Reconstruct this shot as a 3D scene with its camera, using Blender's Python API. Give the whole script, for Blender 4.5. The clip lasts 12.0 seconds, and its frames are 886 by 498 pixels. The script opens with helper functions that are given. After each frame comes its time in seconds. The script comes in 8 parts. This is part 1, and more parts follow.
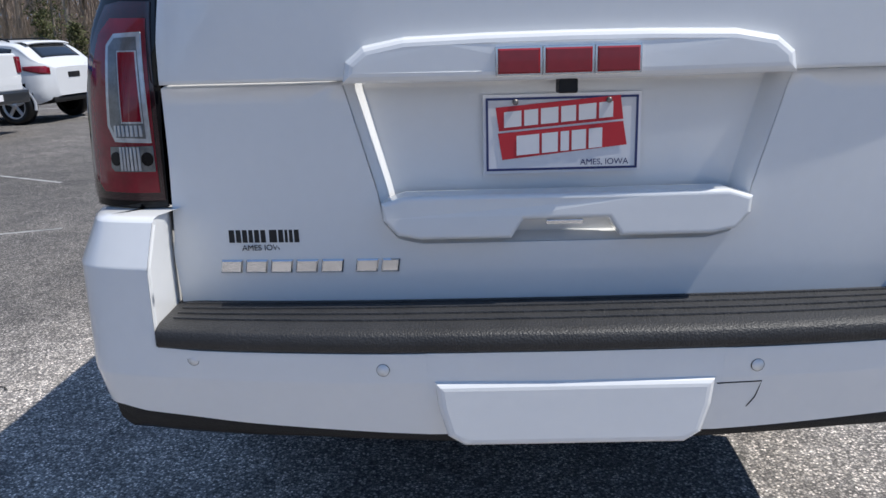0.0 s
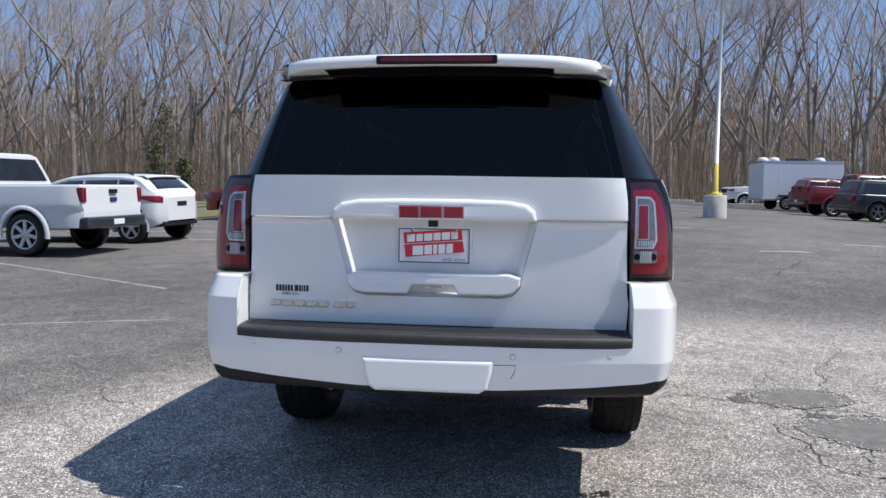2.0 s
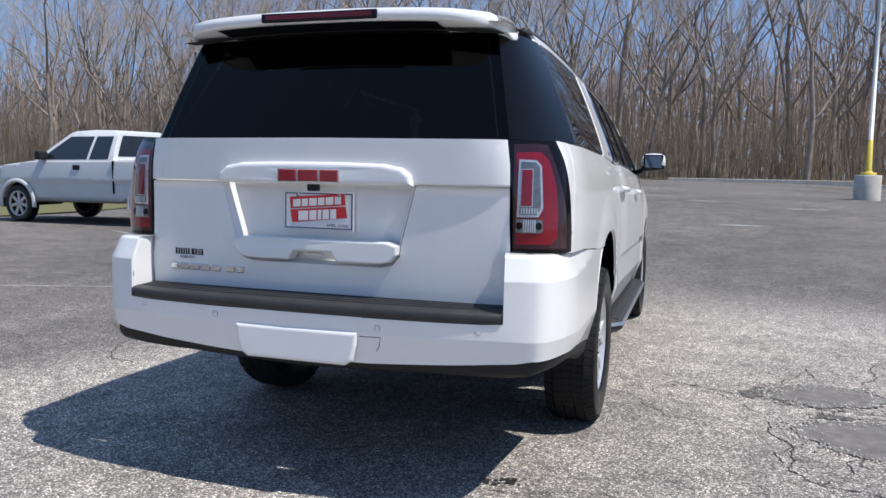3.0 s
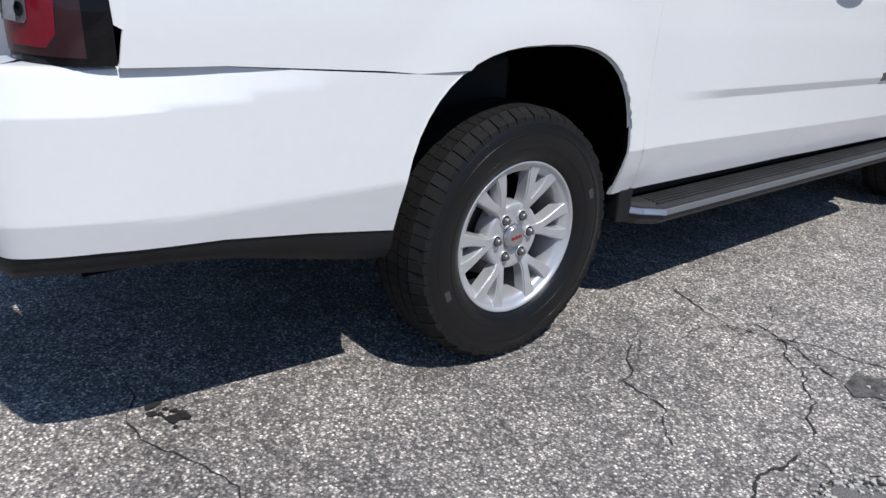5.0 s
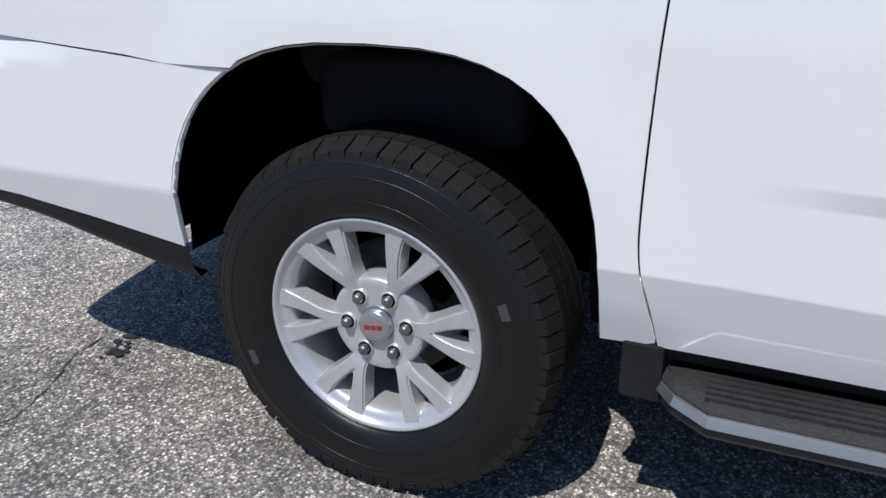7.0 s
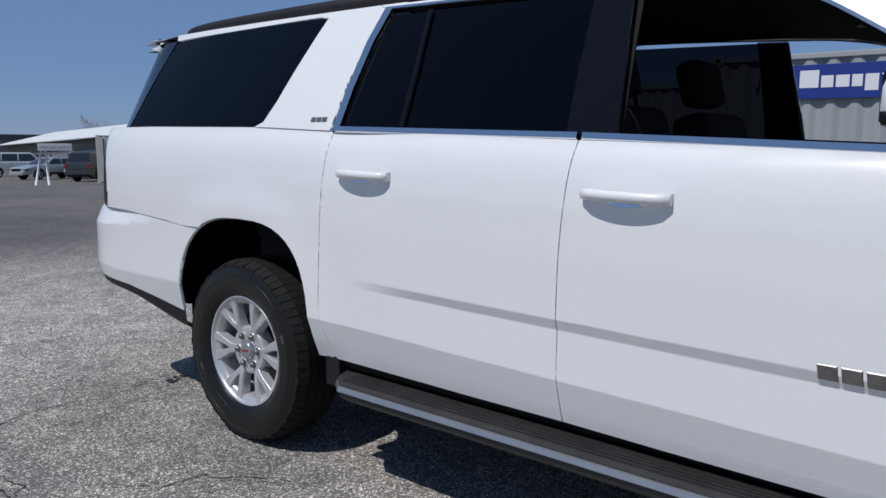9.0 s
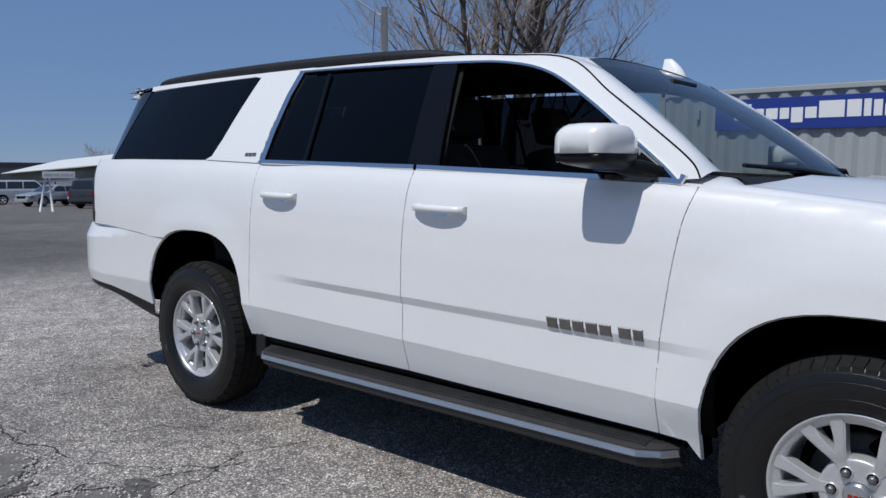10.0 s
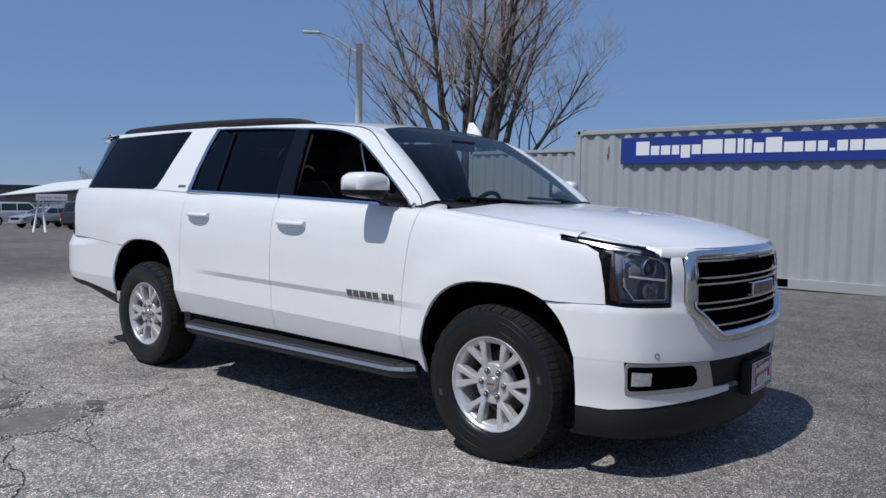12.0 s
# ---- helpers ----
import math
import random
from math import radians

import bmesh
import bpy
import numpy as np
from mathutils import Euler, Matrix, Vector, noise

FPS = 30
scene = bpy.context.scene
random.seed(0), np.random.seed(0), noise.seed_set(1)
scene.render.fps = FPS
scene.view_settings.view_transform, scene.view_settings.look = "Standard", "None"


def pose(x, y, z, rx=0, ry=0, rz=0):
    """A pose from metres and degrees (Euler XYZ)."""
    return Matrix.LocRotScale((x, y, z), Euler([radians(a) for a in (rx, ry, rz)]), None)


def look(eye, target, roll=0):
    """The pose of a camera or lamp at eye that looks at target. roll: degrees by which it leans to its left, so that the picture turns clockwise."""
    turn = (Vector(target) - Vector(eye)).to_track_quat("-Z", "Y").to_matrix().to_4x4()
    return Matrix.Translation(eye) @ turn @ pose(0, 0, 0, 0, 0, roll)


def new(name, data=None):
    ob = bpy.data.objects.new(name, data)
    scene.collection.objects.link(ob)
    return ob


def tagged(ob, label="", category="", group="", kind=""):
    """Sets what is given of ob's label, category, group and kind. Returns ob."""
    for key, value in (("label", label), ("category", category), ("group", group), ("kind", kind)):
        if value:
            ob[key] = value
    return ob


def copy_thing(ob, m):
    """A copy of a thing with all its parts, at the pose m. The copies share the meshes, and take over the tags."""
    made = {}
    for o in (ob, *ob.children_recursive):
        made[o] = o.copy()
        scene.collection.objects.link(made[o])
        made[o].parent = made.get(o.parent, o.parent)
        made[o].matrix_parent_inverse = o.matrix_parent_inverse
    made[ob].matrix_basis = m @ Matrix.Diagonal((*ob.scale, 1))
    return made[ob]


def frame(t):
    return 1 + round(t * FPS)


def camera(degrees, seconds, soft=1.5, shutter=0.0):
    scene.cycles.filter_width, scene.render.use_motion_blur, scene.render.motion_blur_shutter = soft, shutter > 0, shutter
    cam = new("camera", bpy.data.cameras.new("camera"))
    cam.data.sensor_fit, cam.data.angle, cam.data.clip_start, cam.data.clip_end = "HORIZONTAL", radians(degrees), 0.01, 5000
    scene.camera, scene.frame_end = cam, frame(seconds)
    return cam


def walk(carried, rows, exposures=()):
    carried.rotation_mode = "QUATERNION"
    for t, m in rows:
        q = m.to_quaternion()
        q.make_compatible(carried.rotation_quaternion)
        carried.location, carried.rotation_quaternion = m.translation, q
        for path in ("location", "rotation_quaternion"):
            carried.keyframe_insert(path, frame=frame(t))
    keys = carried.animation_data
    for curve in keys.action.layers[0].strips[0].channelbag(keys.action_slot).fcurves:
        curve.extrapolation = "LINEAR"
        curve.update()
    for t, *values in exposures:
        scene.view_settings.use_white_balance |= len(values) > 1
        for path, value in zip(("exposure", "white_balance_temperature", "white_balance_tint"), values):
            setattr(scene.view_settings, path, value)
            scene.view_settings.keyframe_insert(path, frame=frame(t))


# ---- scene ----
cam = camera(59.8, 12.0)
PATH = [
    (0, (-0.211, -1.464, 1.224), (-0.247, 0.478, 0.747), -1.6),
    (0.5, (-0.141, -1.979, 1.247), (-0.132, -0.007, 0.913), -0.65),
    (1, (-0.043, -2.478, 1.262), (-0.045, -0.491, 1.035), 0.05),
    (1.5, (0.020, -2.857, 1.282), (-0.063, -0.865, 1.126), 0.5),
    (2, (0.392, -3.083, 1.257), (0.166, -1.100, 1.136), 0.8),
    (2.5, (0.884, -2.972, 1.220), (0.478, -1.018, 1.093), 1.1),
    (3, (1.402, -2.706, 1.212), (0.793, -0.809, 1.033), 1.2),
    (3.5, (1.767, -2.248, 1.148), (0.981, -0.428, 0.890), 1.0),
    (3.7, (1.912, -2.042, 1.131), (1.048, -0.264, 0.832), 1.0),
    (5.3, (2.576, 0.056, 1.203), (1.085, 1.138, 0.434), 3.7),
    (5.5, (2.554, 0.267, 1.206), (1.007, 1.265, 0.427), 4.0),
    (6, (2.562, 0.956, 1.193), (0.826, 1.440, 0.329), 3.1),
    (6.5, (2.276, 1.477, 1.160), (0.540, 1.390, 0.233), 2.3),
    (6.7, (2.216, 1.710, 1.138), (0.506, 1.311, 0.243), 1.0),
    (8.3, (2.72, 3.378, 1.267), (1.195, 2.141, 0.89), 0.3),
    (8.5, (2.802, 3.59, 1.29), (1.284, 2.336, 0.944), 0.2),
    (9, (2.957, 4.138, 1.292), (1.435, 2.869, 1.021), 0.5),
    (9.5, (3.201, 4.661, 1.305), (1.674, 3.392, 1.068), 0.4),
    (10, (3.368, 5.169, 1.304), (1.845, 3.889, 1.102), 0.4),
    (10.5, (3.557, 5.672, 1.302), (2.036, 4.385, 1.124), 0.5),
    (11, (3.768, 6.136, 1.318), (2.247, 4.847, 1.158), 0.5),
    (11.5, (3.918, 6.584, 1.33), (2.391, 5.301, 1.183), 0.7),
    (12, (4.129, 6.995, 1.337), (2.592, 5.723, 1.199), 0.8),
]
walk(cam, [(t, look(e, a, r)) for t, e, a, r in PATH], [(0, 0.14, 6250, 10), (1.0, 0.30, 6300, 10), (3.7, 0.25, 6350, 10), (5.3, -0.14, 6100, 10), (6.7, -0.12, 6100, 10), (8.3, -0.48, 6050, 10), (10, -0.46, 6050, 10), (12, -0.33, 6050, 10)])

# ---- world and sun ----
SUN = Vector((1.10, -0.15, 1.83)).normalized()
world = bpy.data.worlds.new("sky")
scene.world = world
world.use_nodes = True
wn = world.node_tree
sky = wn.nodes.new("ShaderNodeTexSky")
sky.sky_type = "NISHITA"
sky.sun_disc = False
sky.sun_elevation = math.asin(SUN.z)
sky.sun_rotation = math.atan2(SUN.x, SUN.y)
sky.altitude = 2500
sky.air_density, sky.dust_density, sky.ozone_density = 1.0, 0.0, 1.6
haze = wn.nodes.new("ShaderNodeMix")
haze.data_type = "RGBA"
haze.inputs["Factor"].default_value = 0.65
haze.inputs["B"].default_value = (3.05, 5.05, 9.2, 1)
wn.links.new(sky.outputs[0], haze.inputs["A"])
wn.links.new(haze.outputs["Result"], wn.nodes["Background"].inputs[0])
wn.nodes["Background"].inputs[1].default_value = 0.072
sun = new("sun", bpy.data.lights.new("sun", "SUN"))
sun.data.energy, sun.data.angle, sun.data.color = 4.6, radians(0.5), (1.0, 0.95, 0.875)
sun.matrix_world = look(SUN * 30, (0, 0, 0))


# ---- materials ----
def material(name, base, rough=0.5, metal=0.0, coat=0.0, vary=0.0, scale=8.0, fine=80.0, bump=0.0, bump_scale=200.0, tint=None, spec=0.5):
    """A principled material whose colour drifts by `vary` at two scales towards `tint`, with a fine relief."""
    m = bpy.data.materials.new(name)
    m.use_nodes = True
    n, l = m.node_tree.nodes, m.node_tree.links
    b = n["Principled BSDF"]
    b.inputs["Base Color"].default_value = (*base, 1)
    b.inputs["Roughness"].default_value, b.inputs["Metallic"].default_value = rough, metal
    b.inputs["Coat Weight"].default_value, b.inputs["Coat Roughness"].default_value = coat, 0.03
    b.inputs["Specular IOR Level"].default_value = spec
    if vary or bump:
        co = n.new("ShaderNodeTexCoord")
    if vary:
        a, c = n.new("ShaderNodeTexNoise"), n.new("ShaderNodeTexNoise")
        a.inputs["Scale"].default_value, c.inputs["Scale"].default_value = scale, fine
        a.inputs["Detail"].default_value, c.inputs["Detail"].default_value = 5, 3
        for q in (a, c):
            l.new(co.outputs["Object"], q.inputs["Vector"])
        add = n.new("ShaderNodeMath")
        add.operation = "MULTIPLY_ADD"
        l.new(a.outputs["Fac"], add.inputs[0])
        add.inputs[1].default_value = 0.6
        half = n.new("ShaderNodeMath")
        half.operation = "MULTIPLY"
        half.inputs[1].default_value = 0.4
        l.new(c.outputs["Fac"], half.inputs[0])
        l.new(half.outputs[0], add.inputs[2])
        ramp = n.new("ShaderNodeMapRange")
        ramp.inputs["From Min"].default_value, ramp.inputs["From Max"].default_value = 0.35, 0.65
        l.new(add.outputs[0], ramp.inputs["Value"])
        mix = n.new("ShaderNodeMix")
        mix.data_type = "RGBA"
        dark = tint or tuple(v * (1 - vary) for v in base)
        mix.inputs["A"].default_value, mix.inputs["B"].default_value = (*dark, 1), (*base, 1)
        l.new(ramp.outputs["Result"], mix.inputs["Factor"])
        l.new(mix.outputs["Result"], b.inputs["Base Color"])
    if bump:
        d, bp = n.new("ShaderNodeTexNoise"), n.new("ShaderNodeBump")
        d.inputs["Scale"].default_value = bump_scale
        l.new(co.outputs["Object"], d.inputs["Vector"])
        l.new(d.outputs["Fac"], bp.inputs["Height"])
        bp.inputs["Strength"].default_value, bp.inputs["Distance"].default_value = bump, 0.01
        l.new(bp.outputs["Normal"], b.inputs["Normal"])
    return m


def glass(name, tint, rough=0.0):
    """Thin tinted pane: see-through by its tint, with gloss by Fresnel."""
    m = bpy.data.materials.new(name)
    m.use_nodes = True
    n, l = m.node_tree.nodes, m.node_tree.links
    n.remove(n["Principled BSDF"])
    tr, gl, fr, mx = n.new("ShaderNodeBsdfTransparent"), n.new("ShaderNodeBsdfGlossy"), n.new("ShaderNodeFresnel"), n.new("ShaderNodeMixShader")
    tr.inputs[0].default_value = (*tint, 1)
    gl.inputs["Roughness"].default_value = rough
    fr.inputs["IOR"].default_value = 1.36
    l.new(fr.outputs[0], mx.inputs[0])
    l.new(tr.outputs[0], mx.inputs[1])
    l.new(gl.outputs[0], mx.inputs[2])
    l.new(mx.outputs[0], n["Material Output"].inputs[0])
    return m


WHITE = material("white_paint", (0.80, 0.80, 0.79), 0.28, coat=0.8, vary=0.03, scale=1.5, fine=40)
WHITE_OLD = material("white_fleet_paint", (0.66, 0.67, 0.68), 0.35, coat=0.4, vary=0.08, scale=1.2)
BLACKG = material("gloss_black", (0.004, 0.004, 0.005), 0.02, spec=0.3)
HOUSM = material("lamp_housing", (0.50, 0.50, 0.52), 0.28, metal=0.5, vary=0.2, scale=30)
MIRB = material("satin_black", (0.008, 0.008, 0.009), 0.4, spec=0.25, vary=0.2)
MIRG = material("dimmed_mirror_glass", (0.16, 0.17, 0.19), 0.02, metal=1.0, vary=0.05)
POLEW = material("weathered_pole", (0.86, 0.83, 0.78), 0.8, vary=0.25, scale=2, fine=20)
PLASTIC = material("black_plastic", (0.016, 0.016, 0.017), 0.55, vary=0.35, scale=6, bump=0.25, bump_scale=400, spec=0.3)
STEP = material("step_pad_plastic", (0.035, 0.034, 0.034), 0.5, vary=0.45, scale=9, fine=160, bump=0.3, bump_scale=250)
# base far below any real trim: deep shade of wells and recesses painted in
DARK = material("cavity_shade_black", (0.0016, 0.0016, 0.0019), 0.95, vary=0.3, spec=0.03)
LINER = material("cabin_trim", (0.014, 0.0135, 0.0135), 0.8, vary=0.25, scale=12, bump=0.2, spec=0.2)
SEATM = material("dark_seat_cloth", (0.03, 0.03, 0.032), 0.85, vary=0.3, scale=15, bump=0.4, bump_scale=500)
HEADLINE = material("grey_headliner", (0.05, 0.048, 0.047), 0.9, vary=0.1, spec=0.1)
CHROME = material("chrome", (0.72, 0.73, 0.75), 0.08, metal=1.0, vary=0.05, scale=10)
SATIN = material("satin_silver", (0.55, 0.56, 0.57), 0.32, metal=0.9, vary=0.08)
ALLOY = material("painted_alloy", (0.62, 0.62, 0.625), 0.33, metal=0.5, coat=0.3, vary=0.12, scale=25, fine=200)
CAPM = material("brushed_cap", (0.50, 0.505, 0.51), 0.28, metal=0.8, vary=0.12, scale=40, fine=300)
MARKM = material("pale_rubber_mark", (0.06, 0.06, 0.062), 0.5, vary=0.3, scale=60)
STEEL = material("worn_steel", (0.28, 0.27, 0.26), 0.42, metal=0.9, vary=0.3, scale=20)
RUBBER = material("tyre_rubber", (0.009, 0.009, 0.0094), 0.33, vary=0.35, scale=7, fine=120, bump=0.08, bump_scale=300, spec=0.38)
TREADM = material("tyre_tread_rubber", (0.017, 0.0165, 0.016), 0.7, vary=0.35, scale=20, fine=150, bump=0.4, bump_scale=300, spec=0.2)
REDL = material("red_lens", (0.21, 0.005, 0.016), 0.10, coat=0.8, vary=0.25, scale=30, spec=0.3)
REDD = material("dark_red_lens", (0.13, 0.002, 0.009), 0.12, coat=0.5, vary=0.3, scale=25, spec=0.3)
SMOKED = material("smoked_lens", (0.030, 0.006, 0.009), 0.10, coat=0.8, vary=0.3, scale=20, spec=0.4)
RIML = material("bright_lens_rim", (0.62, 0.63, 0.645), 0.18, metal=0.6, coat=0.5, vary=0.25, scale=60)
CLEARL = material("clear_lens_reflector", (0.26, 0.265, 0.27), 0.16, metal=0.7, vary=0.35, scale=45, fine=200)
LAMPR = material("lamp_reflector", (0.78, 0.79, 0.80), 0.22, metal=0.55, vary=0.35, scale=50, fine=220)
AMBER = material("amber_reflector", (0.30, 0.045, 0.012), 0.15, coat=0.8, vary=0.2, scale=30)
REDP = material("plate_red", (0.52, 0.02, 0.03), 0.45, vary=0.05)
BLUEP = material("plate_blue", (0.02, 0.03, 0.12), 0.45, vary=0.05)
PLATEW = material("plate_white", (0.74, 0.73, 0.74), 0.4, vary=0.04)
BADGER = material("badge_red", (0.28, 0.012, 0.02), 0.25, coat=0.6, vary=0.1, scale=40)
INK = material("black_decal", (0.008, 0.008, 0.01), 0.5, vary=0.1)
TINT = glass("privacy_glass", (0.02, 0.022, 0.028))
CLEAR = glass("windscreen_glass", (0.46, 0.52, 0.51))
LENSG = glass("headlamp_cover", (0.80, 0.82, 0.84))
BARKM = material("bare_bark", (0.33, 0.275, 0.235), 0.9, vary=0.5, scale=3, fine=30)
BARKD = material("dark_bark", (0.115, 0.095, 0.082), 0.9, vary=0.45, scale=3, fine=30)
TWIGD = material("brown_twigs", (0.46, 0.385, 0.335), 0.9, vary=0.4, scale=1.2, fine=20)
TWIGM = material("bare_twigs", (0.50, 0.40, 0.345), 0.9, vary=0.4, scale=1.2, fine=20)
TWIGG = material("grey_twigs", (0.53, 0.46, 0.40), 0.9, vary=0.4, scale=1.2, fine=20)
BRUSHM = material("dry_undergrowth", (0.44, 0.34, 0.25), 0.95, vary=0.5, scale=0.6, fine=9)
PINEM = material("cedar_foliage", (0.10, 0.105, 0.04), 0.9, vary=0.4, scale=3)
GRASSM = material("spring_grass", (0.105, 0.125, 0.035), 0.95, vary=0.6, scale=0.9, fine=14, bump=0.6, bump_scale=30, tint=(0.15, 0.125, 0.06))
CONCM = material("weathered_concrete", (0.56, 0.535, 0.48), 0.9, vary=0.35, scale=3, fine=60, bump=0.3)
YELLOW = material("faded_yellow_paint", (0.62, 0.48, 0.06), 0.6, vary=0.25, scale=5)
POLEM = material("galvanised_pole", (0.62, 0.63, 0.62), 0.45, metal=0.3, vary=0.15, scale=4)
CONTM = material("grey_container_paint", (0.36, 0.38, 0.385), 0.55, vary=0.10, scale=1.5, fine=30, bump=0.1, bump_scale=30)
CONTW = material("cream_container_paint", (0.66, 0.64, 0.58), 0.6, vary=0.2, scale=2)
SIGNB = material("blue_banner", (0.012, 0.035, 0.24), 0.5, vary=0.06)
SIGNW = material("white_lettering", (0.78, 0.78, 0.78), 0.5, vary=0.03)
LINEP = material("worn_white_line_paint", (0.46, 0.45, 0.43), 0.85, vary=0.4, scale=5, fine=60, tint=(0.17, 0.168, 0.165))
ROOFM = material("white_metal_roof", (0.70, 0.70, 0.68), 0.6, vary=0.1)
WALLM = material("grey_shed_wall", (0.22, 0.22, 0.20), 0.8, vary=0.2)
CARRED = material("red_car_paint", (0.20, 0.008, 0.016), 0.3, coat=0.7, vary=0.08)
CARBLK = material("black_car_paint", (0.018, 0.02, 0.024), 0.25, coat=0.8, vary=0.1)
CARGRY = material("grey_car_paint", (0.026, 0.029, 0.034), 0.3, coat=0.7, vary=0.08)
CARSIL = material("silver_car_paint", (0.48, 0.49, 0.50), 0.3, metal=0.4, coat=0.7, vary=0.06)
TRAILM = material("white_trailer_skin", (0.68, 0.71, 0.74), 0.4, vary=0.06)
CARGLASS = material("dark_car_glass", (0.012, 0.014, 0.017), 0.04, coat=0.6)


def asphalt():
    m = bpy.data.materials.new("old_asphalt")
    m.use_nodes = True
    n, l = m.node_tree.nodes, m.node_tree.links
    b = n["Principled BSDF"]
    co = n.new("ShaderNodeTexCoord")
    stone, big, mid, streak = n.new("ShaderNodeTexVoronoi"), n.new("ShaderNodeTexNoise"), n.new("ShaderNodeTexNoise"), n.new("ShaderNodeTexNoise")
    stone.inputs["Scale"].default_value = 135
    big.inputs["Scale"].default_value, big.inputs["Detail"].default_value = 0.22, 6
    mid.inputs["Scale"].default_value, mid.inputs["Detail"].default_value = 2.2, 6
    streak.inputs["Scale"].default_value = 420
    for q in (stone, big, mid, streak):
        l.new(co.outputs["Object"], q.inputs["Vector"])
    tone = n.new("ShaderNodeValToRGB")
    tone.color_ramp.elements[0].position, tone.color_ramp.elements[0].color = 0.30, (0.275, 0.259, 0.244, 1)
    tone.color_ramp.elements[1].position, tone.color_ramp.elements[1].color = 0.66, (0.485, 0.452, 0.420, 1)
    l.new(big.outputs["Fac"], tone.inputs[0])
    pebble = n.new("ShaderNodeValToRGB")
    pebble.color_ramp.elements[0].position, pebble.color_ramp.elements[0].color = 0.05, (0.38, 0.37, 0.37, 1)
    mean = pebble.color_ramp.elements.new(0.55)
    mean.color = (0.84, 0.84, 0.84, 1)
    warm = pebble.color_ramp.elements.new(0.82)
    warm.color = (1.5, 1.44, 1.36, 1)
    pebble.color_ramp.elements[3].position, pebble.color_ramp.elements[3].color = 1.0, (2.7, 2.65, 2.57, 1)
    sep = n.new("ShaderNodeSeparateColor")
    l.new(stone.outputs["Color"], sep.inputs[0])
    l.new(sep.outputs[0], pebble.inputs[0])
    patch = n.new("ShaderNodeValToRGB")
    patch.color_ramp.elements[0].position, patch.color_ramp.elements[0].color = 0.3, (0.78, 0.78, 0.79, 1)
    patch.color_ramp.elements[1].position, patch.color_ramp.elements[1].color = 0.7, (1.18, 1.17, 1.15, 1)
    l.new(mid.outputs["Fac"], patch.inputs[0])
    m1, m2 = n.new("ShaderNodeMix"), n.new("ShaderNodeMix")
    for q in (m1, m2):
        q.data_type, q.blend_type = "RGBA", "MULTIPLY"
        q.inputs["Factor"].default_value = 1.0
    l.new(tone.outputs[0], m1.inputs["A"])
    l.new(pebble.outputs[0], m1.inputs["B"])
    # darker crevices between the stones, and a blotchy wear a hand's width across
    crevice, blotch, m4, m5 = n.new("ShaderNodeMapRange"), n.new("ShaderNodeTexNoise"), n.new("ShaderNodeMix"), n.new("ShaderNodeMix")
    crevice.inputs["From Min"].default_value, crevice.inputs["From Max"].default_value = 0.18, 0.62
    crevice.inputs["To Min"].default_value, crevice.inputs["To Max"].default_value = 1.28, 0.55
    l.new(stone.outputs["Distance"], crevice.inputs["Value"])
    blotch.inputs["Scale"].default_value, blotch.inputs["Detail"].default_value, blotch.inputs["Roughness"].default_value = 11, 8, 0.68
    l.new(co.outputs["Object"], blotch.inputs["Vector"])
    wear = n.new("ShaderNodeMapRange")
    wear.inputs["From Min"].default_value, wear.inputs["From Max"].default_value = 0.33, 0.67
    wear.inputs["To Min"].default_value, wear.inputs["To Max"].default_value = 0.72, 1.30
    l.new(blotch.outputs["Fac"], wear.inputs["Value"])
    for q in (m4, m5):
        q.data_type, q.blend_type = "RGBA", "MULTIPLY"
        q.inputs["Factor"].default_value = 1.0
    for q, under, over in ((m4, m1, crevice), (m5, m4, wear)):
        l.new(under.outputs["Result"], q.inputs["A"])
        l.new(over.outputs["Result"], q.inputs["B"])
    l.new(m5.outputs["Result"], m2.inputs["A"])
    l.new(patch.outputs[0], m2.inputs["B"])
    # newer, darker surfacing beyond an uneven seam across the lot
    xyz, seam, edge, newer = n.new("ShaderNodeSeparateXYZ"), n.new("ShaderNodeMath"), n.new("ShaderNodeMath"), n.new("ShaderNodeMapRange")
    l.new(co.outputs["Object"], xyz.inputs[0])
    west = n.new("ShaderNodeMath")
    west.operation = "MINIMUM"
    west.inputs[1].default_value = 0.0
    shift = n.new("ShaderNodeMath")
    shift.operation = "ADD"
    shift.inputs[1].default_value = 0.8
    l.new(xyz.outputs[0], shift.inputs[0])
    l.new(shift.outputs[0], west.inputs[0])
    seam.operation, seam.inputs[1].default_value = "MULTIPLY_ADD", -2.6
    l.new(west.outputs[0], seam.inputs[0])
    l.new(xyz.outputs[1], seam.inputs[2])
    edge.operation, edge.inputs[1].default_value = "MULTIPLY_ADD", 3.0
    l.new(mid.outputs["Fac"], edge.inputs[0])
    l.new(seam.outputs[0], edge.inputs[2])
    newer.inputs["From Min"].default_value, newer.inputs["From Max"].default_value = 6.2, 8.2
    newer.inputs["To Min"].default_value, newer.inputs["To Max"].default_value = 0.0, 0.88
    back, back2, either = n.new("ShaderNodeMath"), n.new("ShaderNodeMath"), n.new("ShaderNodeMath")
    back.operation, back.inputs[1].default_value, back.inputs[2].default_value = "MULTIPLY_ADD", -0.8, 1.2
    l.new(xyz.outputs[1], back.inputs[0])
    back2.operation, back2.inputs[1].default_value = "MULTIPLY_ADD", 3.0
    l.new(mid.outputs["Fac"], back2.inputs[0])
    l.new(back.outputs[0], back2.inputs[2])
    either.operation = "MAXIMUM"
    l.new(edge.outputs[0], either.inputs[0])
    l.new(back2.outputs[0], either.inputs[1])
    l.new(either.outputs[0], newer.inputs["Value"])
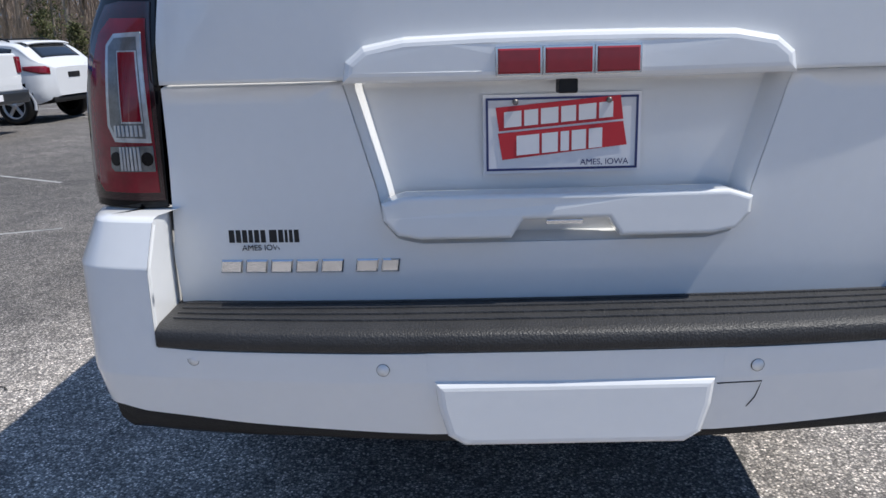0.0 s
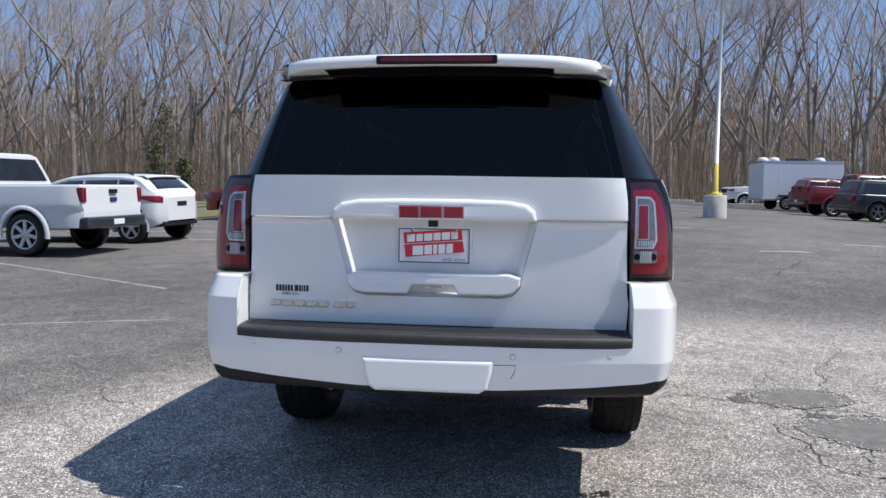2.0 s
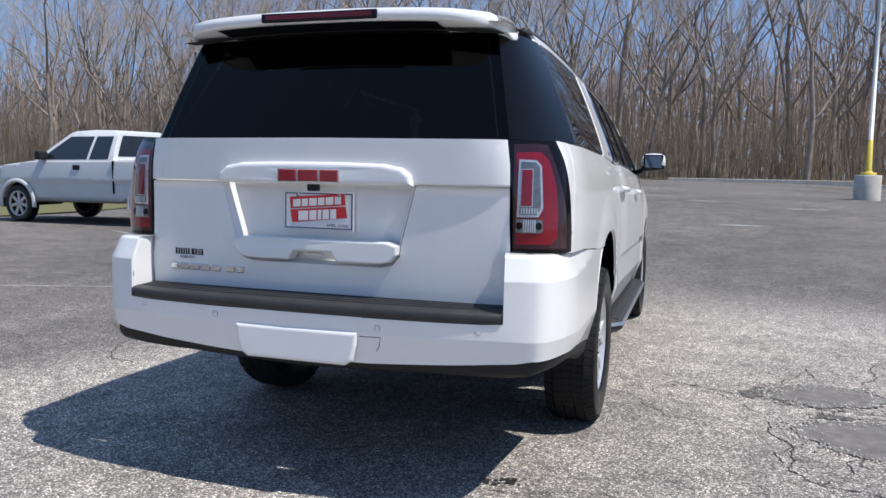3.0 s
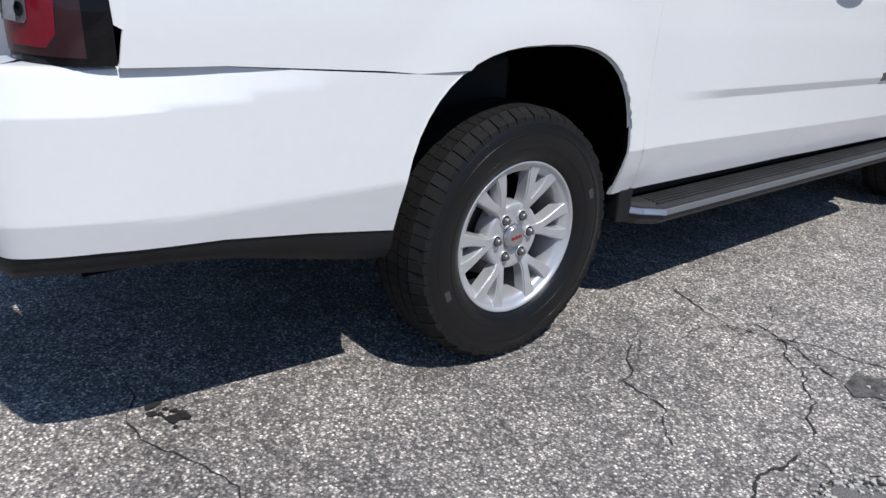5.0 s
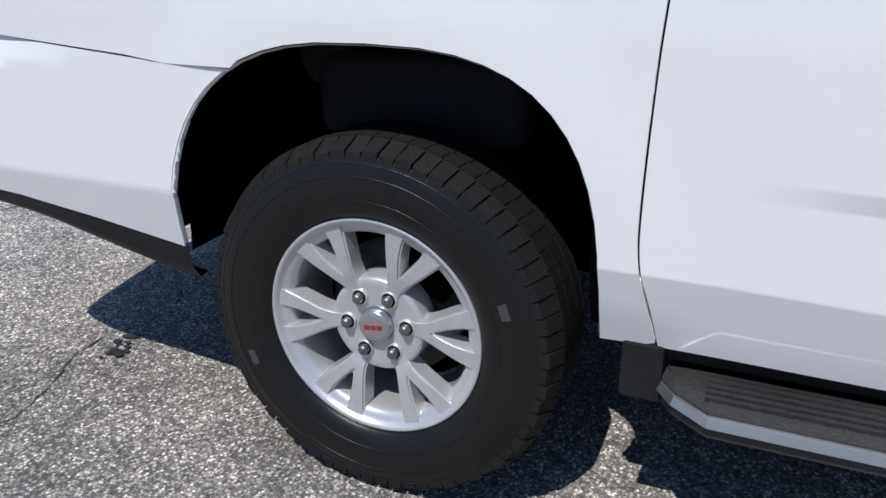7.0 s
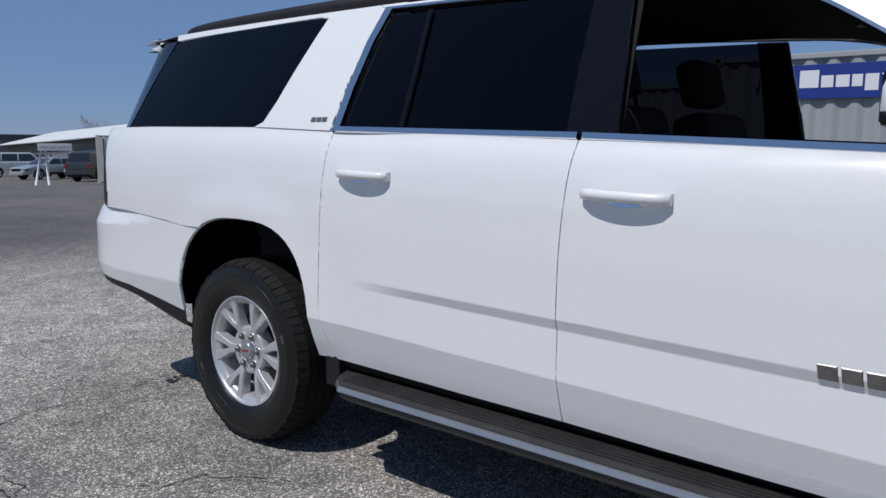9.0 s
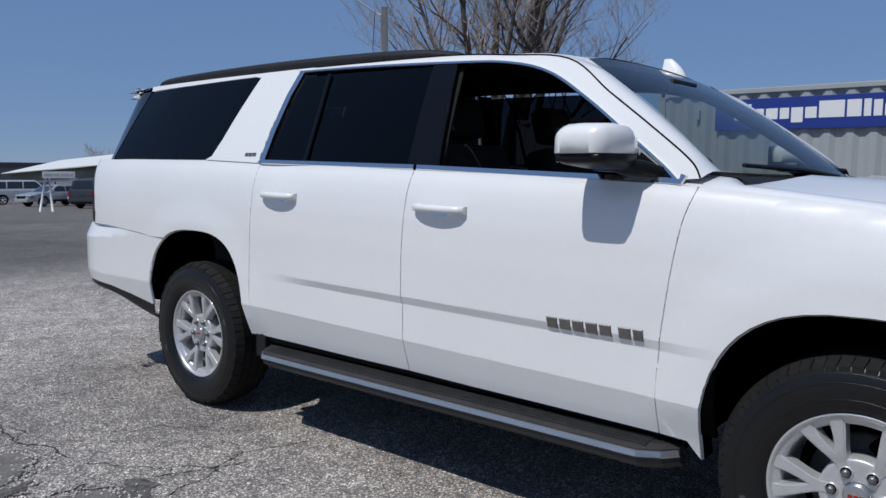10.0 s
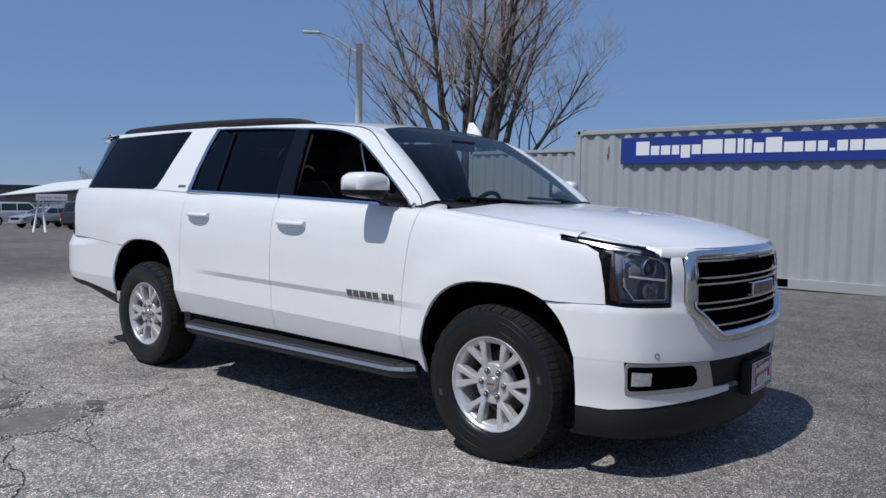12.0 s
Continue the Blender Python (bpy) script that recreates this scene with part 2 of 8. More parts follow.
    m3 = n.new("ShaderNodeMix")
    m3.data_type, m3.blend_type = "RGBA", "MULTIPLY"
    m3.inputs["B"].default_value = (0.36, 0.362, 0.368, 1)
    l.new(newer.outputs["Result"], m3.inputs["Factor"])
    l.new(m2.outputs["Result"], m3.inputs["A"])
    l.new(m3.outputs["Result"], b.inputs["Base Color"])
    b.inputs["Roughness"].default_value = 0.88
    bp = n.new("ShaderNodeBump")
    bp.inputs["Strength"].default_value, bp.inputs["Distance"].default_value = 0.7, 0.004
    hs = n.new("ShaderNodeMath")
    hs.operation = "ADD"
    l.new(sep.outputs[1], hs.inputs[0])
    l.new(streak.outputs["Fac"], hs.inputs[1])
    l.new(hs.outputs[0], bp.inputs["Height"])
    l.new(bp.outputs["Normal"], b.inputs["Normal"])
    return m


ASPHALT = asphalt()
PATCHM = material("smooth_asphalt_patch", (0.235, 0.217, 0.20), 0.88, vary=0.5, scale=14, fine=220, bump=0.8, bump_scale=260)
BROKENM = material("crumbled_asphalt", (0.16, 0.148, 0.138), 0.95, vary=0.75, scale=30, fine=140, bump=1.0, bump_scale=90)
DISCM = material("dull_brake_disc", (0.10, 0.098, 0.095), 0.6, metal=0.5, vary=0.3, scale=20)
CRACKM = material("crack_shadow_dirt", (0.035, 0.033, 0.031), 0.95, vary=0.4, scale=30)
OILM = material("oil_stain", (0.035, 0.033, 0.032), 0.6, vary=0.5, scale=25)


# ---- mesh helpers ----
def mesh(name, bm, mat, parent=None, label="", smooth=False):
    me = bpy.data.meshes.new(name)
    bm.to_mesh(me)
    bm.free()
    me.materials.append(mat)
    if smooth:
        me.polygons.foreach_set("use_smooth", [True] * len(me.polygons))
    ob = new(name, me)
    if parent is not None:
        ob.parent = parent
    if label:
        ob["label"] = label
    return ob


def part(name, bm, mat, parent, label="", smooth=False):
    return mesh(name, bm, mat, parent, label, smooth)


def thing(name, x=0, y=0, z=0, rz=0, **tags):
    ob = new(name)
    ob.matrix_world = pose(x, y, z, 0, 0, rz)
    ob.empty_display_size = 0.1
    return tagged(ob, **tags)


def box(lo, hi, bevel=0.0, bm=None, seg=2, m=None):
    one = bmesh.new()
    bmesh.ops.create_cube(one, size=1)
    for v in one.verts:
        v.co = Vector([(lo[i] + hi[i]) / 2 + v.co[i] * (hi[i] - lo[i]) for i in range(3)])
    if bevel:
        bmesh.ops.bevel(one, geom=one.edges[:], offset=bevel, segments=seg, profile=0.6, affect="EDGES")
    if m is not None:
        one.transform(m)
    if bm is None:
        return one
    return merge(bm, one)


def merge(bm, other):
    index = {}
    for v in other.verts:
        index[v] = bm.verts.new(v.co)
    for f in other.faces:
        try:
            q = bm.faces.new([index[v] for v in f.verts])
            q.smooth = f.smooth
        except ValueError:
            pass
    other.free()
    return bm


def tube(bm, pts, r0, r1=None, sides=8, caps=True):
    """A tapered tube along a line of points."""
    pts = [Vector(p) for p in pts]
    r1 = r0 if r1 is None else r1
    rings = []
    for i, p in enumerate(pts):
        d = (pts[min(i + 1, len(pts) - 1)] - pts[max(i - 1, 0)]).normalized()
        a = d.orthogonal().normalized() if abs(d.z) > 0.9 or True else d
        ref = Vector((0, 0, 1)) if abs(d.z) < 0.9 else Vector((1, 0, 0))
        a = d.cross(ref).normalized()
        b = a.cross(d)
        r = r0 + (r1 - r0) * i / max(1, len(pts) - 1)
        rings.append([bm.verts.new(p + (a * math.cos(k * 2 * math.pi / sides) + b * math.sin(k * 2 * math.pi / sides)) * r) for k in range(sides)])
    for u, v in zip(rings, rings[1:]):
        for k in range(sides):
            bm.faces.new((u[k], u[(k + 1) % sides], v[(k + 1) % sides], v[k])).smooth = True
    if caps and sides > 3:
        bm.faces.new(rings[0])
        bm.faces.new(rings[-1][::-1])
    return bm


def lathe(bm, prof, seg=64, axis="x", closed=True):
    """Turn a profile of (along, radius) round an axis."""
    rings = []
    for k in range(seg):
        a = 2 * math.pi * k / seg
        rings.append([bm.verts.new((h, r * math.cos(a), r * math.sin(a)) if axis == "x" else (r * math.cos(a), r * math.sin(a), h)) for h, r in prof])
    for k in range(seg):
        u, v = rings[k], rings[(k + 1) % seg]
        for i in range(len(prof) - 1):
            bm.faces.new((u[i], u[i + 1], v[i + 1], v[i])).smooth = True
    return bm


def lerp_table(table, x):
    """Piecewise linear, smoothed at the knots by a cosine-free blend."""
    if x <= table[0][0]:
        return table[0][1]
    for (a, u), (b, v) in zip(table, table[1:]):
        if x <= b:
            return u + (v - u) * (x - a) / (b - a)
    return table[-1][1]


def spline(pts, n=8, closed=False):
    """Catmull-Rom through the points."""
    out, k = [], len(pts)
    last = k if closed else k - 1
    for i in range(last):
        p = [pts[(i + j) % k] if closed else pts[min(max(i + j, 0), k - 1)] for j in (-1, 0, 1, 2)]
        for s in range(n):
            t = s / n
            out.append(tuple(0.5 * (2 * b + (c - a) * t + (2 * a - 5 * b + 4 * c - d) * t * t + (3 * b - a - 3 * c + d) * t ** 3)
                             for a, b, c, d in zip(*p)))
    if not closed:
        out.append(tuple(pts[-1]))
    return out


def densify(pts, step, closed=True):
    out, k = [], len(pts)
    for i in range(k if closed else k - 1):
        a, b = Vector(pts[i]), Vector(pts[(i + 1) % k])
        m = max(1, int((b - a).length / step))
        out += [tuple(a.lerp(b, j / m)) for j in range(m)]
    if not closed:
        out.append(tuple(pts[-1]))
    return out


def inset2d(pts, gap):
    """Shrink a closed outline by a gap, for the shut lines."""
    k, out = len(pts), []
    area = sum(pts[i][0] * pts[(i + 1) % k][1] - pts[(i + 1) % k][0] * pts[i][1] for i in range(k))
    sg = 1 if area > 0 else -1
    for i in range(k):
        a, b, c = Vector(pts[i - 1]), Vector(pts[i]), Vector(pts[(i + 1) % k])
        d1, d2 = (b - a), (c - b)
        if d1.length < 1e-9 or d2.length < 1e-9:
            out.append(tuple(b))
            continue
        d1.normalize(), d2.normalize()
        n1, n2 = Vector((-d1.y, d1.x)) * sg, Vector((-d2.y, d2.x)) * sg
        q = n1 + n2
        q = q.normalized() if q.length > 1e-6 else n1
        out.append(tuple(b + q * gap / max(0.5, q.dot(n1))))
    return out


def panel(name, outline, f, mat, parent, step=0.05, gap=0.002, edge=0.014, side=1, label="", lift=0.0, creases=()):
    """A skin over the outline in (u, v), mapped by f to space; edges turned inwards. side -1 mirrors it in x."""
    pts = inset2d(outline, gap) if gap else list(outline)
    bm = bmesh.new()
    bm.faces.new([bm.verts.new((u, v, 0)) for u, v in pts])
    bm.normal_update()
    bmesh.ops.triangulate(bm, faces=bm.faces[:])
    for ax in (0, 1):
        lo, hi = min(p[ax] for p in pts), max(p[ax] for p in pts)
        k = math.floor(lo / step) + 1
        while k * step < hi:
            co, no = [0, 0, 0], [0, 0, 0]
            co[ax], no[ax] = k * step, 1
            bmesh.ops.bisect_plane(bm, geom=bm.verts[:] + bm.edges[:] + bm.faces[:], plane_co=co, plane_no=no, dist=1e-5)
            k += 1
    for a, b in creases:
        for off in (-0.0035, 0.0035):
            bmesh.ops.bisect_plane(bm, geom=bm.verts[:] + bm.edges[:] + bm.faces[:], plane_co=(0, a + off, 0), plane_no=(-b, 1, 0), dist=1e-5)
    uv = {v: (v.co.x, v.co.y) for v in bm.verts}
    h = 0.0015
    normal = {}
    for v, (a, b) in uv.items():
        p = Vector(f(a, b))
        q = (Vector(f(a + h, b)) - Vector(f(a - h, b))).cross(Vector(f(a, b + h)) - Vector(f(a, b - h)))
        normal[v] = q.normalized() if q.length > 1e-12 else Vector((1, 0, 0))
        v.co = p
    mean = sum(normal.values(), Vector())
    centre = sum((v.co for v in bm.verts), Vector()) / len(bm.verts)
    out_dir = centre - Vector((0, 2.8, 0.8))
    flip = mean.dot(out_dir) < 0
    rim = [e for e in bm.edges if e.is_boundary]
    for v in normal:
        if flip:
            normal[v] = -normal[v]
        v.co += normal[v] * lift
    bm.normal_update()
    faces = bm.faces[:]
    if faces and faces[0].normal.dot(normal[faces[0].verts[0]]) < 0:
        bmesh.ops.reverse_faces(bm, faces=faces)
    twin = {}
    for e in rim:
        for v in e.verts:
            if v not in twin:
                twin[v] = bm.verts.new(v.co - normal[v] * edge)
    for e in rim:
        lp = e.link_loops[0]
        a, b = lp.vert, lp.link_loop_next.vert
        bm.faces.new((b, a, twin[a], twin[b]))
    for q in bm.faces:
        q.smooth = True
    order = list(bm.verts)
    bm.verts.index_update()
    ns = []
    back = {t: v for v, t in twin.items()}
    for v in order:
        if v in normal:
            ns.append(normal[v])
        else:
            o = back[v]
            away = Vector()
            for e in o.link_edges:
                if e in rim:
                    continue
                w = e.other_vert(o)
                if w in normal:
                    away += o.co - w.co
            ns.append(away.normalized() if away.length > 1e-9 else normal[o])
    if side < 0:
        for v in bm.verts:
            v.co.x = -v.co.x
        bmesh.ops.reverse_faces(bm, faces=bm.faces[:])
        ns = [Vector((-q.x, q.y, q.z)) for q in ns]
    ob = part(name, bm, mat, parent, label, smooth=True)
    ob.data.normals_split_custom_set_from_vertices([tuple(q) for q in ns])
    return ob


def sheet(name, rows, mat, parent, label="", smooth=True, thick=0.0, flip=False):
    """A grid of points as a skin; thick: a back skin and rim."""
    bm = bmesh.new()
    g = [[bm.verts.new(p) for p in r] for r in rows]
    for a, b in zip(g, g[1:]):
        for i in range(len(a) - 1):
            q = (a[i], a[i + 1], b[i + 1], b[i])
            bm.faces.new(q[::-1] if flip else q)
    bmesh.ops.remove_doubles(bm, verts=bm.verts[:], dist=1e-5)
    bm.normal_update()
    if thick:
        bmesh.ops.solidify(bm, geom=bm.faces[:], thickness=thick)
    return part(name, bm, mat, parent, label, smooth=smooth)


def ribbon(name, line, width, depth, f_out, mat, parent, side=1, label=""):
    """A trim strip of the given width and depth along a line of points; f_out gives the outward way."""
    bm = bmesh.new()
    prev = None
    k = len(line)
    for i, p in enumerate(line):
        p = Vector(p)
        d = (Vector(line[min(i + 1, k - 1)]) - Vector(line[max(i - 1, 0)])).normalized()
        o = Vector(f_out(p)).normalized()
        w = d.cross(o).normalized() * width / 2
        ring = [p - w, p - w * 0.7 + o * depth, p + w * 0.7 + o * depth, p + w]
        if side < 0:
            ring = [Vector((-q.x, q.y, q.z)) for q in ring][::-1]
        ring = [bm.verts.new(q) for q in ring]
        if prev:
            for j in range(3):
                bm.faces.new((prev[j], prev[j + 1], ring[j + 1], ring[j])).smooth = False
        prev = ring
    bmesh.ops.recalc_face_normals(bm, faces=bm.faces[:])
    return part(name, bm, mat, parent, label)


def lettering(name, text, size, m, mat, parent, extrude=0.001, label=""):
    cu = bpy.data.curves.new(name, "FONT")
    cu.body, cu.size, cu.extrude, cu.align_x = text, size, extrude, "CENTER"
    tmp = bpy.data.objects.new(name, cu)
    scene.collection.objects.link(tmp)
    me = bpy.data.meshes.new_from_object(tmp.evaluated_get(bpy.context.evaluated_depsgraph_get()))
    bpy.data.objects.remove(tmp)
    me.materials.clear()
    me.materials.append(mat)
    me.transform(m)
    ob = new(name, me)
    ob.parent = parent
    if label:
        ob["label"] = label
    return ob


# ---- the white SUV: surfaces ----
BELT = [(-0.2, 1.368), (0.4, 1.366), (1.5, 1.355), (1.9, 1.338), (3.0, 1.312), (4.15, 1.268), (4.4, 1.245), (5.1, 1.165), (5.4, 1.11)]
HIGH = [(-0.6, 0.905), (-0.48, 0.945), (0, 0.950), (0.02, 0.962), (0.06, 0.980), (0.12, 0.994), (0.2, 1.003), (0.34, 1.009), (0.6, 1.008), (1.2, 1.006)]


# body lines along the flank, each as height at y = 0 and slope
SILL_CREASE, STEP_LOW, STEP_HIGH = (0.648, -0.022), (0.7935, -0.018), (0.8265, -0.018)
LINES = (SILL_CREASE, STEP_LOW, STEP_HIGH)


def belt(y):
    return lerp_table(BELT, y)


def fade(a, b, x):
    t = min(1, max(0, (x - a) / (b - a)))
    return t * t * (3 - 2 * t)


def soft_table(table, x, w):
    return sum(lerp_table(table, x + w * k) for k in (-1, -0.5, 0, 0.5, 1)) / 5


def taper(y):
    out = 0.0
    if y < 0.55:
        out -= 0.028 * min(1.4, (0.55 - y) / 0.45) ** 2
    if y > 4.85:
        out -= 0.075 * ((y - 4.85) / 0.5) ** 2
    return out


def side(y, z):
    """The flank below the belt line."""
    x = soft_table(HIGH, belt(y) - z, 0.02)
    low, high = STEP_LOW[0] + STEP_LOW[1] * y, STEP_HIGH[0] + STEP_HIGH[1] * y
    lift = min(1, max(0, (z - low) / (high - low))) * fade(1.98, 2.45, y) * (1 - fade(3.95, 4.4, y))
    x += -0.009 + 0.013 * lift
    x -= 0.30 * max(0, SILL_CREASE[0] + SILL_CREASE[1] * y - z)
    for hub, top in ((1.348, 0.97), (4.71, 0.90)):
        r = math.hypot((y - hub), (z - 0.42) * 0.95)
        x += 0.010 * (1 - fade(0.53, 0.72, r)) * fade(0.40, 0.55, z)
    return Vector((x + taper(y), y, z))


def house(y, z):
    """The glasshouse above the belt line."""
    d = z - belt(y)
    x = 0.950 - 0.36 * d - 0.16 * d * d
    x += 0.6 * taper(y) - 0.07 * fade(0.9, 0.1, y) * d
    return Vector((x, y, z))


def corner(knots):
    """A plan curve from the middle of one end of the car round to its flank; gives point, outward way and length."""
    pts = [Vector(p) for p in spline(knots, 10)]
    length = [0.0]
    for a, b in zip(pts, pts[1:]):
        length.append(length[-1] + (b - a).length)

    def at(s):
        sg = -1 if s < 0 else 1
        s = min(abs(s), length[-1] - 1e-6)
        i = next(j for j in range(len(length) - 1) if length[j + 1] >= s)
        q = (s - length[i]) / (length[i + 1] - length[i])
        p = pts[i].lerp(pts[i + 1], q)
        d0 = (pts[min(i + 1, len(pts) - 1)] - pts[max(i - 1, 0)]).normalized()
        d1 = (pts[min(i + 2, len(pts) - 1)] - pts[i]).normalized()
        d = d0.lerp(d1, q).normalized()
        n = Vector((d.y, -d.x))
        if n.x < 0 and abs(n.x) > abs(n.y):
            n = -n
        return Vector((p.x * sg, p.y)), Vector((n.x * sg, n.y))

    def find(axis, value):
        for j in range(len(pts) - 1):
            a, b = pts[j][axis], pts[j + 1][axis]
            if a != b and min(a, b) <= value <= max(a, b):
                return length[j] + (length[j + 1] - length[j]) * (value - a) / (b - a)
        best = min(range(len(pts)), key=lambda j: abs(pts[j][axis] - value))
        return length[best]

    return at, find, length[-1]


FRONT, front_s, FRONT_L = corner([(0, 5.735), (0.25, 5.72), (0.45, 5.68), (0.62, 5.62), (0.76, 5.55), (0.86, 5.48), (0.915, 5.40), (0.95, 5.30), (0.98, 5.17), (1.0, 5.0), (1.003, 4.85)])
REAR, rear_s, REAR_L = corner([(0, -0.005), (0.4, 0.0), (0.7, 0.018), (0.80, 0.034), (0.885, 0.062), (0.945, 0.105), (0.970, 0.155), (0.980, 0.22), (0.987, 0.32), (0.990, 0.45)])
BUMP, bump_s, BUMP_L = corner([(0, -0.150), (0.35, -0.143), (0.62, -0.118), (0.78, -0.090), (0.88, -0.068), (0.92, -0.048), (0.945, -0.014), (0.965, 0.035), (0.986, 0.11), (0.999, 0.20), (1.004, 0.32), (1.005, 0.5), (1.004, 0.7), (1.003, 0.95), (1.003, 1.2)])


def wrap(curve, inward):
    def f(s, z):
        p, n = curve(s)
        if curve is FRONT and n.y < 0 and abs(n.x) < abs(n.y):
            n = -n
        if curve is not FRONT and n.y > 0 and abs(n.x) < abs(n.y):
            n = -n
        q = p - n * inward(s, z)
        return Vector((q.x, q.y, z))
    return f


def front_in(s, z):
    return 0.03 * fade(0.62, 0.36, z) + 0.14 * fade(0.98, 1.32, z) + 0.012 * fade(0.80, 0.86, z)


def rear_in(s, z):
    c = fade(0.6, 0.95, abs(s))
    lean = 0.052 * max(0, 1.36 - z) * (1 - fade(0.74, 0.86, abs(s)))
    return lean + c * (1.006 - soft_table(HIGH, 1.368 - z, 0.02)) - 0.012 * fade(1.18, 1.195, z) * (1 - fade(0.74, 0.80, abs(s)))


BUMP_CREASE = 0.645


def bump_in(s, z):
    y = BUMP(s)[0].y
    tuck = 0.24 * max(0, BUMP_CREASE - 0.022 * max(0, y) - z)
    shelf = 0.86 + 0.05 * fade(0.15, 0.85, y)
    chamfer = 0.42 * max(0, z - shelf) * (1 - fade(0.2, 0.85, y))
    return tuck + 0.004 * fade(0.70, 0.64, z) * (1 - fade(0.7, 0.85, abs(s))) + 0.10 * fade(0.47, 0.40, z) + chamfer


nose, tail, rump = wrap(FRONT, front_in), wrap(REAR, rear_in), wrap(BUMP, bump_in)
SUV = thing("suv", label="white full-size SUV with chrome trim parked on old asphalt", category="car")


def arch(y0, y1, z0, top, n=26):
    """Half of a wheel opening's outline, from its rear foot over the top to its front foot."""
    yc, w = (y0 + y1) / 2, (y1 - y0) / 2
    pts = []
    for i in range(n + 1):
        a = math.pi * (1 - i / n)
        c, s_ = math.cos(a), math.sin(a)
        pts.append((yc + w * math.copysign(abs(c) ** 0.72, c), z0 + (top - z0) * abs(s_) ** 0.72))
    return pts


ARCH_R = [(y + 0.034 * ((z - 0.44) / 0.522) ** 2, z) for y, z in arch(0.866, 1.818, 0.44, 0.966)]
ARCH_F = arch(4.245, 5.20, 0.36, 0.905)
DOOR_R = [(1.915, 1.335), (1.897, 1.15), (1.884, 0.95), (1.880, 0.72), (1.886, 0.62), (1.908, 0.53), (1.925, 0.445)]
DOOR_M = [(2.985, 1.308), (2.972, 1.18), (2.958, 0.95), (2.955, 0.6), (2.957, 0.44)]
DOOR_F = [(4.205, 1.262), (4.185, 1.20), (4.165, 1.12), (4.135, 0.92), (4.108, 0.66), (4.105, 0.425)]


def sill(y):
    return 0.445 - 0.008 * (y - 1.9)


for sd in (1, -1):
    q_line = spline(DOOR_R, 6)
    quarter = [(0.285, 1.362), (0.235, 1.2), (0.20, 1.02), (0.188, 0.947)] + [(y, 0.949 - 0.07 * (y - 0.34)) for y in (0.4, 0.6, 0.8)]
    ar = [p for p in ARCH_R if p[0] > 0.92 or p[1] > 0.91]
    ar = [p for p in ar if p[1] < 0.906 and p[0] > 1.3 or p[1] >= 0.906]
    quarter += [(0.91, 0.905), (1.078, 0.906)] + [p for p in ARCH_R if p[0] > 0.925 and (p[1] > 0.905 or p[0] > 1.3)]
    quarter += [(1.90, 0.445)] + q_line[::-1][1:] + [(y, belt(y)) for y in (1.5, 1.0, 0.6)]
    panel("quarter_panel", quarter, side, WHITE, SUV, side=sd, gap=0.0022, step=0.03, creases=(SILL_CREASE,))
    rd = q_line + [(y, sill(y)) for y in (2.2, 2.6)] + spline(DOOR_M, 5)[::-1] + [(y, belt(y)) for y in (2.6, 2.2)]
    rear_door = panel("rear_door", rd, side, WHITE, SUV, step=0.022, side=sd, gap=0.0022, creases=LINES)
    fd = spline(DOOR_M, 5) + [(y, sill(y)) for y in (3.3, 3.7)] + spline(DOOR_F, 5)[::-1] + [(y, belt(y)) for y in (3.8, 3.4)]
    front_door = panel("front_door", fd, side, WHITE, SUV, step=0.022, side=sd, gap=0.0022, creases=LINES)
    fender = spline(DOOR_F, 5) + [(4.20, 0.42)] + [p for p in ARCH_F if p[1] < 0.845 and p[0] < 4.7 or p[1] >= 0.845]
    fender += [(5.03, 0.8445), (5.10, 0.842), (5.22, 0.842), (5.325, 0.845)] + [(5.318, 0.93), (5.300, 1.03), (5.275, 1.085), (5.21, 1.117), (5.085, 1.137)]
    fender += [(5.075, 1.166), (4.8, belt(4.8)), (4.5, belt(4.5))]
    panel("fender", fender, side, WHITE, SUV, side=sd, gap=0.0022, step=0.03, creases=LINES)

# near-black body shell behind the shut lines, floor and wheel housings; shade is in the colour
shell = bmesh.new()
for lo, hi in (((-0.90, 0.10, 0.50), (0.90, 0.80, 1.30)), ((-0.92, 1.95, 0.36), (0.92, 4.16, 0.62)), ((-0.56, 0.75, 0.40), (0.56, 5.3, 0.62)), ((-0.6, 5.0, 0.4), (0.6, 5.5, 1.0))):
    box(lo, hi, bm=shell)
part("underbody", shell, DARK, SUV, "underbody and frame in near-black shade colour")
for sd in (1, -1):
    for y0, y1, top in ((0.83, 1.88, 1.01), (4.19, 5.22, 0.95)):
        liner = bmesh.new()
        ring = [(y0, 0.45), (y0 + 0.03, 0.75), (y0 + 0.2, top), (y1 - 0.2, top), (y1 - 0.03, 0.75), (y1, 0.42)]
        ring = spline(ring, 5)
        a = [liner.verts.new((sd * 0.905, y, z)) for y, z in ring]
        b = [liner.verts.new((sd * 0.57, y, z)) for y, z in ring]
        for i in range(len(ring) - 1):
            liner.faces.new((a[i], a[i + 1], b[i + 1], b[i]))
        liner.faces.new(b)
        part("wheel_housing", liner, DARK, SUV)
    for nm, y0, y1, x1 in (("inner_door_trim", 1.95, 4.14, 0.955), ):
        part("door_trim", box((min(sd * 0.86, sd * 0.93), y0, 0.5), (max(sd * 0.86, sd * 0.93), y1, 1.255), 0.02), LINER, SUV)
    part("rear_trim", box((min(sd * 0.84, sd * 0.90), 0.32, 1.03), (max(sd * 0.84, sd * 0.90), 1.93, 1.32), 0.02), LINER, SUV)
part("cabin_floor", box((-0.56, 0.25, 0.60), (0.56, 4.3, 0.66)), LINER, SUV)

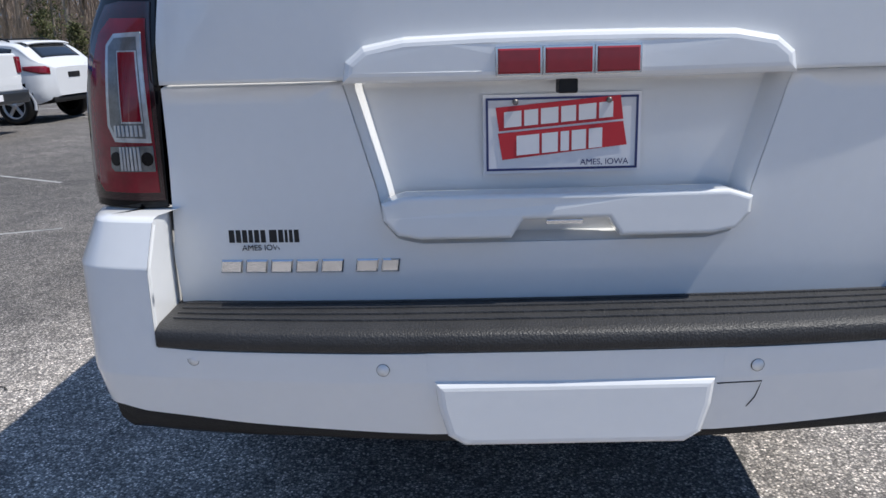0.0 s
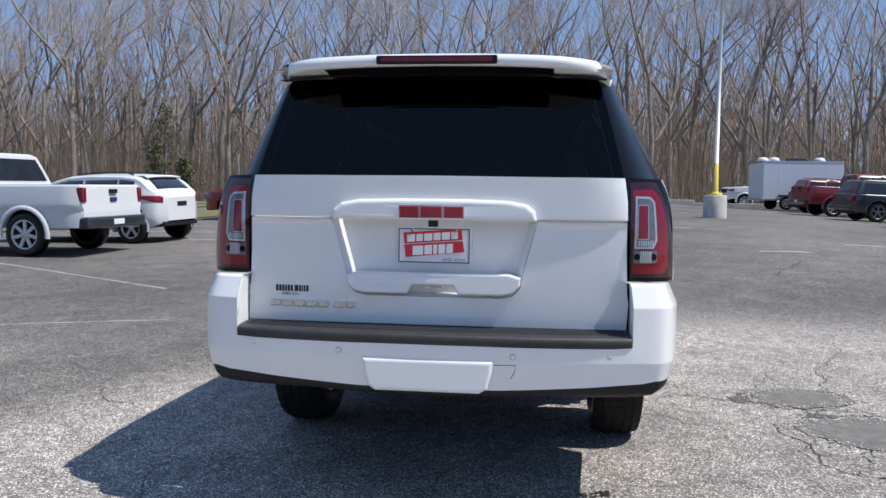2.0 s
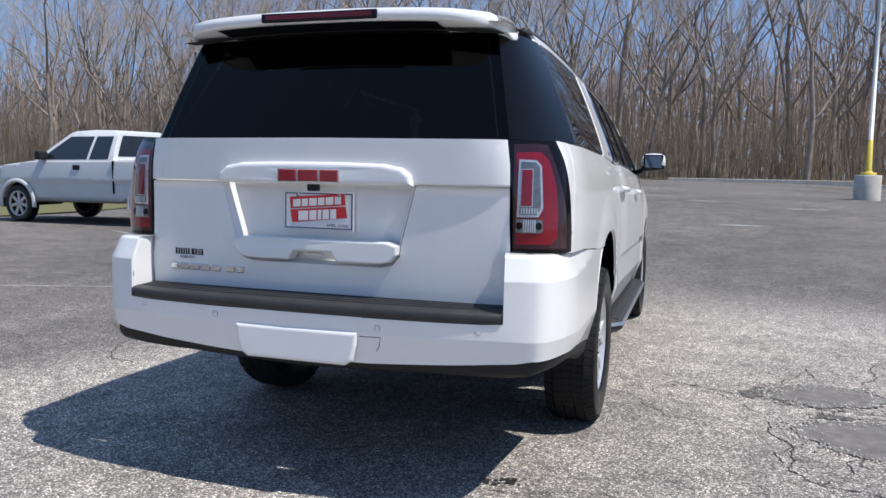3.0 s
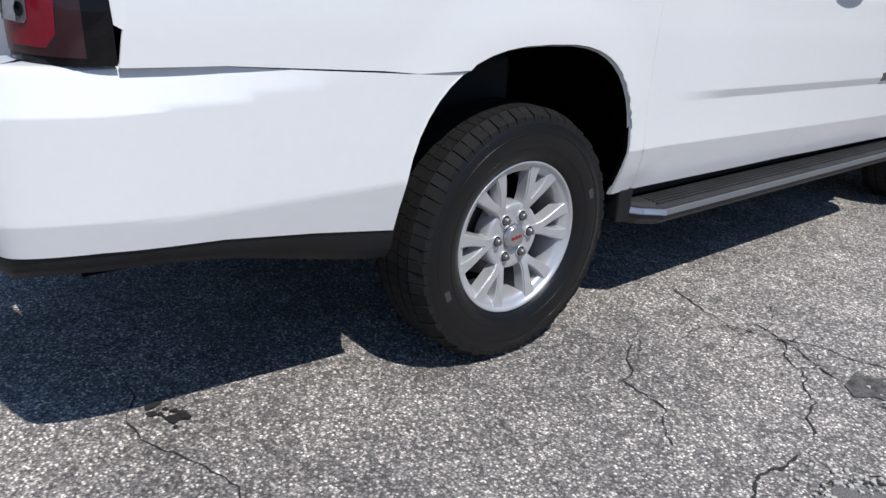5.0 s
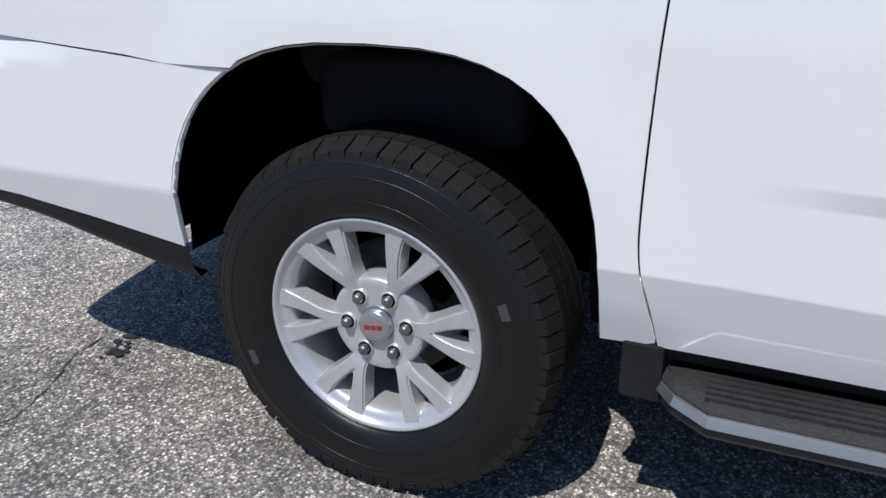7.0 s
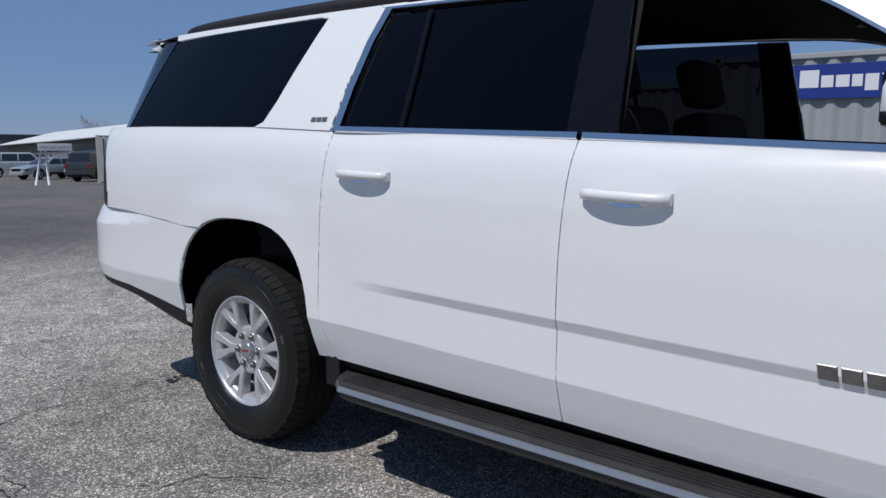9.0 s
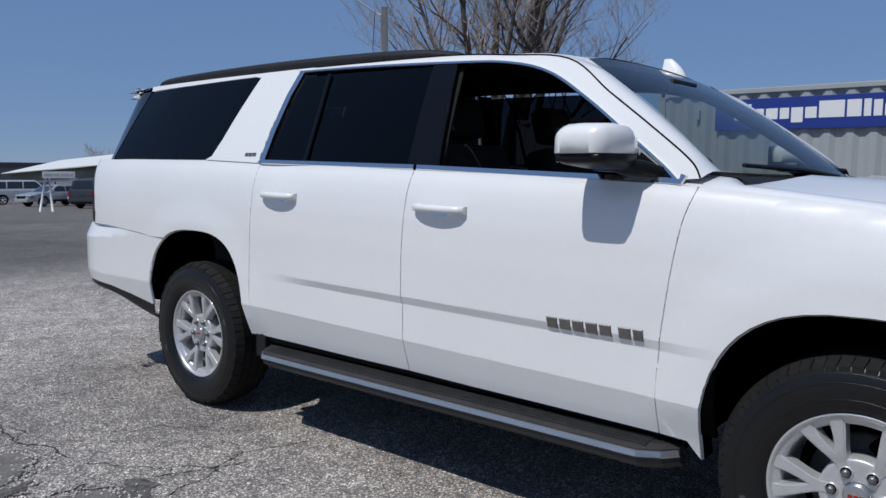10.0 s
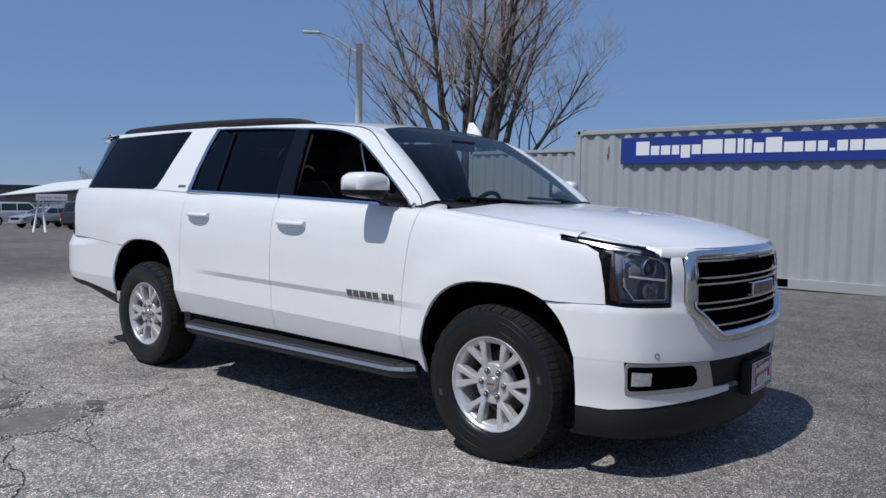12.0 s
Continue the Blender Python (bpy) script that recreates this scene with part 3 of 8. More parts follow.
for sd in (1, -1):
    # near-black skin close behind the doors paints the shade in the shut lines
    panel("inner_skin", [(1.80, 0.47), (4.30, 0.45), (4.28, 1.24), (3.0, 1.30), (1.80, 1.33)], side, DARK, SUV, side=sd, gap=0, lift=-0.011, step=0.03)

# ---- glasshouse ----
ROOFZ = [(0.05, 1.822), (0.3, 1.838), (1.0, 1.862), (2.0, 1.868), (2.8, 1.858), (3.3, 1.828), (3.56, 1.792)]


def drip(y):
    """Top of the side frames."""
    return lerp_table([(0.1, 1.80), (0.5, 1.822), (1.5, 1.826), (2.2, 1.822), (3.0, 1.802), (3.35, 1.775), (3.6, 1.715), (3.9, 1.545), (4.15, 1.37), (4.22, 1.30)], y)


def roof_point(u, y):
    e = house(y, drip(y))
    zc = lerp_table(ROOFZ, y)
    a = abs(u)
    z = e.z + (zc - e.z) * (1 - a ** 2.6)
    return Vector((u * e.x, y, z))


us = [math.sin(math.radians(90 * k / 10)) for k in range(-10, 11)]
ROOF_FRONT = lambda u: 3.56 + 0.05 * u * u
rows = []
for k in range(25):
    v = k / 24
    rows.append([roof_point(u * 0.985, 0.14 + (ROOF_FRONT(u) - 0.14) * v) for u in us])
sheet("roof", rows, WHITE, SUV, flip=True)
rows = [[p - Vector((0, 0, 0.035)) for p in r] for r in rows]
sheet("headliner", [[Vector((p.x * 0.97, p.y, p.z)) for p in r] for r in rows], HEADLINE, SUV)

Q_OUT = spline([(0.40, belt(0.4) + 0.004), (0.46, 1.53), (0.545, 1.74), (0.60, 1.785), (1.2, 1.802), (1.62, 1.803)], 5) + spline([(1.675, 1.795), (1.60, 1.62), (1.53, 1.46), (1.475, 1.375)], 5) + [(1.43, belt(1.43) + 0.006), (1.0, belt(1.0) + 0.004), (0.6, belt(0.6) + 0.004)]
C_PILLAR = [(1.43, belt(1.43)), (1.478, 1.375), (1.53, 1.46), (1.60, 1.62), (1.68, 1.80), (1.62, 1.808), (0.55, 1.793), (0.53, drip(0.53)), (1.2, drip(1.2)), (1.96, drip(1.96)), (1.992, 1.808), (1.955, 1.68), (1.92, 1.52), (1.895, 1.338)]
for sd in (1, -1):
    panel("quarter_window", Q_OUT, house, TINT, SUV, side=sd, gap=0.0, edge=0.004, label="dark tinted quarter window", lift=-0.003)
    panel("pillar", C_PILLAR, house, WHITE, SUV, side=sd, gap=0.0)
    sash = [(2.0, 1.80)] + [(y, drip(y) - 0.035) for y in (2.3, 2.6, 2.95)]
    rw = [(1.975, 1.347), (2.02, 1.60), (2.045, 1.775)] + [(y, drip(y) - 0.043) for y in (2.3, 2.6, 2.955)] + [(2.97, 1.55), (2.985, 1.325), (2.5, belt(2.5) + 0.012)]
    panel("rear_door_window", rw, house, TINT, SUV, side=sd, gap=0.0, edge=0.004, label="dark tinted rear door window", lift=-0.006)
    panel("window_frame", [(1.93, 1.343), (1.952, 1.50), (1.982, 1.68), (2.017, 1.80), (2.12, 1.79), (2.09, 1.60), (2.06, 1.345)], house, BLACKG, SUV, side=sd, gap=0, edge=0.003, lift=-0.014, label="gloss black window frame")
    div = [house(2.275 - 0.01, 1.345), house(2.262, 1.55), house(2.24, 1.775)]
    ribbon("window_divider", div, 0.022, 0.008, lambda p: (1, 0, 0.4), BLACKG, SUV, side=sd)
    panel("pillar", [(2.935, 1.322), (2.925, 1.55), (2.915, 1.765), (3.045, 1.758), (3.075, 1.55), (3.10, 1.322)], house, BLACKG, SUV, side=sd, gap=0.0, label="gloss black pillar", lift=0.002)
    # roof side frame and A pillar, between the window edge and the roof
    win_top = spline([(2.0, 1.805), (2.5, 1.792), (3.0, 1.768), (3.30, 1.745), (3.52, 1.69), (3.72, 1.575), (3.92, 1.435), (4.06, 1.335), (4.125, 1.28)], 6)
    top_line = [(1.965, drip(1.965)), (2.5, drip(2.5)), (3.0, drip(3.0)), (3.30, drip(3.3) - 0.002), (3.60, 1.735), (3.81, 1.592), (4.00, 1.462), (4.16, 1.345), (4.205, 1.285)]
    top_line = spline(top_line, 6)
    rows = []
    for a, b in zip(win_top, top_line):
        rows.append([house(*(Vector(a).lerp(Vector(b), k / 4))) for k in range(5)])
    if sd < 0:
        rows = [[Vector((-p.x, p.y, p.z)) for p in r] for r in rows]
    sheet("door_frame", rows, WHITE, SUV, flip=sd < 0)
    ribbon("frame_seam", [house(y, z) + Vector((0.0008, 0, 0.0008)) for y, z in top_line[2:]], 0.006, 0.0008, lambda p: (1, 0, 0.5), DARK, SUV, side=sd, label="dark door frame gap")
    trim = [house(y, z) for y, z in win_top]
    ribbon("window_trim", trim, 0.014, 0.006, lambda p: (1, 0, 0.4), CHROME, SUV, side=sd, label="chrome window surround")
    low = [house(y, belt(y) + 0.006) for y in (1.93, 2.2, 2.5, 2.8, 2.975)]
    ribbon("belt_trim", low, 0.026, 0.008, lambda p: (1, 0, 0.3), CHROME, SUV, side=sd, label="chrome belt moulding")
    low = [house(y, belt(y) + 0.006) for y in (2.992, 3.3, 3.6, 3.9, 4.1)] + [house(4.142, 1.272), house(4.15, 1.295)]
    ribbon("belt_trim", low, 0.026, 0.008, lambda p: (1, 0, 0.3), CHROME, SUV, side=sd, label="chrome belt moulding")
    ribbon("pillar_trim", [house(1.925, 1.335), house(1.945, 1.50), house(1.975, 1.68), house(2.012, 1.805)], 0.034, 0.006, lambda p: (1, 0, 0.4), CHROME, SUV, side=sd, label="chrome pillar trim")
    # windscreen pillar from the roof corner to the cowl
    rows = []
    for k in range(13):
        t = k / 12
        o = top_line[18 + round(k * (len(top_line) - 19) / 12)]
        a = house(*o)
        b = Vector((0.64 + 0.155 * t, 3.615 + 0.60 * t, 1.748 - 0.44 * t + 0.02 * math.sin(math.pi * t)))
        mid = a.lerp(b, 0.5) + Vector((0.02, 0.02, 0.022))
        rows.append([(a * (1 - w) * (1 - w) + mid * 2 * w * (1 - w) + b * w * w) for w in (0, 0.25, 0.5, 0.75, 1)])
    if sd < 0:
        rows = [[Vector((-p.x, p.y, p.z)) for p in r] for r in rows]
    sheet("windscreen_pillar", rows, WHITE, SUV, flip=sd < 0)
    # mirror: a rounded cap over a black lower shell on a foot
    def shell(secs, n=20):
        bm = bmesh.new()
        rings = []
        for x, yc, zc, hy, up, dn in secs:
            ring = []
            for k in range(n):
                c, q = math.cos(2 * math.pi * k / n), math.sin(2 * math.pi * k / n)
                ring.append(bm.verts.new((sd * x, yc + hy * math.copysign(abs(c) ** 0.45, c), zc + (up if q > 0 else dn) * math.copysign(abs(q) ** 0.45, q))))
            rings.append(ring)
        for u, v in zip(rings, rings[1:]):
            for k in range(n):
                bm.faces.new((u[k], u[(k + 1) % n], v[(k + 1) % n], v[k]))
        bm.faces.new(rings[0]), bm.faces.new(rings[-1])
        bmesh.ops.recalc_face_normals(bm, faces=bm.faces[:])
        return bm

    cap = [(0.992, 3.935, 1.366, 0.060, 0.052, 0.002), (1.000, 3.925, 1.366, 0.088, 0.078, 0.003), (1.03, 3.915, 1.366, 0.100, 0.094, 0.003), (1.09, 3.905, 1.366, 0.101, 0.098, 0.003), (1.145, 3.892, 1.366, 0.096, 0.095, 0.003), (1.172, 3.884, 1.366, 0.084, 0.080, 0.003), (1.182, 3.880, 1.366, 0.055, 0.052, 0.002)]
    mirror = part("mirror", shell(cap), WHITE, SUV, "white door mirror with gloss black base", smooth=True)
    low = [(0.99, 3.945, 1.362, 0.055, 0.001, 0.040), (1.01, 3.925, 1.362, 0.092, 0.001, 0.052), (1.07, 3.908, 1.362, 0.098, 0.001, 0.046), (1.145, 3.892, 1.362, 0.093, 0.001, 0.036), (1.174, 3.884, 1.362, 0.078, 0.001, 0.024)]
    part("mirror_base", shell(low), MIRB, mirror, "gloss black mirror base", smooth=True)
    foot = [(0.905, 4.045, 1.300, 0.050, 0.022, 0.022), (0.945, 4.025, 1.304, 0.056, 0.024, 0.024), (0.985, 3.985, 1.318, 0.062, 0.026, 0.022), (1.03, 3.945, 1.332, 0.060, 0.020, 0.016)]
    part("mirror_foot", shell(foot, 16), MIRB, mirror, "black mirror foot", smooth=True)
    part("mirror_frame", box((min(sd * 1.012, sd * 1.168), 3.798, 1.334), (max(sd * 1.012, sd * 1.168), 3.815, 1.450), 0.012), BLACKG, mirror, "gloss black mirror frame")
    part("mirror_glass", box((min(sd * 1.024, sd * 1.156), 3.7955, 1.344), (max(sd * 1.024, sd * 1.156), 3.7975, 1.440), 0.0), MIRG, mirror)
    panel("mirror_sail", [(4.115, 1.285), (3.985, 1.372), (3.96, 1.30), (3.965, 1.283)], house, BLACKG, SUV, side=sd, gap=0.0, lift=0.003)
    # door handles
    for y0, zc in ((1.99, 1.163), (3.03, 1.137)):
        hb = bmesh.new()
        pts = [side(y0 + 0.27 * k / 10, zc + 0.018 - 0.006 * k / 10) + Vector((0.012 + 0.028 * math.sin(math.pi * min(1, max(0, k / 10))) ** 0.5, 0, 0)) for k in range(11)]
        rings = []
        for p in pts:
            rings.append([hb.verts.new((sd * (p.x + dx), p.y, p.z + dz)) for dx, dz in ((-0.012, 0.017), (0.008, 0.013), (0.012, 0), (0.006, -0.015), (-0.012, -0.017))])
        for a, b in zip(rings, rings[1:]):
            for i in range(5):
                hb.faces.new((a[i], a[(i + 1) % 5], b[(i + 1) % 5], b[i])).smooth = True
        hb.faces.new(rings[0]), hb.faces.new(rings[-1])
        bmesh.ops.recalc_face_normals(hb, faces=hb.faces[:])
        hd = part("door_handle", hb, WHITE, SUV, "white pull handle with chrome insert")
        cup = [(y0 + 0.135 + 0.09 * math.cos(a), zc - 0.012 + (0.026 if math.sin(a) < 0 else 0.012) * math.sin(a)) for a in [2 * math.pi * k / 20 for k in range(20)]]
        panel("handle_cup", cup, side, WHITE, hd, side=sd, gap=0, edge=0.001, lift=0.0015)
        slot = [(y0 + 0.135 + 0.05 * math.cos(a), zc - 0.008 + 0.007 * math.sin(a)) for a in [2 * math.pi * k / 14 for k in range(14)]]
        panel("handle_insert", slot, side, CHROME, hd, side=sd, gap=0, edge=0.001, lift=0.006)
    # running board
    rbm = bmesh.new()
    prof = [(0.90, 0.40), (1.0, 0.392), (1.035, 0.383), (1.035, 0.335), (1.0, 0.31), (0.90, 0.31)]
    ys = [1.93, 1.965, 2.03, 2.5, 3.0, 3.5, 4.06, 4.13, 4.17]
    pull = [0.10, 0.05, 0.0, 0, 0, 0, 0.0, 0.045, 0.10]
    rings = [[rbm.verts.new((sd * (x - (p if x > 0.95 else 0)), y, z)) for x, z in prof] for y, p in zip(ys, pull)]
    for a, b in zip(rings, rings[1:]):
        for i in range(len(prof)):
            rbm.faces.new((a[i], a[(i + 1) % 6], b[(i + 1) % 6], b[i]))
    rbm.faces.new(rings[0]), rbm.faces.new(rings[-1])
    bmesh.ops.recalc_face_normals(rbm, faces=rbm.faces[:])
    board = part("running_board", rbm, STEP, SUV, "black running board with satin metal edge strip")
    line = [Vector((1.036 - p, y, 0.366)) for y, p in zip(ys, pull)]
    ribbon("chrome_strip", line, 0.026, 0.010, lambda p: (1, 0, 0.25), SATIN, board, side=sd, label="satin metal edge strip")
    for j in range(5):
        x = 0.93 + 0.018 * j
        part("tread_rib", box((min(sd * x, sd * (x + 0.007)), 2.02, 0.394 - 0.0012 * j), (max(sd * x, sd * (x + 0.007)), 4.08, 0.402 - 0.0012 * j)), STEP, board)
    rocker = []
    for y in (1.93, 2.5, 3.0, 3.5, 4.15):
        s0 = side(y, sill(y))
        rocker.append([Vector((sd * (s0.x - 0.012), y, sill(y) + 0.005)), Vector((sd * 0.915, y, 0.40)), Vector((sd * 0.90, y, 0.36))])
    sheet("rocker", rocker, PLASTIC, SUV, flip=sd > 0, label="black rocker cover")
    part("rocker_end", box((min(sd * 0.90, sd * 0.955), 1.862, 0.33), (max(sd * 0.90, sd * 0.955), 1.94, 0.452), 0.008), PLASTIC, SUV)
    # arch lip
    for pts, nm in ((ARCH_R, "arch_lip"), (ARCH_F, "arch_lip")):
        rows = []
        for y, z in pts:
            if (pts is ARCH_R and y < 1.2 and z < 0.53) or (pts is ARCH_F and y > 5.0 and z < 0.62):
                continue
            p = side(y, z) if y < 5.16 or z > 0.8 else side(5.16, z)
            c = Vector((0, (pts[0][0] + pts[-1][0]) / 2, 0.55))
            w = (Vector((p.x, c.y, c.z)) - Vector((p.x, y, z))).normalized() * 0.004
            rows.append([Vector((sd * (p.x - 0.004), p.y, p.z)), Vector((sd * (p.x - 0.012), p.y + w.y * 0.5, p.z + w.z * 0.5)), Vector((sd * (p.x - 0.016), p.y + w.y, p.z + w.z))])
        sheet(nm, rows, WHITE, SUV, flip=sd < 0)
        # near-black flange: shade inside the wheel opening put into the colour
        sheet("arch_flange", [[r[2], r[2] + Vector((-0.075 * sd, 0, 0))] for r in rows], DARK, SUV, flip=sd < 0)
    # roof rail
    rl = [house(y, drip(y)) + Vector((-0.055, 0, h)) for y, h in ((0.56, 0.012), (0.60, 0.032), (0.9, 0.042), (1.6, 0.047), (2.3, 0.044), (2.75, 0.036), (2.95, 0.016), (3.02, 0.004))]
    rb = bmesh.new()
    rings = [[rb.verts.new((sd * (p.x + dx), p.y, p.z + dz if dz > -0.01 else min(p.z - 0.002, drip(p.y) + 0.006))) for dx, dz in ((0.022, -0.05), (0.018, 0.0), (0.0, 0.012), (-0.02, 0.0), (-0.024, -0.05))] for p in [Vector(q) for q in spline([tuple(v) for v in rl], 4)]]
    for a, b in zip(rings, rings[1:]):
        for i in range(5):
            rb.faces.new((a[i], a[(i + 1) % 5], b[(i + 1) % 5], b[i])).smooth = True
    rb.faces.new(rings[0]), rb.faces.new(rings[-1])
    bmesh.ops.recalc_face_normals(rb, faces=rb.faces[:])
    part("roof_rail", rb, PLASTIC, SUV, "black raised roof rail")

# windscreen
rows = []
for k in range(9):
    v = k / 8
    rows.append([])
    for j in range(13):
        u = -1 + 2 * j / 12
        x = u * (0.645 + 0.155 * v)
        y = (3.56 + 0.05 * u * u) * (1 - v) + (4.40 - 0.19 * u * u) * v
        z = (1.790 - 0.042 * u * u) * (1 - v) + (1.285 + 0.025 * u * u) * v + 0.03 * math.sin(math.pi * v)
        rows[-1].append(Vector((x, y, z)))
ws = sheet("windscreen", rows, CLEAR, SUV, "clear windscreen", flip=False)
ws.visible_shadow = False
cowl = [[Vector((x, 4.36 - 0.19 * (x / 0.8) ** 2 + dy, 1.288 + dz + 0.02 * (x / .8) ** 2)) for x in [-0.82 + 0.1025 * i for i in range(17)]] for dy, dz in ((0.0, 0.0), (0.05, -0.012), (0.12, -0.02), (0.16, -0.04))]
sheet("cowl", cowl, PLASTIC, SUV, "black cowl panel", flip=False)
for x0, x1, y1 in ((-0.62, 0.02, 4.31), (0.05, 0.68, 4.27)):
    wb = bmesh.new()
    tube(wb, [(x0, 4.40 - 0.19 * (x0 / .8) ** 2, 1.29), ((x0 + x1) / 2, 4.345, 1.316), (x1, y1 - 0.02, 1.33)], 0.012, 0.008, 6)
    part("wiper", wb, PLASTIC, SUV)
# hood
HZ = [(4.30, 1.298), (4.8, 1.276), (5.2, 1.238), (5.42, 1.196), (5.56, 1.158), (5.65, 1.118), (5.70, 1.098)]
rows = []
for k in range(21):
    v = (k / 20) ** 0.85
    row = []
    for j in range(23):
        u = math.sin(math.radians(-90 + 180 * j / 22))
        w = 0.865 - 0.10 * v ** 3
        x = u * w
        s = front_s(0, abs(x))
        yf = FRONT(s)[0].y - 0.035
        yb = 4.46 - 0.16 * u * u
        y = yb + (yf - yb) * v
        e = belt(min(y, 5.1)) + 0.007 - 0.070 * fade(5.1, 5.6, y)
        zc = lerp_table(HZ, y + (5.70 - yf) * v)
        bulge = 0.012 * math.exp(-((abs(u) - 0.55) / 0.16) ** 2) * (1 - v)
        row.append(Vector((x, y, e + (zc - e) * (1 - abs(u) ** 3.0) + bulge)))
    rows.append([row[0] + Vector((0.004, -0.004, -0.05))] + row + [row[-1] + Vector((-0.004, -0.004, -0.05))])
rows.append([p + Vector((0, -0.004, -0.04)) for p in rows[-1]])
sheet("hood", rows, WHITE, SUV, "white hood with raised centre", flip=False)
LAMP_TOP = [(5.05, 1.168), (5.085, 1.166), (5.2, 1.155), (5.32, 1.138), (5.49, 1.118), (5.53, 1.09), (5.56, 1.07)]
edge_line = [r[-2] for r in rows[:-1] if 5.06 < r[-2].y < 5.50]
for sd in (1, -1):
    strip = []
    for e in edge_line:
        yy = min(e.y + 0.02, 5.545)
        o = nose(front_s(1, yy), lerp_table(LAMP_TOP, yy))
        e = e + Vector((-0.012, 0, 0.001))
        m = Vector((e.x + (o.x - e.x) * 0.72, e.y + (o.y - e.y) * 0.72, e.z - 0.006))
        curve = [e * (1 - w) ** 2 + m * 2 * w * (1 - w) + o * w * w for w in [k / 7 for k in range(8)]]
        strip.append([Vector((sd * p.x, p.y, p.z)) for p in curve + [o + Vector((-0.010, -0.010, -0.020))]])
    sheet("hood_corner", strip, WHITE, SUV, flip=sd > 0)
for sd in (1, -1):
    rows = []
    for y in [4.14, 4.17] + [4.20 + 0.06 * k for k in range(17)]:
        a = side(y, belt(y) - 0.004)
        yb = 4.46 - 0.16
        e = Vector((0.866 - 0.10 * max(0, (y - yb) / 1.15) ** 3 if y > yb else 0.795, y, belt(min(y, 5.1)) + 0.013 + (0.02 if y < 4.3 else 0)))
        m = a.lerp(e, 0.45) + Vector((0.006, 0, 0.014))
        row = [a * (1 - w) * (1 - w) + m * 2 * w * (1 - w) + e * w * w for w in (0, 0.25, 0.5, 0.75, 1)]
        rows.append([Vector((sd * p.x, p.y, p.z)) for p in row])
    sheet("fender_top", rows, WHITE, SUV, flip=sd < 0)
fin = bmesh.new()
rings = []
for t in [k / 8 for k in range(9)]:
    y0, y1, h, w = 2.91 + 0.05 * t ** 0.5, 3.085 - 0.085 * t ** 2, 1.805 + 0.125 * t, 0.034 * (1 - t) ** 0.7 + 0.004
    rings.append([fin.verts.new((w * math.sin(2 * math.pi * k / 12), (y0 + y1) / 2 - (y1 - y0) / 2 * math.cos(2 * math.pi * k / 12), h)) for k in range(12)])
for u, v in zip(rings, rings[1:]):
    for k in range(12):
        fin.faces.new((u[k], u[(k + 1) % 12], v[(k + 1) % 12], v[k])).smooth = True
fin.faces.new(rings[-1])
bmesh.ops.recalc_face_normals(fin, faces=fin.faces[:])
bmesh.ops.translate(fin, verts=fin.verts[:], vec=(-0.455, 0.475, -0.048))
part("antenna_fin", fin, WHITE, SUV, "white shark fin antenna")


# ---- rear end ----
low_half = [(0, 0.738), (0.40, 0.738), (0.787, 0.744), (0.792, 0.86), (0.786, 0.90), (0.778, 1.05), (0.776, 1.186), (0.418, 1.186), (0.395, 1.10), (0.362, 0.975), (0.352, 0.915), (0.325, 0.883), (0.28, 0.872), (0, 0.870)]
U_SHAPE = [p for p in low_half if p[0] > 0] + [(-u, v) for u, v in low_half[::-1] if u > 0]
tailgate = panel("tailgate", U_SHAPE, tail, WHITE, SUV, gap=0.002, label="white tailgate with recessed plate pocket")
upper = [(0.776, 1.190), (0.774, 1.27), (0.762, 1.362), (0.4, 1.362), (0, 1.364), (-0.4, 1.362), (-0.762, 1.362), (-0.774, 1.27), (-0.776, 1.190), (-0.418, 1.190), (0, 1.190), (0.418, 1.190)]
panel("upper_tailgate", upper, tail, WHITE, tailgate, gap=0.001)
rim = spline([(0.418, 1.186), (0.395, 1.10), (0.362, 0.975), (0.352, 0.915), (0.325, 0.883), (0.28, 0.872)], 4)
rim = rim + [(-u, v) for u, v in rim[::-1]]
rows = []
for u, v in rim:
    a = tail(u, v)
    inn = (u * (0.925 if v > 0.9 else 0.95), v + 0.012 * (v < 0.9))
    b = tail(*inn) + Vector((0, 0.05, 0))
    rows.append([a, a.lerp(b, 0.5) + Vector((0, -0.006, 0)), b])
sheet("pocket_wall", rows, WHITE, tailgate, flip=True)
back = [(u * (0.93 if v > 0.9 else 0.955), v + 0.01 * (v < 0.9)) for u, v in rim]
panel("pocket_back", back, lambda u, v: tail(u, v) + Vector((0, 0.049, 0)), WHITE, tailgate, gap=0, edge=0.002)


def crown(name, outline, y_of, depth, bevel, mat, parent, label=""):
    """A raised form on the rear or front face: an outline in (x, z) drawn out by depth, edges rounded."""
    bm = bmesh.new()
    sgn = 1 if depth > 0 else -1
    a = [bm.verts.new((u, y_of(u) + 0.03 * sgn, v)) for u, v in outline]
    b = [bm.verts.new((u, y_of(u) - depth, v)) for u, v in outline]
    k = len(a)
    bm.faces.new(b)
    for i in range(k):
        bm.faces.new((a[i], a[(i + 1) % k], b[(i + 1) % k], b[i]))
    bmesh.ops.recalc_face_normals(bm, faces=bm.faces[:])
    if bevel:
        edges = [e for e in bm.edges if all(v in b for v in e.verts)]
        bmesh.ops.bevel(bm, geom=edges, offset=bevel, segments=4, profile=0.5, affect="EDGES", clamp_overlap=True)
    return part(name, bm, mat, parent, label, smooth=False)


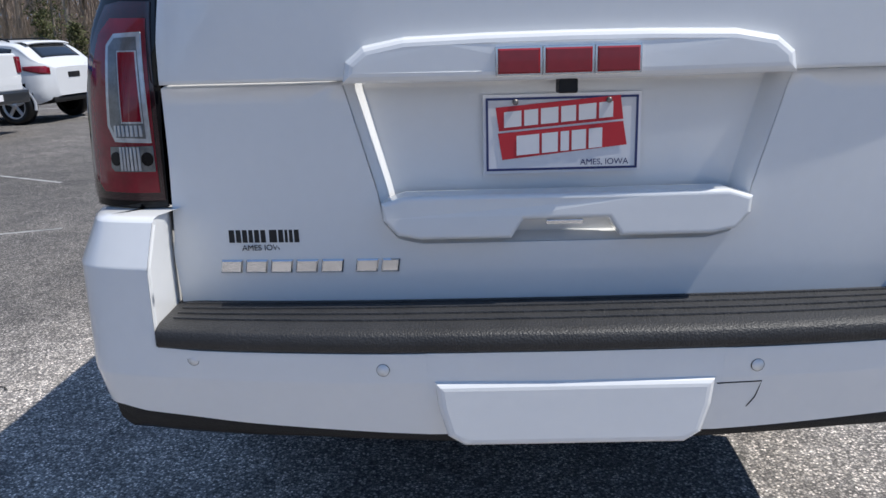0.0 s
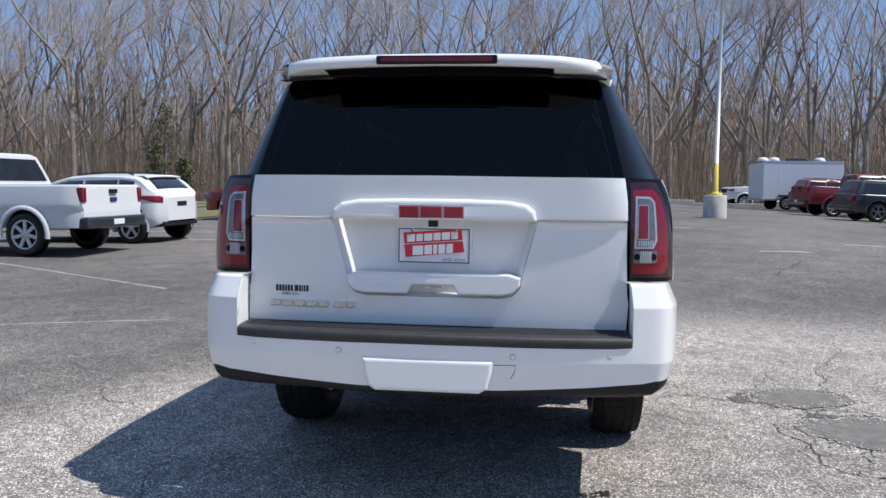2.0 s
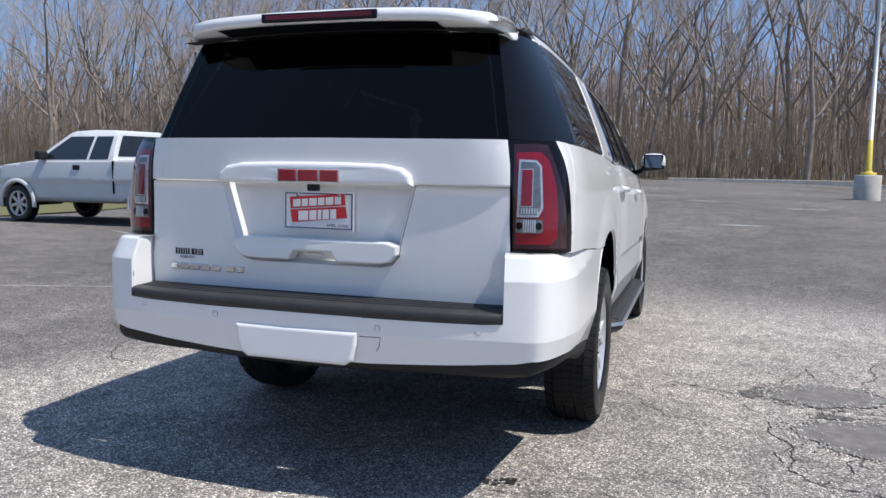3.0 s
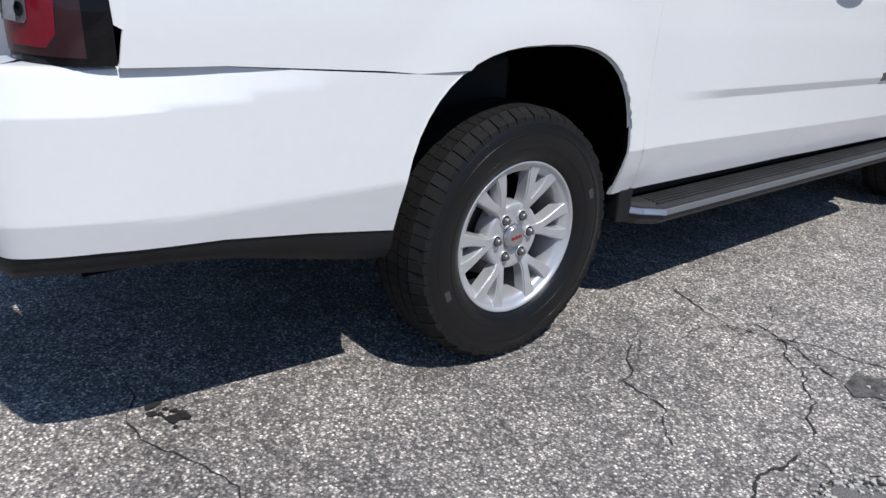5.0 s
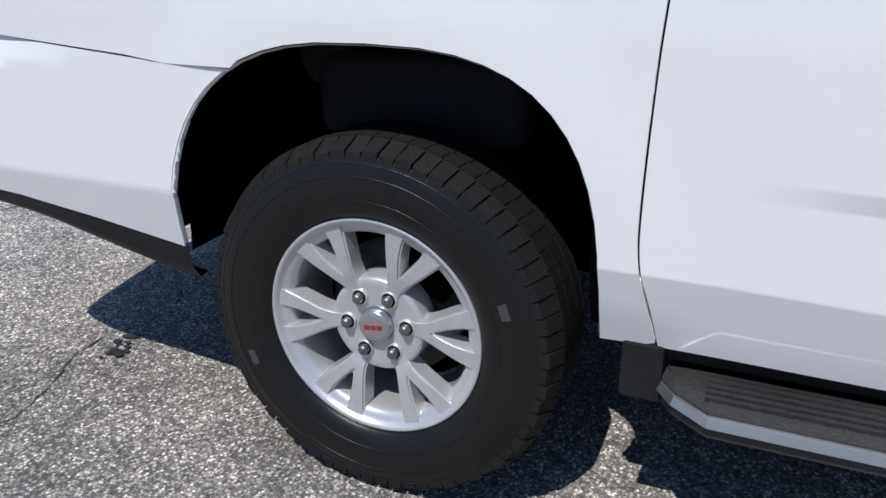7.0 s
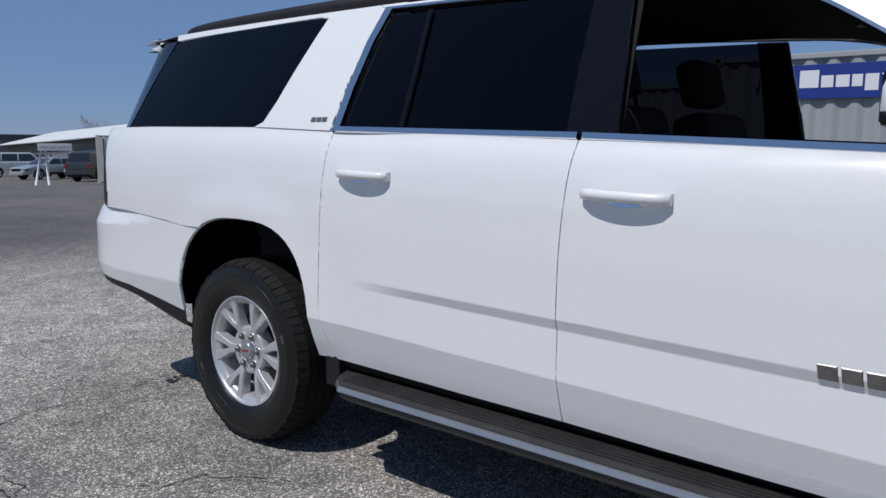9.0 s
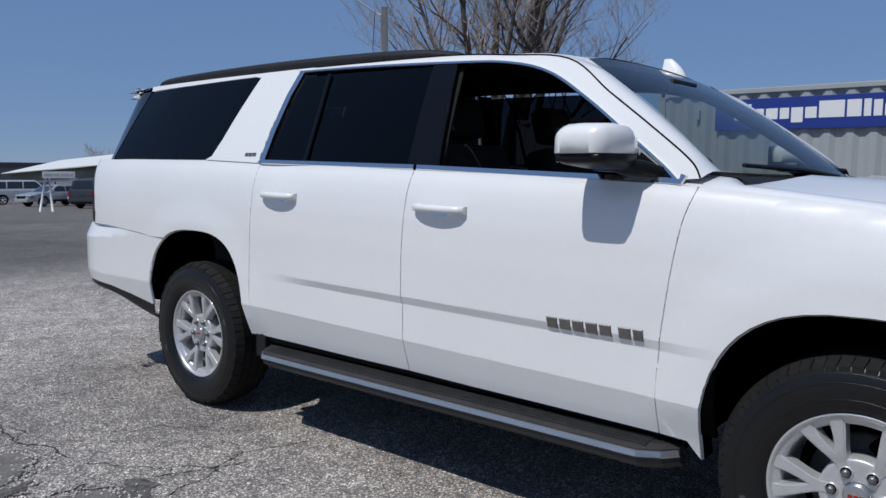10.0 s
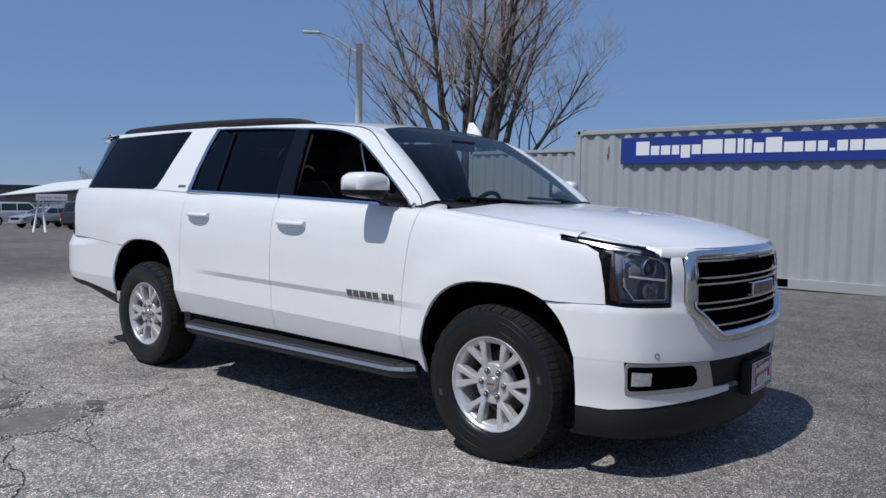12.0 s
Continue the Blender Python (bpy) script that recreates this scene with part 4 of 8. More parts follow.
ty = lambda u: tail(u, 1.2).y
tl = lambda u: tail(u, 0.83).y
td = lambda u: tail(u, 0.89).y
tp = lambda u: tail(u, 0.93).y
bar = densify([(0.415, 1.186), (0.408, 1.225), (0.375, 1.252), (0.30, 1.266), (0.15, 1.270), (0, 1.271)], 0.06, closed=False)
bar = bar + [(-u, v) for u, v in bar[::-1][1:]] + [(-0.2, 1.184), (0, 1.184), (0.2, 1.184)]
crown("handle_bar", bar, ty, 0.030, 0.018, WHITE, tailgate, "white raised bar over the plate")
pull = [(0.355, 0.958), (0.352, 0.925), (0.325, 0.895), (0.28, 0.886), (0.105, 0.886), (0.082, 0.922), (-0.082, 0.922), (-0.105, 0.886), (-0.28, 0.886), (-0.325, 0.895), (-0.352, 0.925), (-0.355, 0.958), (-0.31, 0.972), (-0.15, 0.972), (0, 0.972), (0.15, 0.972), (0.31, 0.972)]
crown("tailgate_pull", pull, tp, 0.036, 0.009, WHITE, tailgate, "white grab handle with notch")
part("pull_slot", box((-0.036, tp(0) - 0.012, 0.908), (0.036, tp(0) - 0.004, 0.917), 0.002), CHROME, tailgate)
part("camera_pod", box((-0.018, ty(0) - 0.013, 1.158), (0.018, ty(0) + 0.03, 1.186), 0.004), PLASTIC, tailgate, "small black camera pod")


def blocks(name, x0, x1, z0, z1, widths, y, mat, parent, depth=0.008, slant=0.0, gap=0.14, frame_mat=None, along="x", xs=None):
    """A row of plain bars in place of raised letters."""
    total = sum(widths) + gap * (len(widths) - 1)
    pos, unit = 0.0, (x1 - x0) / total
    for w in widths:
        a, b = x0 + pos * unit, x0 + (pos + w) * unit
        pos += w + gap
        if w < 0.3:
            continue
        bm = bmesh.new()
        if along == "x":
            q = [(a, z0), (b, z0), (b + slant, z1), (a + slant, z1)]
            f0, f1 = [bm.verts.new((u, y(u) - depth, v)) for u, v in q], [bm.verts.new((u, y(u) + 0.004, v)) for u, v in q]
        else:
            q = [(a, z0), (b, z0), (b + slant, z1), (a + slant, z1)]
            f0, f1 = [bm.verts.new((xs(u, v) + depth, u, v)) for u, v in q], [bm.verts.new((xs(u, v) - 0.004, u, v)) for u, v in q]
        bm.faces.new(f0)
        for i in range(4):
            bm.faces.new((f0[i], f0[(i + 1) % 4], f1[(i + 1) % 4], f1[i]))
        bmesh.ops.recalc_face_normals(bm, faces=bm.faces[:])
        bmesh.ops.bevel(bm, geom=[e for e in bm.edges if all(v in f0 for v in e.verts)], offset=min(0.003, depth * 0.6), segments=1, affect="EDGES")
        ob = part(name, bm, mat, parent)
        if frame_mat is not None and along == "x":
            part(name + "_rim", box((a - 0.004, y(a) - depth * 0.6, z0 - 0.004), (b + 0.004, y(a) + 0.003, z1 + 0.004), 0.001), frame_mat, parent)


blocks("badge", -0.130, 0.124, 1.196, 1.240, [1.0, 1.1, 1.0], lambda u: ty(u) - 0.030, BADGER, tailgate, 0.011, gap=0.12, frame_mat=CHROME)
blocks("badge_letter", -0.692, -0.328, 0.815, 0.842, [1, 1, 1, 1, 1, 0.25, 1, 0.8], tl, CHROME, tailgate, 0.006, slant=0.004, gap=0.16)
blocks("decal_bar", -0.668, -0.525, 0.878, 0.904, [0.8, 0.7, 0.7, 0.6, 0.7, 0.7, 0.1, 1.1, 0.7, 0.4, 0.5, 0.7], lambda u: td(u), INK, tailgate, 0.0012, gap=0.22)
lettering("decal_text", "AMES IOWA", 0.0165, pose(-0.597, tail(-0.597, 0.865).y - 0.0015, 0.862, 90, 0, 0), INK, tailgate, 0.0003, "small black dealer decal")


def plate(parent, m):
    """A dealer plate: white with a blue rim and two slanted red bands that carry plain bars."""
    p = part("plate", box((-0.1525, -0.002, -0.076), (0.1525, 0.002, 0.076), 0.0), PLATEW, parent, "white dealer plate with slanted red bands")
    p.matrix_basis = m
    rimm = bmesh.new()
    for lo, hi in (((-0.147, -0.0033, 0.066), (0.147, -0.0022, 0.0705)), ((-0.147, -0.0033, -0.0705), (0.147, -0.0022, -0.066)), ((-0.147, -0.0033, -0.066), (-0.1425, -0.0022, 0.066)), ((0.1425, -0.0033, -0.066), (0.147, -0.0022, 0.066))):
        box(lo, hi, bm=rimm)
    part("plate_rim", rimm, BLUEP, p)
    for za, zb, xa, xb in ((0.016, 0.062, -0.128, 0.112), (-0.052, 0.012, -0.124, 0.126)):
        bm = bmesh.new()
        tilt = lambda x: 0.085 * x
        q = [(xa + 0.006, za), (xb + 0.006, za), (xb, zb), (xa, zb)] if za > 0 else [(xa + 0.008, za + 0.012), (xb, za + 0.018), (xb - 0.008, zb), (xa, zb)]
        bm.faces.new([bm.verts.new((x, -0.0034, z + tilt(x) * 0.9)) for x, z in q])
        band = part("plate_band", bm, REDP, p)
        ws = [1, 0.8, 1, 0.85, 1, 0.8] if za > 0 else [1.35, 0.95, 0.5, 0.85, 0.8]
        x0, x1 = (-0.112, 0.098) if za > 0 else (-0.088, 0.078)
        z0, z1 = (0.022, 0.052) if za > 0 else (-0.034, 0.004)
        total = sum(ws) + 0.16 * (len(ws) - 1)
        pos = 0
        for w in ws:
            a, b = x0 + (x1 - x0) * pos / total, x0 + (x1 - x0) * (pos + w) / total
            pos += w + 0.16
            lb = bmesh.new()
            lb.faces.new([lb.verts.new((x, -0.0042, z + tilt(x) * 0.9)) for x, z in ((a, z0), (b, z0), (b, z1), (a, z1))])
            part("plate_bar", lb, PLATEW, p)
    lettering("plate_text", "AMES, IOWA", 0.0165, pose(0.083, -0.0036, -0.062, 90, 0, 0), BLUEP, p, 0.0002)
    for x in (-0.09, 0.09):
        bt = bmesh.new()
        lathe(bt, [(-0.007, 0.0), (-0.007, 0.0045), (-0.004, 0.006), (0.0, 0.006)], 10)
        bt.transform(pose(x, -0.002, 0.062, 0, 0, 90))
        part("plate_bolt", bt, STEEL, p)
    return p


plate(tailgate, pose(-0.002, tail(0, 1.079).y + 0.038, 1.079))
# rear glass
rows = []
for k in range(9):
    v = k / 8
    z = 1.365 + 0.425 * v
    w = 0.757 - 0.088 * v - 0.01 * v * v
    rows.append([Vector((w * (-1 + 2 * j / 14), 0.035 + 0.15 * v + 0.02 * v * v + 0.035 * (-1 + 2 * j / 14) ** 2, z)) for j in range(15)])
sheet("rear_window", rows, TINT, SUV, "dark tinted rear window", flip=False)
for sd in (1, -1):
    strip = []
    for k in range(9):
        v = k / 8
        z = 1.365 + 0.425 * v
        w = 0.757 - 0.088 * v - 0.01 * v * v
        a = Vector((w - 0.045, 0.033 + 0.15 * v + 0.02 * v * v + 0.032, z))
        b = house(0.40 + 0.15 * v, min(z, 1.79))
        c = Vector((w + 0.085 - 0.02 * v, 0.085 + 0.15 * v, z))
        pts = []
        for t in [j / 8 for j in range(9)]:
            q = a * (1 - t) ** 2 + c * 2 * t * (1 - t) + b * t * t
            pts.append(Vector((sd * q.x, q.y, q.z)))
        strip.append(pts)
    sheet("rear_pillar", strip, BLACKG, SUV, "gloss black wrap-around rear pillar", flip=sd < 0)
# spoiler
sp = []
for j in range(25):
    u = -1 + 2 * j / 24
    a = abs(u)
    lift = 0.016 * math.exp(-((a - 0.955) / 0.04) ** 2)
    drop = 0.026 * a ** 2.5 + 0.012 * fade(0.95, 1.0, a)
    x = 0.706 * u
    yb = 0.03 + 0.03 * a ** 2 + 0.25 * a ** 12
    sp.append([Vector((x, 0.36, lerp_table(ROOFZ, 0.36) - 0.012 - drop * 0.7)), Vector((x, 0.20, 1.856 - drop * 0.8 + lift * 0.6)), Vector((x, yb + 0.02, 1.857 - drop + lift)), Vector((x, yb, 1.850 - drop + lift)), Vector((x, yb - 0.006, 1.816 - drop)), Vector((x, yb + 0.008, 1.807 - drop)), Vector((x, 0.21, 1.793 - drop * 0.5)), Vector((x, 0.36, 1.782 - drop))])
for j in (0, -1):
    mid = sum(sp[j], Vector()) / 8
    cap = [mid.lerp(p, 0.75) + Vector((0.012 * (-1 if j == 0 else 1), 0.01, 0)) for p in sp[j]]
    end = [mid + Vector((0.014 * (-1 if j == 0 else 1), 0.02, 0)) for p in sp[j]]
    if j == 0:
        sp = [end, cap] + sp
    else:
        sp = sp + [cap, end]
spoiler = sheet("spoiler", sp, WHITE, SUV, "white roof spoiler", flip=True)
part("brake_light", box((-0.245, 0.020, 1.811), (0.245, 0.06, 1.846), 0.006), BLACKG, spoiler, "dark red high brake light")
part("brake_lens", box((-0.225, 0.0165, 1.820), (0.225, 0.03, 1.838), 0.003), REDD, spoiler)
# black sheet added below the white spoiler to darken its reflection in the glass
sheet("spoiler_underside", [[Vector((p.x, p.y + dy, p.z - 0.003)) for p, dy in ((r[5], 0.004), (r[6], 0.0))] for r in sp[6:-6]], MIRB, spoiler, "black sheet added below the spoiler to darken the glass", flip=True)
# rear bumper
SB = bump_s(0, 0.80)
S_ARCH = bump_s(1, 0.868)
wing_top = [(SB - 0.012, 0.942), (SB + 0.02, 0.942), (SB + 0.08, 0.942), (bump_s(1, 0.10), 0.944), (bump_s(1, 0.25), 0.9485), (bump_s(1, 0.40), 0.9450), (bump_s(1, 0.6), 0.9305), (bump_s(1, 0.88), 0.9085), (bump_s(1, 1.075), 0.9045)]
arch_edge = [(bump_s(1, y) + 0.006, z) for y, z in ARCH_R[::-1] if y < 1.3 and 0.492 < z < 0.900] + [(S_ARCH + 0.002, 0.488)]
low_edge = [(bump_s(1, 0.62), 0.528), (bump_s(1, 0.385), 0.558), (bump_s(1, 0.12), 0.573), (bump_s(0, 0.89), 0.572), (bump_s(0, 0.84), 0.562), (bump_s(0, 0.62), 0.545), (bump_s(0, 0.35), 0.530), (bump_s(0, 0.27), 0.526)]
half = wing_top + arch_edge + low_edge
centre_top = [(0.27, 0.704), (SB - 0.09, 0.704), (SB - 0.012, 0.708), (SB - 0.012, 0.80)]
for sd in (1, -1):
    panel("rear_bumper", half + centre_top, rump, WHITE, SUV, side=sd, gap=0.001, step=0.02, label="white rear bumper", creases=((BUMP_CREASE, 0), (0.86, 0)))
bumper = bpy.data.objects["rear_bumper"]
panel("bumper_centre", [(-0.272, 0.527), (-0.272, 0.704), (0.272, 0.704), (0.272, 0.527)], rump, WHITE, SUV, gap=0)
by = lambda u: rump(u, 0.60).y
hitch = densify([(-0.258, 0.648), (0.258, 0.648), (0.252, 0.595), (0.236, 0.538), (0.205, 0.518), (-0.205, 0.518), (-0.236, 0.538), (-0.252, 0.595)], 0.05)
crown("hitch_cover", hitch, lambda u: by(0) + 0.003, 0.022, 0.016, WHITE, SUV, "white hitch cover")
ribbon("tow_flap", [rump(0.262, 0.632) + Vector((0, -0.0008, 0)), rump(0.345, 0.634) + Vector((0, -0.0008, 0)), rump(0.338, 0.60) + Vector((0, -0.0008, 0)), rump(0.325, 0.578) + Vector((0, -0.0008, 0))], 0.0025, 0.0006, lambda p: (0, -1, 0), PLASTIC, SUV)
for x, z in ((-0.715, 0.685), (-0.352, 0.672), (0.333, 0.668), (0.702, 0.677)):
    sn = bmesh.new()
    lathe(sn, [(0.001, 0.0115), (0.001, 0.0122), (-0.004, 0.0124)], 20)
    sn.transform(pose(x, rump(x * 1.02, z).y - 0.001, z, 0, 0, -90 + 14 * x))
    part("sensor_ring", sn, PLASTIC, SUV)
    sn = bmesh.new()
    lathe(sn, [(0.0015, 0.0), (0.001, 0.0115), (-0.003, 0.0118)], 20)
    sn.transform(pose(x, rump(x * 1.02, z).y - 0.001, z, 0, 0, -90 + 14 * x))
    part("parking_sensor", sn, WHITE, SUV)
# step pad: a curved black tread between the wings
rows = []
for j in range(33):
    x = -0.785 + 1.57 * j / 32
    yr = rump(bump_s(0, min(abs(x), 0.8)) * (1 if x > 0 else -1), 0.70).y
    front = 0.065 + 0.02 * abs(x) ** 2
    rows.append([Vector((x, front, 0.757)), Vector((x, front - 0.02, 0.754)), Vector((x, yr + 0.02, 0.748)), Vector((x, yr + 0.002, 0.744)), Vector((x, yr - 0.006, 0.738)), Vector((x, yr - 0.006, 0.712)), Vector((x, yr + 0.004, 0.702)), Vector((x, yr + 0.05, 0.70))])
pad = sheet("step_pad", rows, STEP, SUV, "scuffed black bumper step pad", flip=True)
for k in range(4):
    line = []
    for j in range(33):
        x = -0.765 + 1.53 * j / 32
        yr = rump(bump_s(0, min(abs(x), 0.8)) * (1 if x > 0 else -1), 0.70).y
        front = 0.05 + 0.02 * abs(x) ** 2
        t = 0.2 + 0.2 * k
        line.append(Vector((x, front + (yr + 0.02 - front) * t, 0.7545 - 0.006 * t)))
    ribbon("pad_rib", line, 0.006, 0.003, lambda p: (0, 0, 1), STEP, pad)
for sd in (1, -1):
    wall = []
    for zz in [0.70 + 0.2405 * j / 8 for j in range(9)] + [0.9475, 0.951]:
        o = rump(SB - 0.012, min(max(zz, 0.708), 0.9425))
        o.y += 0.006 * (zz > 0.945) + 0.014 * (zz > 0.95)
        wall.append([Vector((sd * o.x, o.y, zz)), Vector((sd * (o.x - 0.002), o.y + 0.06, zz)), Vector((sd * 0.790, 0.075, zz))])
    sheet("bumper_wing", wall, WHITE, SUV, flip=sd < 0)
    top = []
    for s in [SB - 0.0122 + (bump_s(1, 0.30) - SB) * j / 16 for j in range(17)]:
        o = rump(s, 0.9425)
        p, n = BUMP(s)
        n = n if (n.x > 0 or n.y < 0) else -n
        top.append([Vector((sd * (o.x - n.x * k), o.y - n.y * k, 0.9425 + z)) for k, z in ((0.0, -0.002), (0.006, 0.005), (0.02, 0.0085), (0.13, 0.0085))])
    sheet("bumper_ledge", top, WHITE, SUV, flip=sd < 0)
    # black lower valance
    rows = []
    for s in [bump_s(1, 0.872) * (1 - j / 30) for j in range(31)]:
        zt = lerp_table([(0, 0.528), (0.62, 0.545), (0.84, 0.562), (1.0, 0.574), (1.2, 0.570), (1.42, 0.552), (1.62, 0.524), (1.86, 0.488)], s)
        a = rump(s, zt)
        h = 0.052 + 0.038 * fade(1.25, 1.85, s) if s > 0.9 else 0.062 - 0.02 * fade(0.9, 0.5, s)
        drop = fade(0.95, 0.75, s) * 0.02
        b = rump(s, zt - 0.01)
        c = Vector((b.x * 0.99, b.y + 0.008 * (s < 0.9), zt - h * 0.6))
        d = Vector((c.x * 0.975, c.y + 0.03 * (s < 0.9), zt - h))
        e = Vector((d.x * 0.97, d.y + 0.05 * (s < 0.9), zt - h + 0.006))
        rows.append([Vector((sd * p.x, p.y, p.z)) for p in (a + Vector((-0.004, 0.004, 0.006)), b + Vector((-0.003, 0.003, 0)), c, d, e)])
    sheet("rear_valance", rows, PLASTIC, SUV, flip=sd > 0, label="black lower valance")
    # tail lamp
    si = rear_s(0, 0.785)
    edge_out = [(0.13, 1.363), (0.148, 1.30), (0.166, 1.22), (0.180, 1.12), (0.187, 1.03), (0.19, 0.952)]
    lo = [(si + 0.003, 0.952), (si, 1.1), (si - 0.012, 1.25), (si - 0.018, 1.362)] + [(rear_s(1, y), z) for y, z in edge_out]
    lamp = panel("tail_lamp", lo, tail, BLACKG, SUV, side=sd, gap=0.001, step=0.02, label="red and clear wrap-around tail lamp")
    panel("quarter_corner", [(rear_s(1, y), z) for y, z in edge_out[:-1]] + [(rear_s(1, y), z) for y, z in ((0.204, 1.02), (0.239, 1.2), (0.287, 1.3625))], tail, WHITE, SUV, side=sd, gap=0.0005, edge=0.004, step=0.02)
    L = rear_s(0, 0.788)
    panel("smoked_lens", [(L + 0.002, 0.968), (L - 0.004, 1.345), (L + 0.08, 1.35), (L + 0.135, 1.345), (L + 0.160, 1.28), (L + 0.185, 1.2), (L + 0.210, 1.1), (L + 0.214, 0.968)], tail, SMOKED, lamp, side=sd, gap=0, edge=0.004, step=0.02, lift=0.0025, label="smoked outer lens")
    panel("red_lens", [(L + 0.010, 0.984), (L + 0.006, 1.315), (L + 0.10, 1.318), (L + 0.132, 1.29), (L + 0.158, 1.20), (L + 0.166, 1.10), (L + 0.163, 1.01), (L + 0.140, 0.984)], tail, REDL, lamp, side=sd, gap=0, edge=0.006, step=0.02, lift=0.0045, label="glossy red lens")
    clear = [(L + 0.014, 1.082), (L + 0.016, 1.290), (L + 0.080, 1.288), (L + 0.100, 1.268), (L + 0.106, 1.115), (L + 0.090, 1.084)]
    panel("chrome_rim", clear, tail, RIML, lamp, side=sd, gap=0, edge=0.005, step=0.02, lift=0.008, label="bright silver lens rim")
    panel("clear_lens", inset2d(clear, 0.0085), tail, CLEARL, lamp, side=sd, gap=0, edge=0.003, step=0.02, lift=0.0095, label="clear ribbed lens")
    panel("inner_frame", [(L + 0.0235, 1.120), (L + 0.025, 1.256), (L + 0.068, 1.256), (L + 0.068, 1.120)], tail, RIML, lamp, side=sd, gap=0, edge=0.003, step=0.02, lift=0.011)
    panel("inner_red", [(L + 0.0265, 1.123), (L + 0.028, 1.253), (L + 0.065, 1.253), (L + 0.065, 1.123)], tail, REDL, lamp, side=sd, gap=0, edge=0.003, step=0.02, lift=0.0125)
    for k in range(7):
        panel("lens_rib", [(L + 0.028 + 0.009 * k, 1.095), (L + 0.028 + 0.009 * k, 1.116), (L + 0.033 + 0.009 * k, 1.116), (L + 0.033 + 0.009 * k, 1.095)], tail, RIML, lamp, side=sd, gap=0, edge=0.002, step=0.02, lift=0.0115)
    panel("reverse_lens", [(L + 0.012, 1.026), (L + 0.012, 1.076), (L + 0.104, 1.074), (L + 0.106, 1.034), (L + 0.098, 1.026)], tail, CLEARL, lamp, side=sd, gap=0, edge=0.003, step=0.02, lift=0.008, label="clear ribbed reversing lens")
    for k in range(6):
        u = L + 0.038 + 0.0075 * k
        panel("reverse_rib", [(u, 1.028), (u, 1.074), (u + 0.0042, 1.074), (u + 0.0042, 1.028)], tail, RIML, lamp, side=sd, gap=0, edge=0.002, step=0.02, lift=0.0105)
    for u in (0.024, 0.091):
        rv = [(L + u + 0.0115 * math.cos(math.pi * k / 6), 1.051 + 0.0135 * math.sin(math.pi * k / 6)) for k in range(12)]
        panel("reverse_bulb", rv, tail, BLACKG, lamp, side=sd, gap=0, edge=0.002, step=0.02, lift=0.0105, label="dark round bulb socket")

ax = bmesh.new()
tube(ax, [(-0.75, 1.348, 0.375), (0.75, 1.348, 0.375)], 0.05, 0.05, 12)
tube(ax, [(-0.75, 4.71, 0.375), (0.75, 4.71, 0.375)], 0.045, 0.045, 12)
part("axle", ax, DARK, SUV)

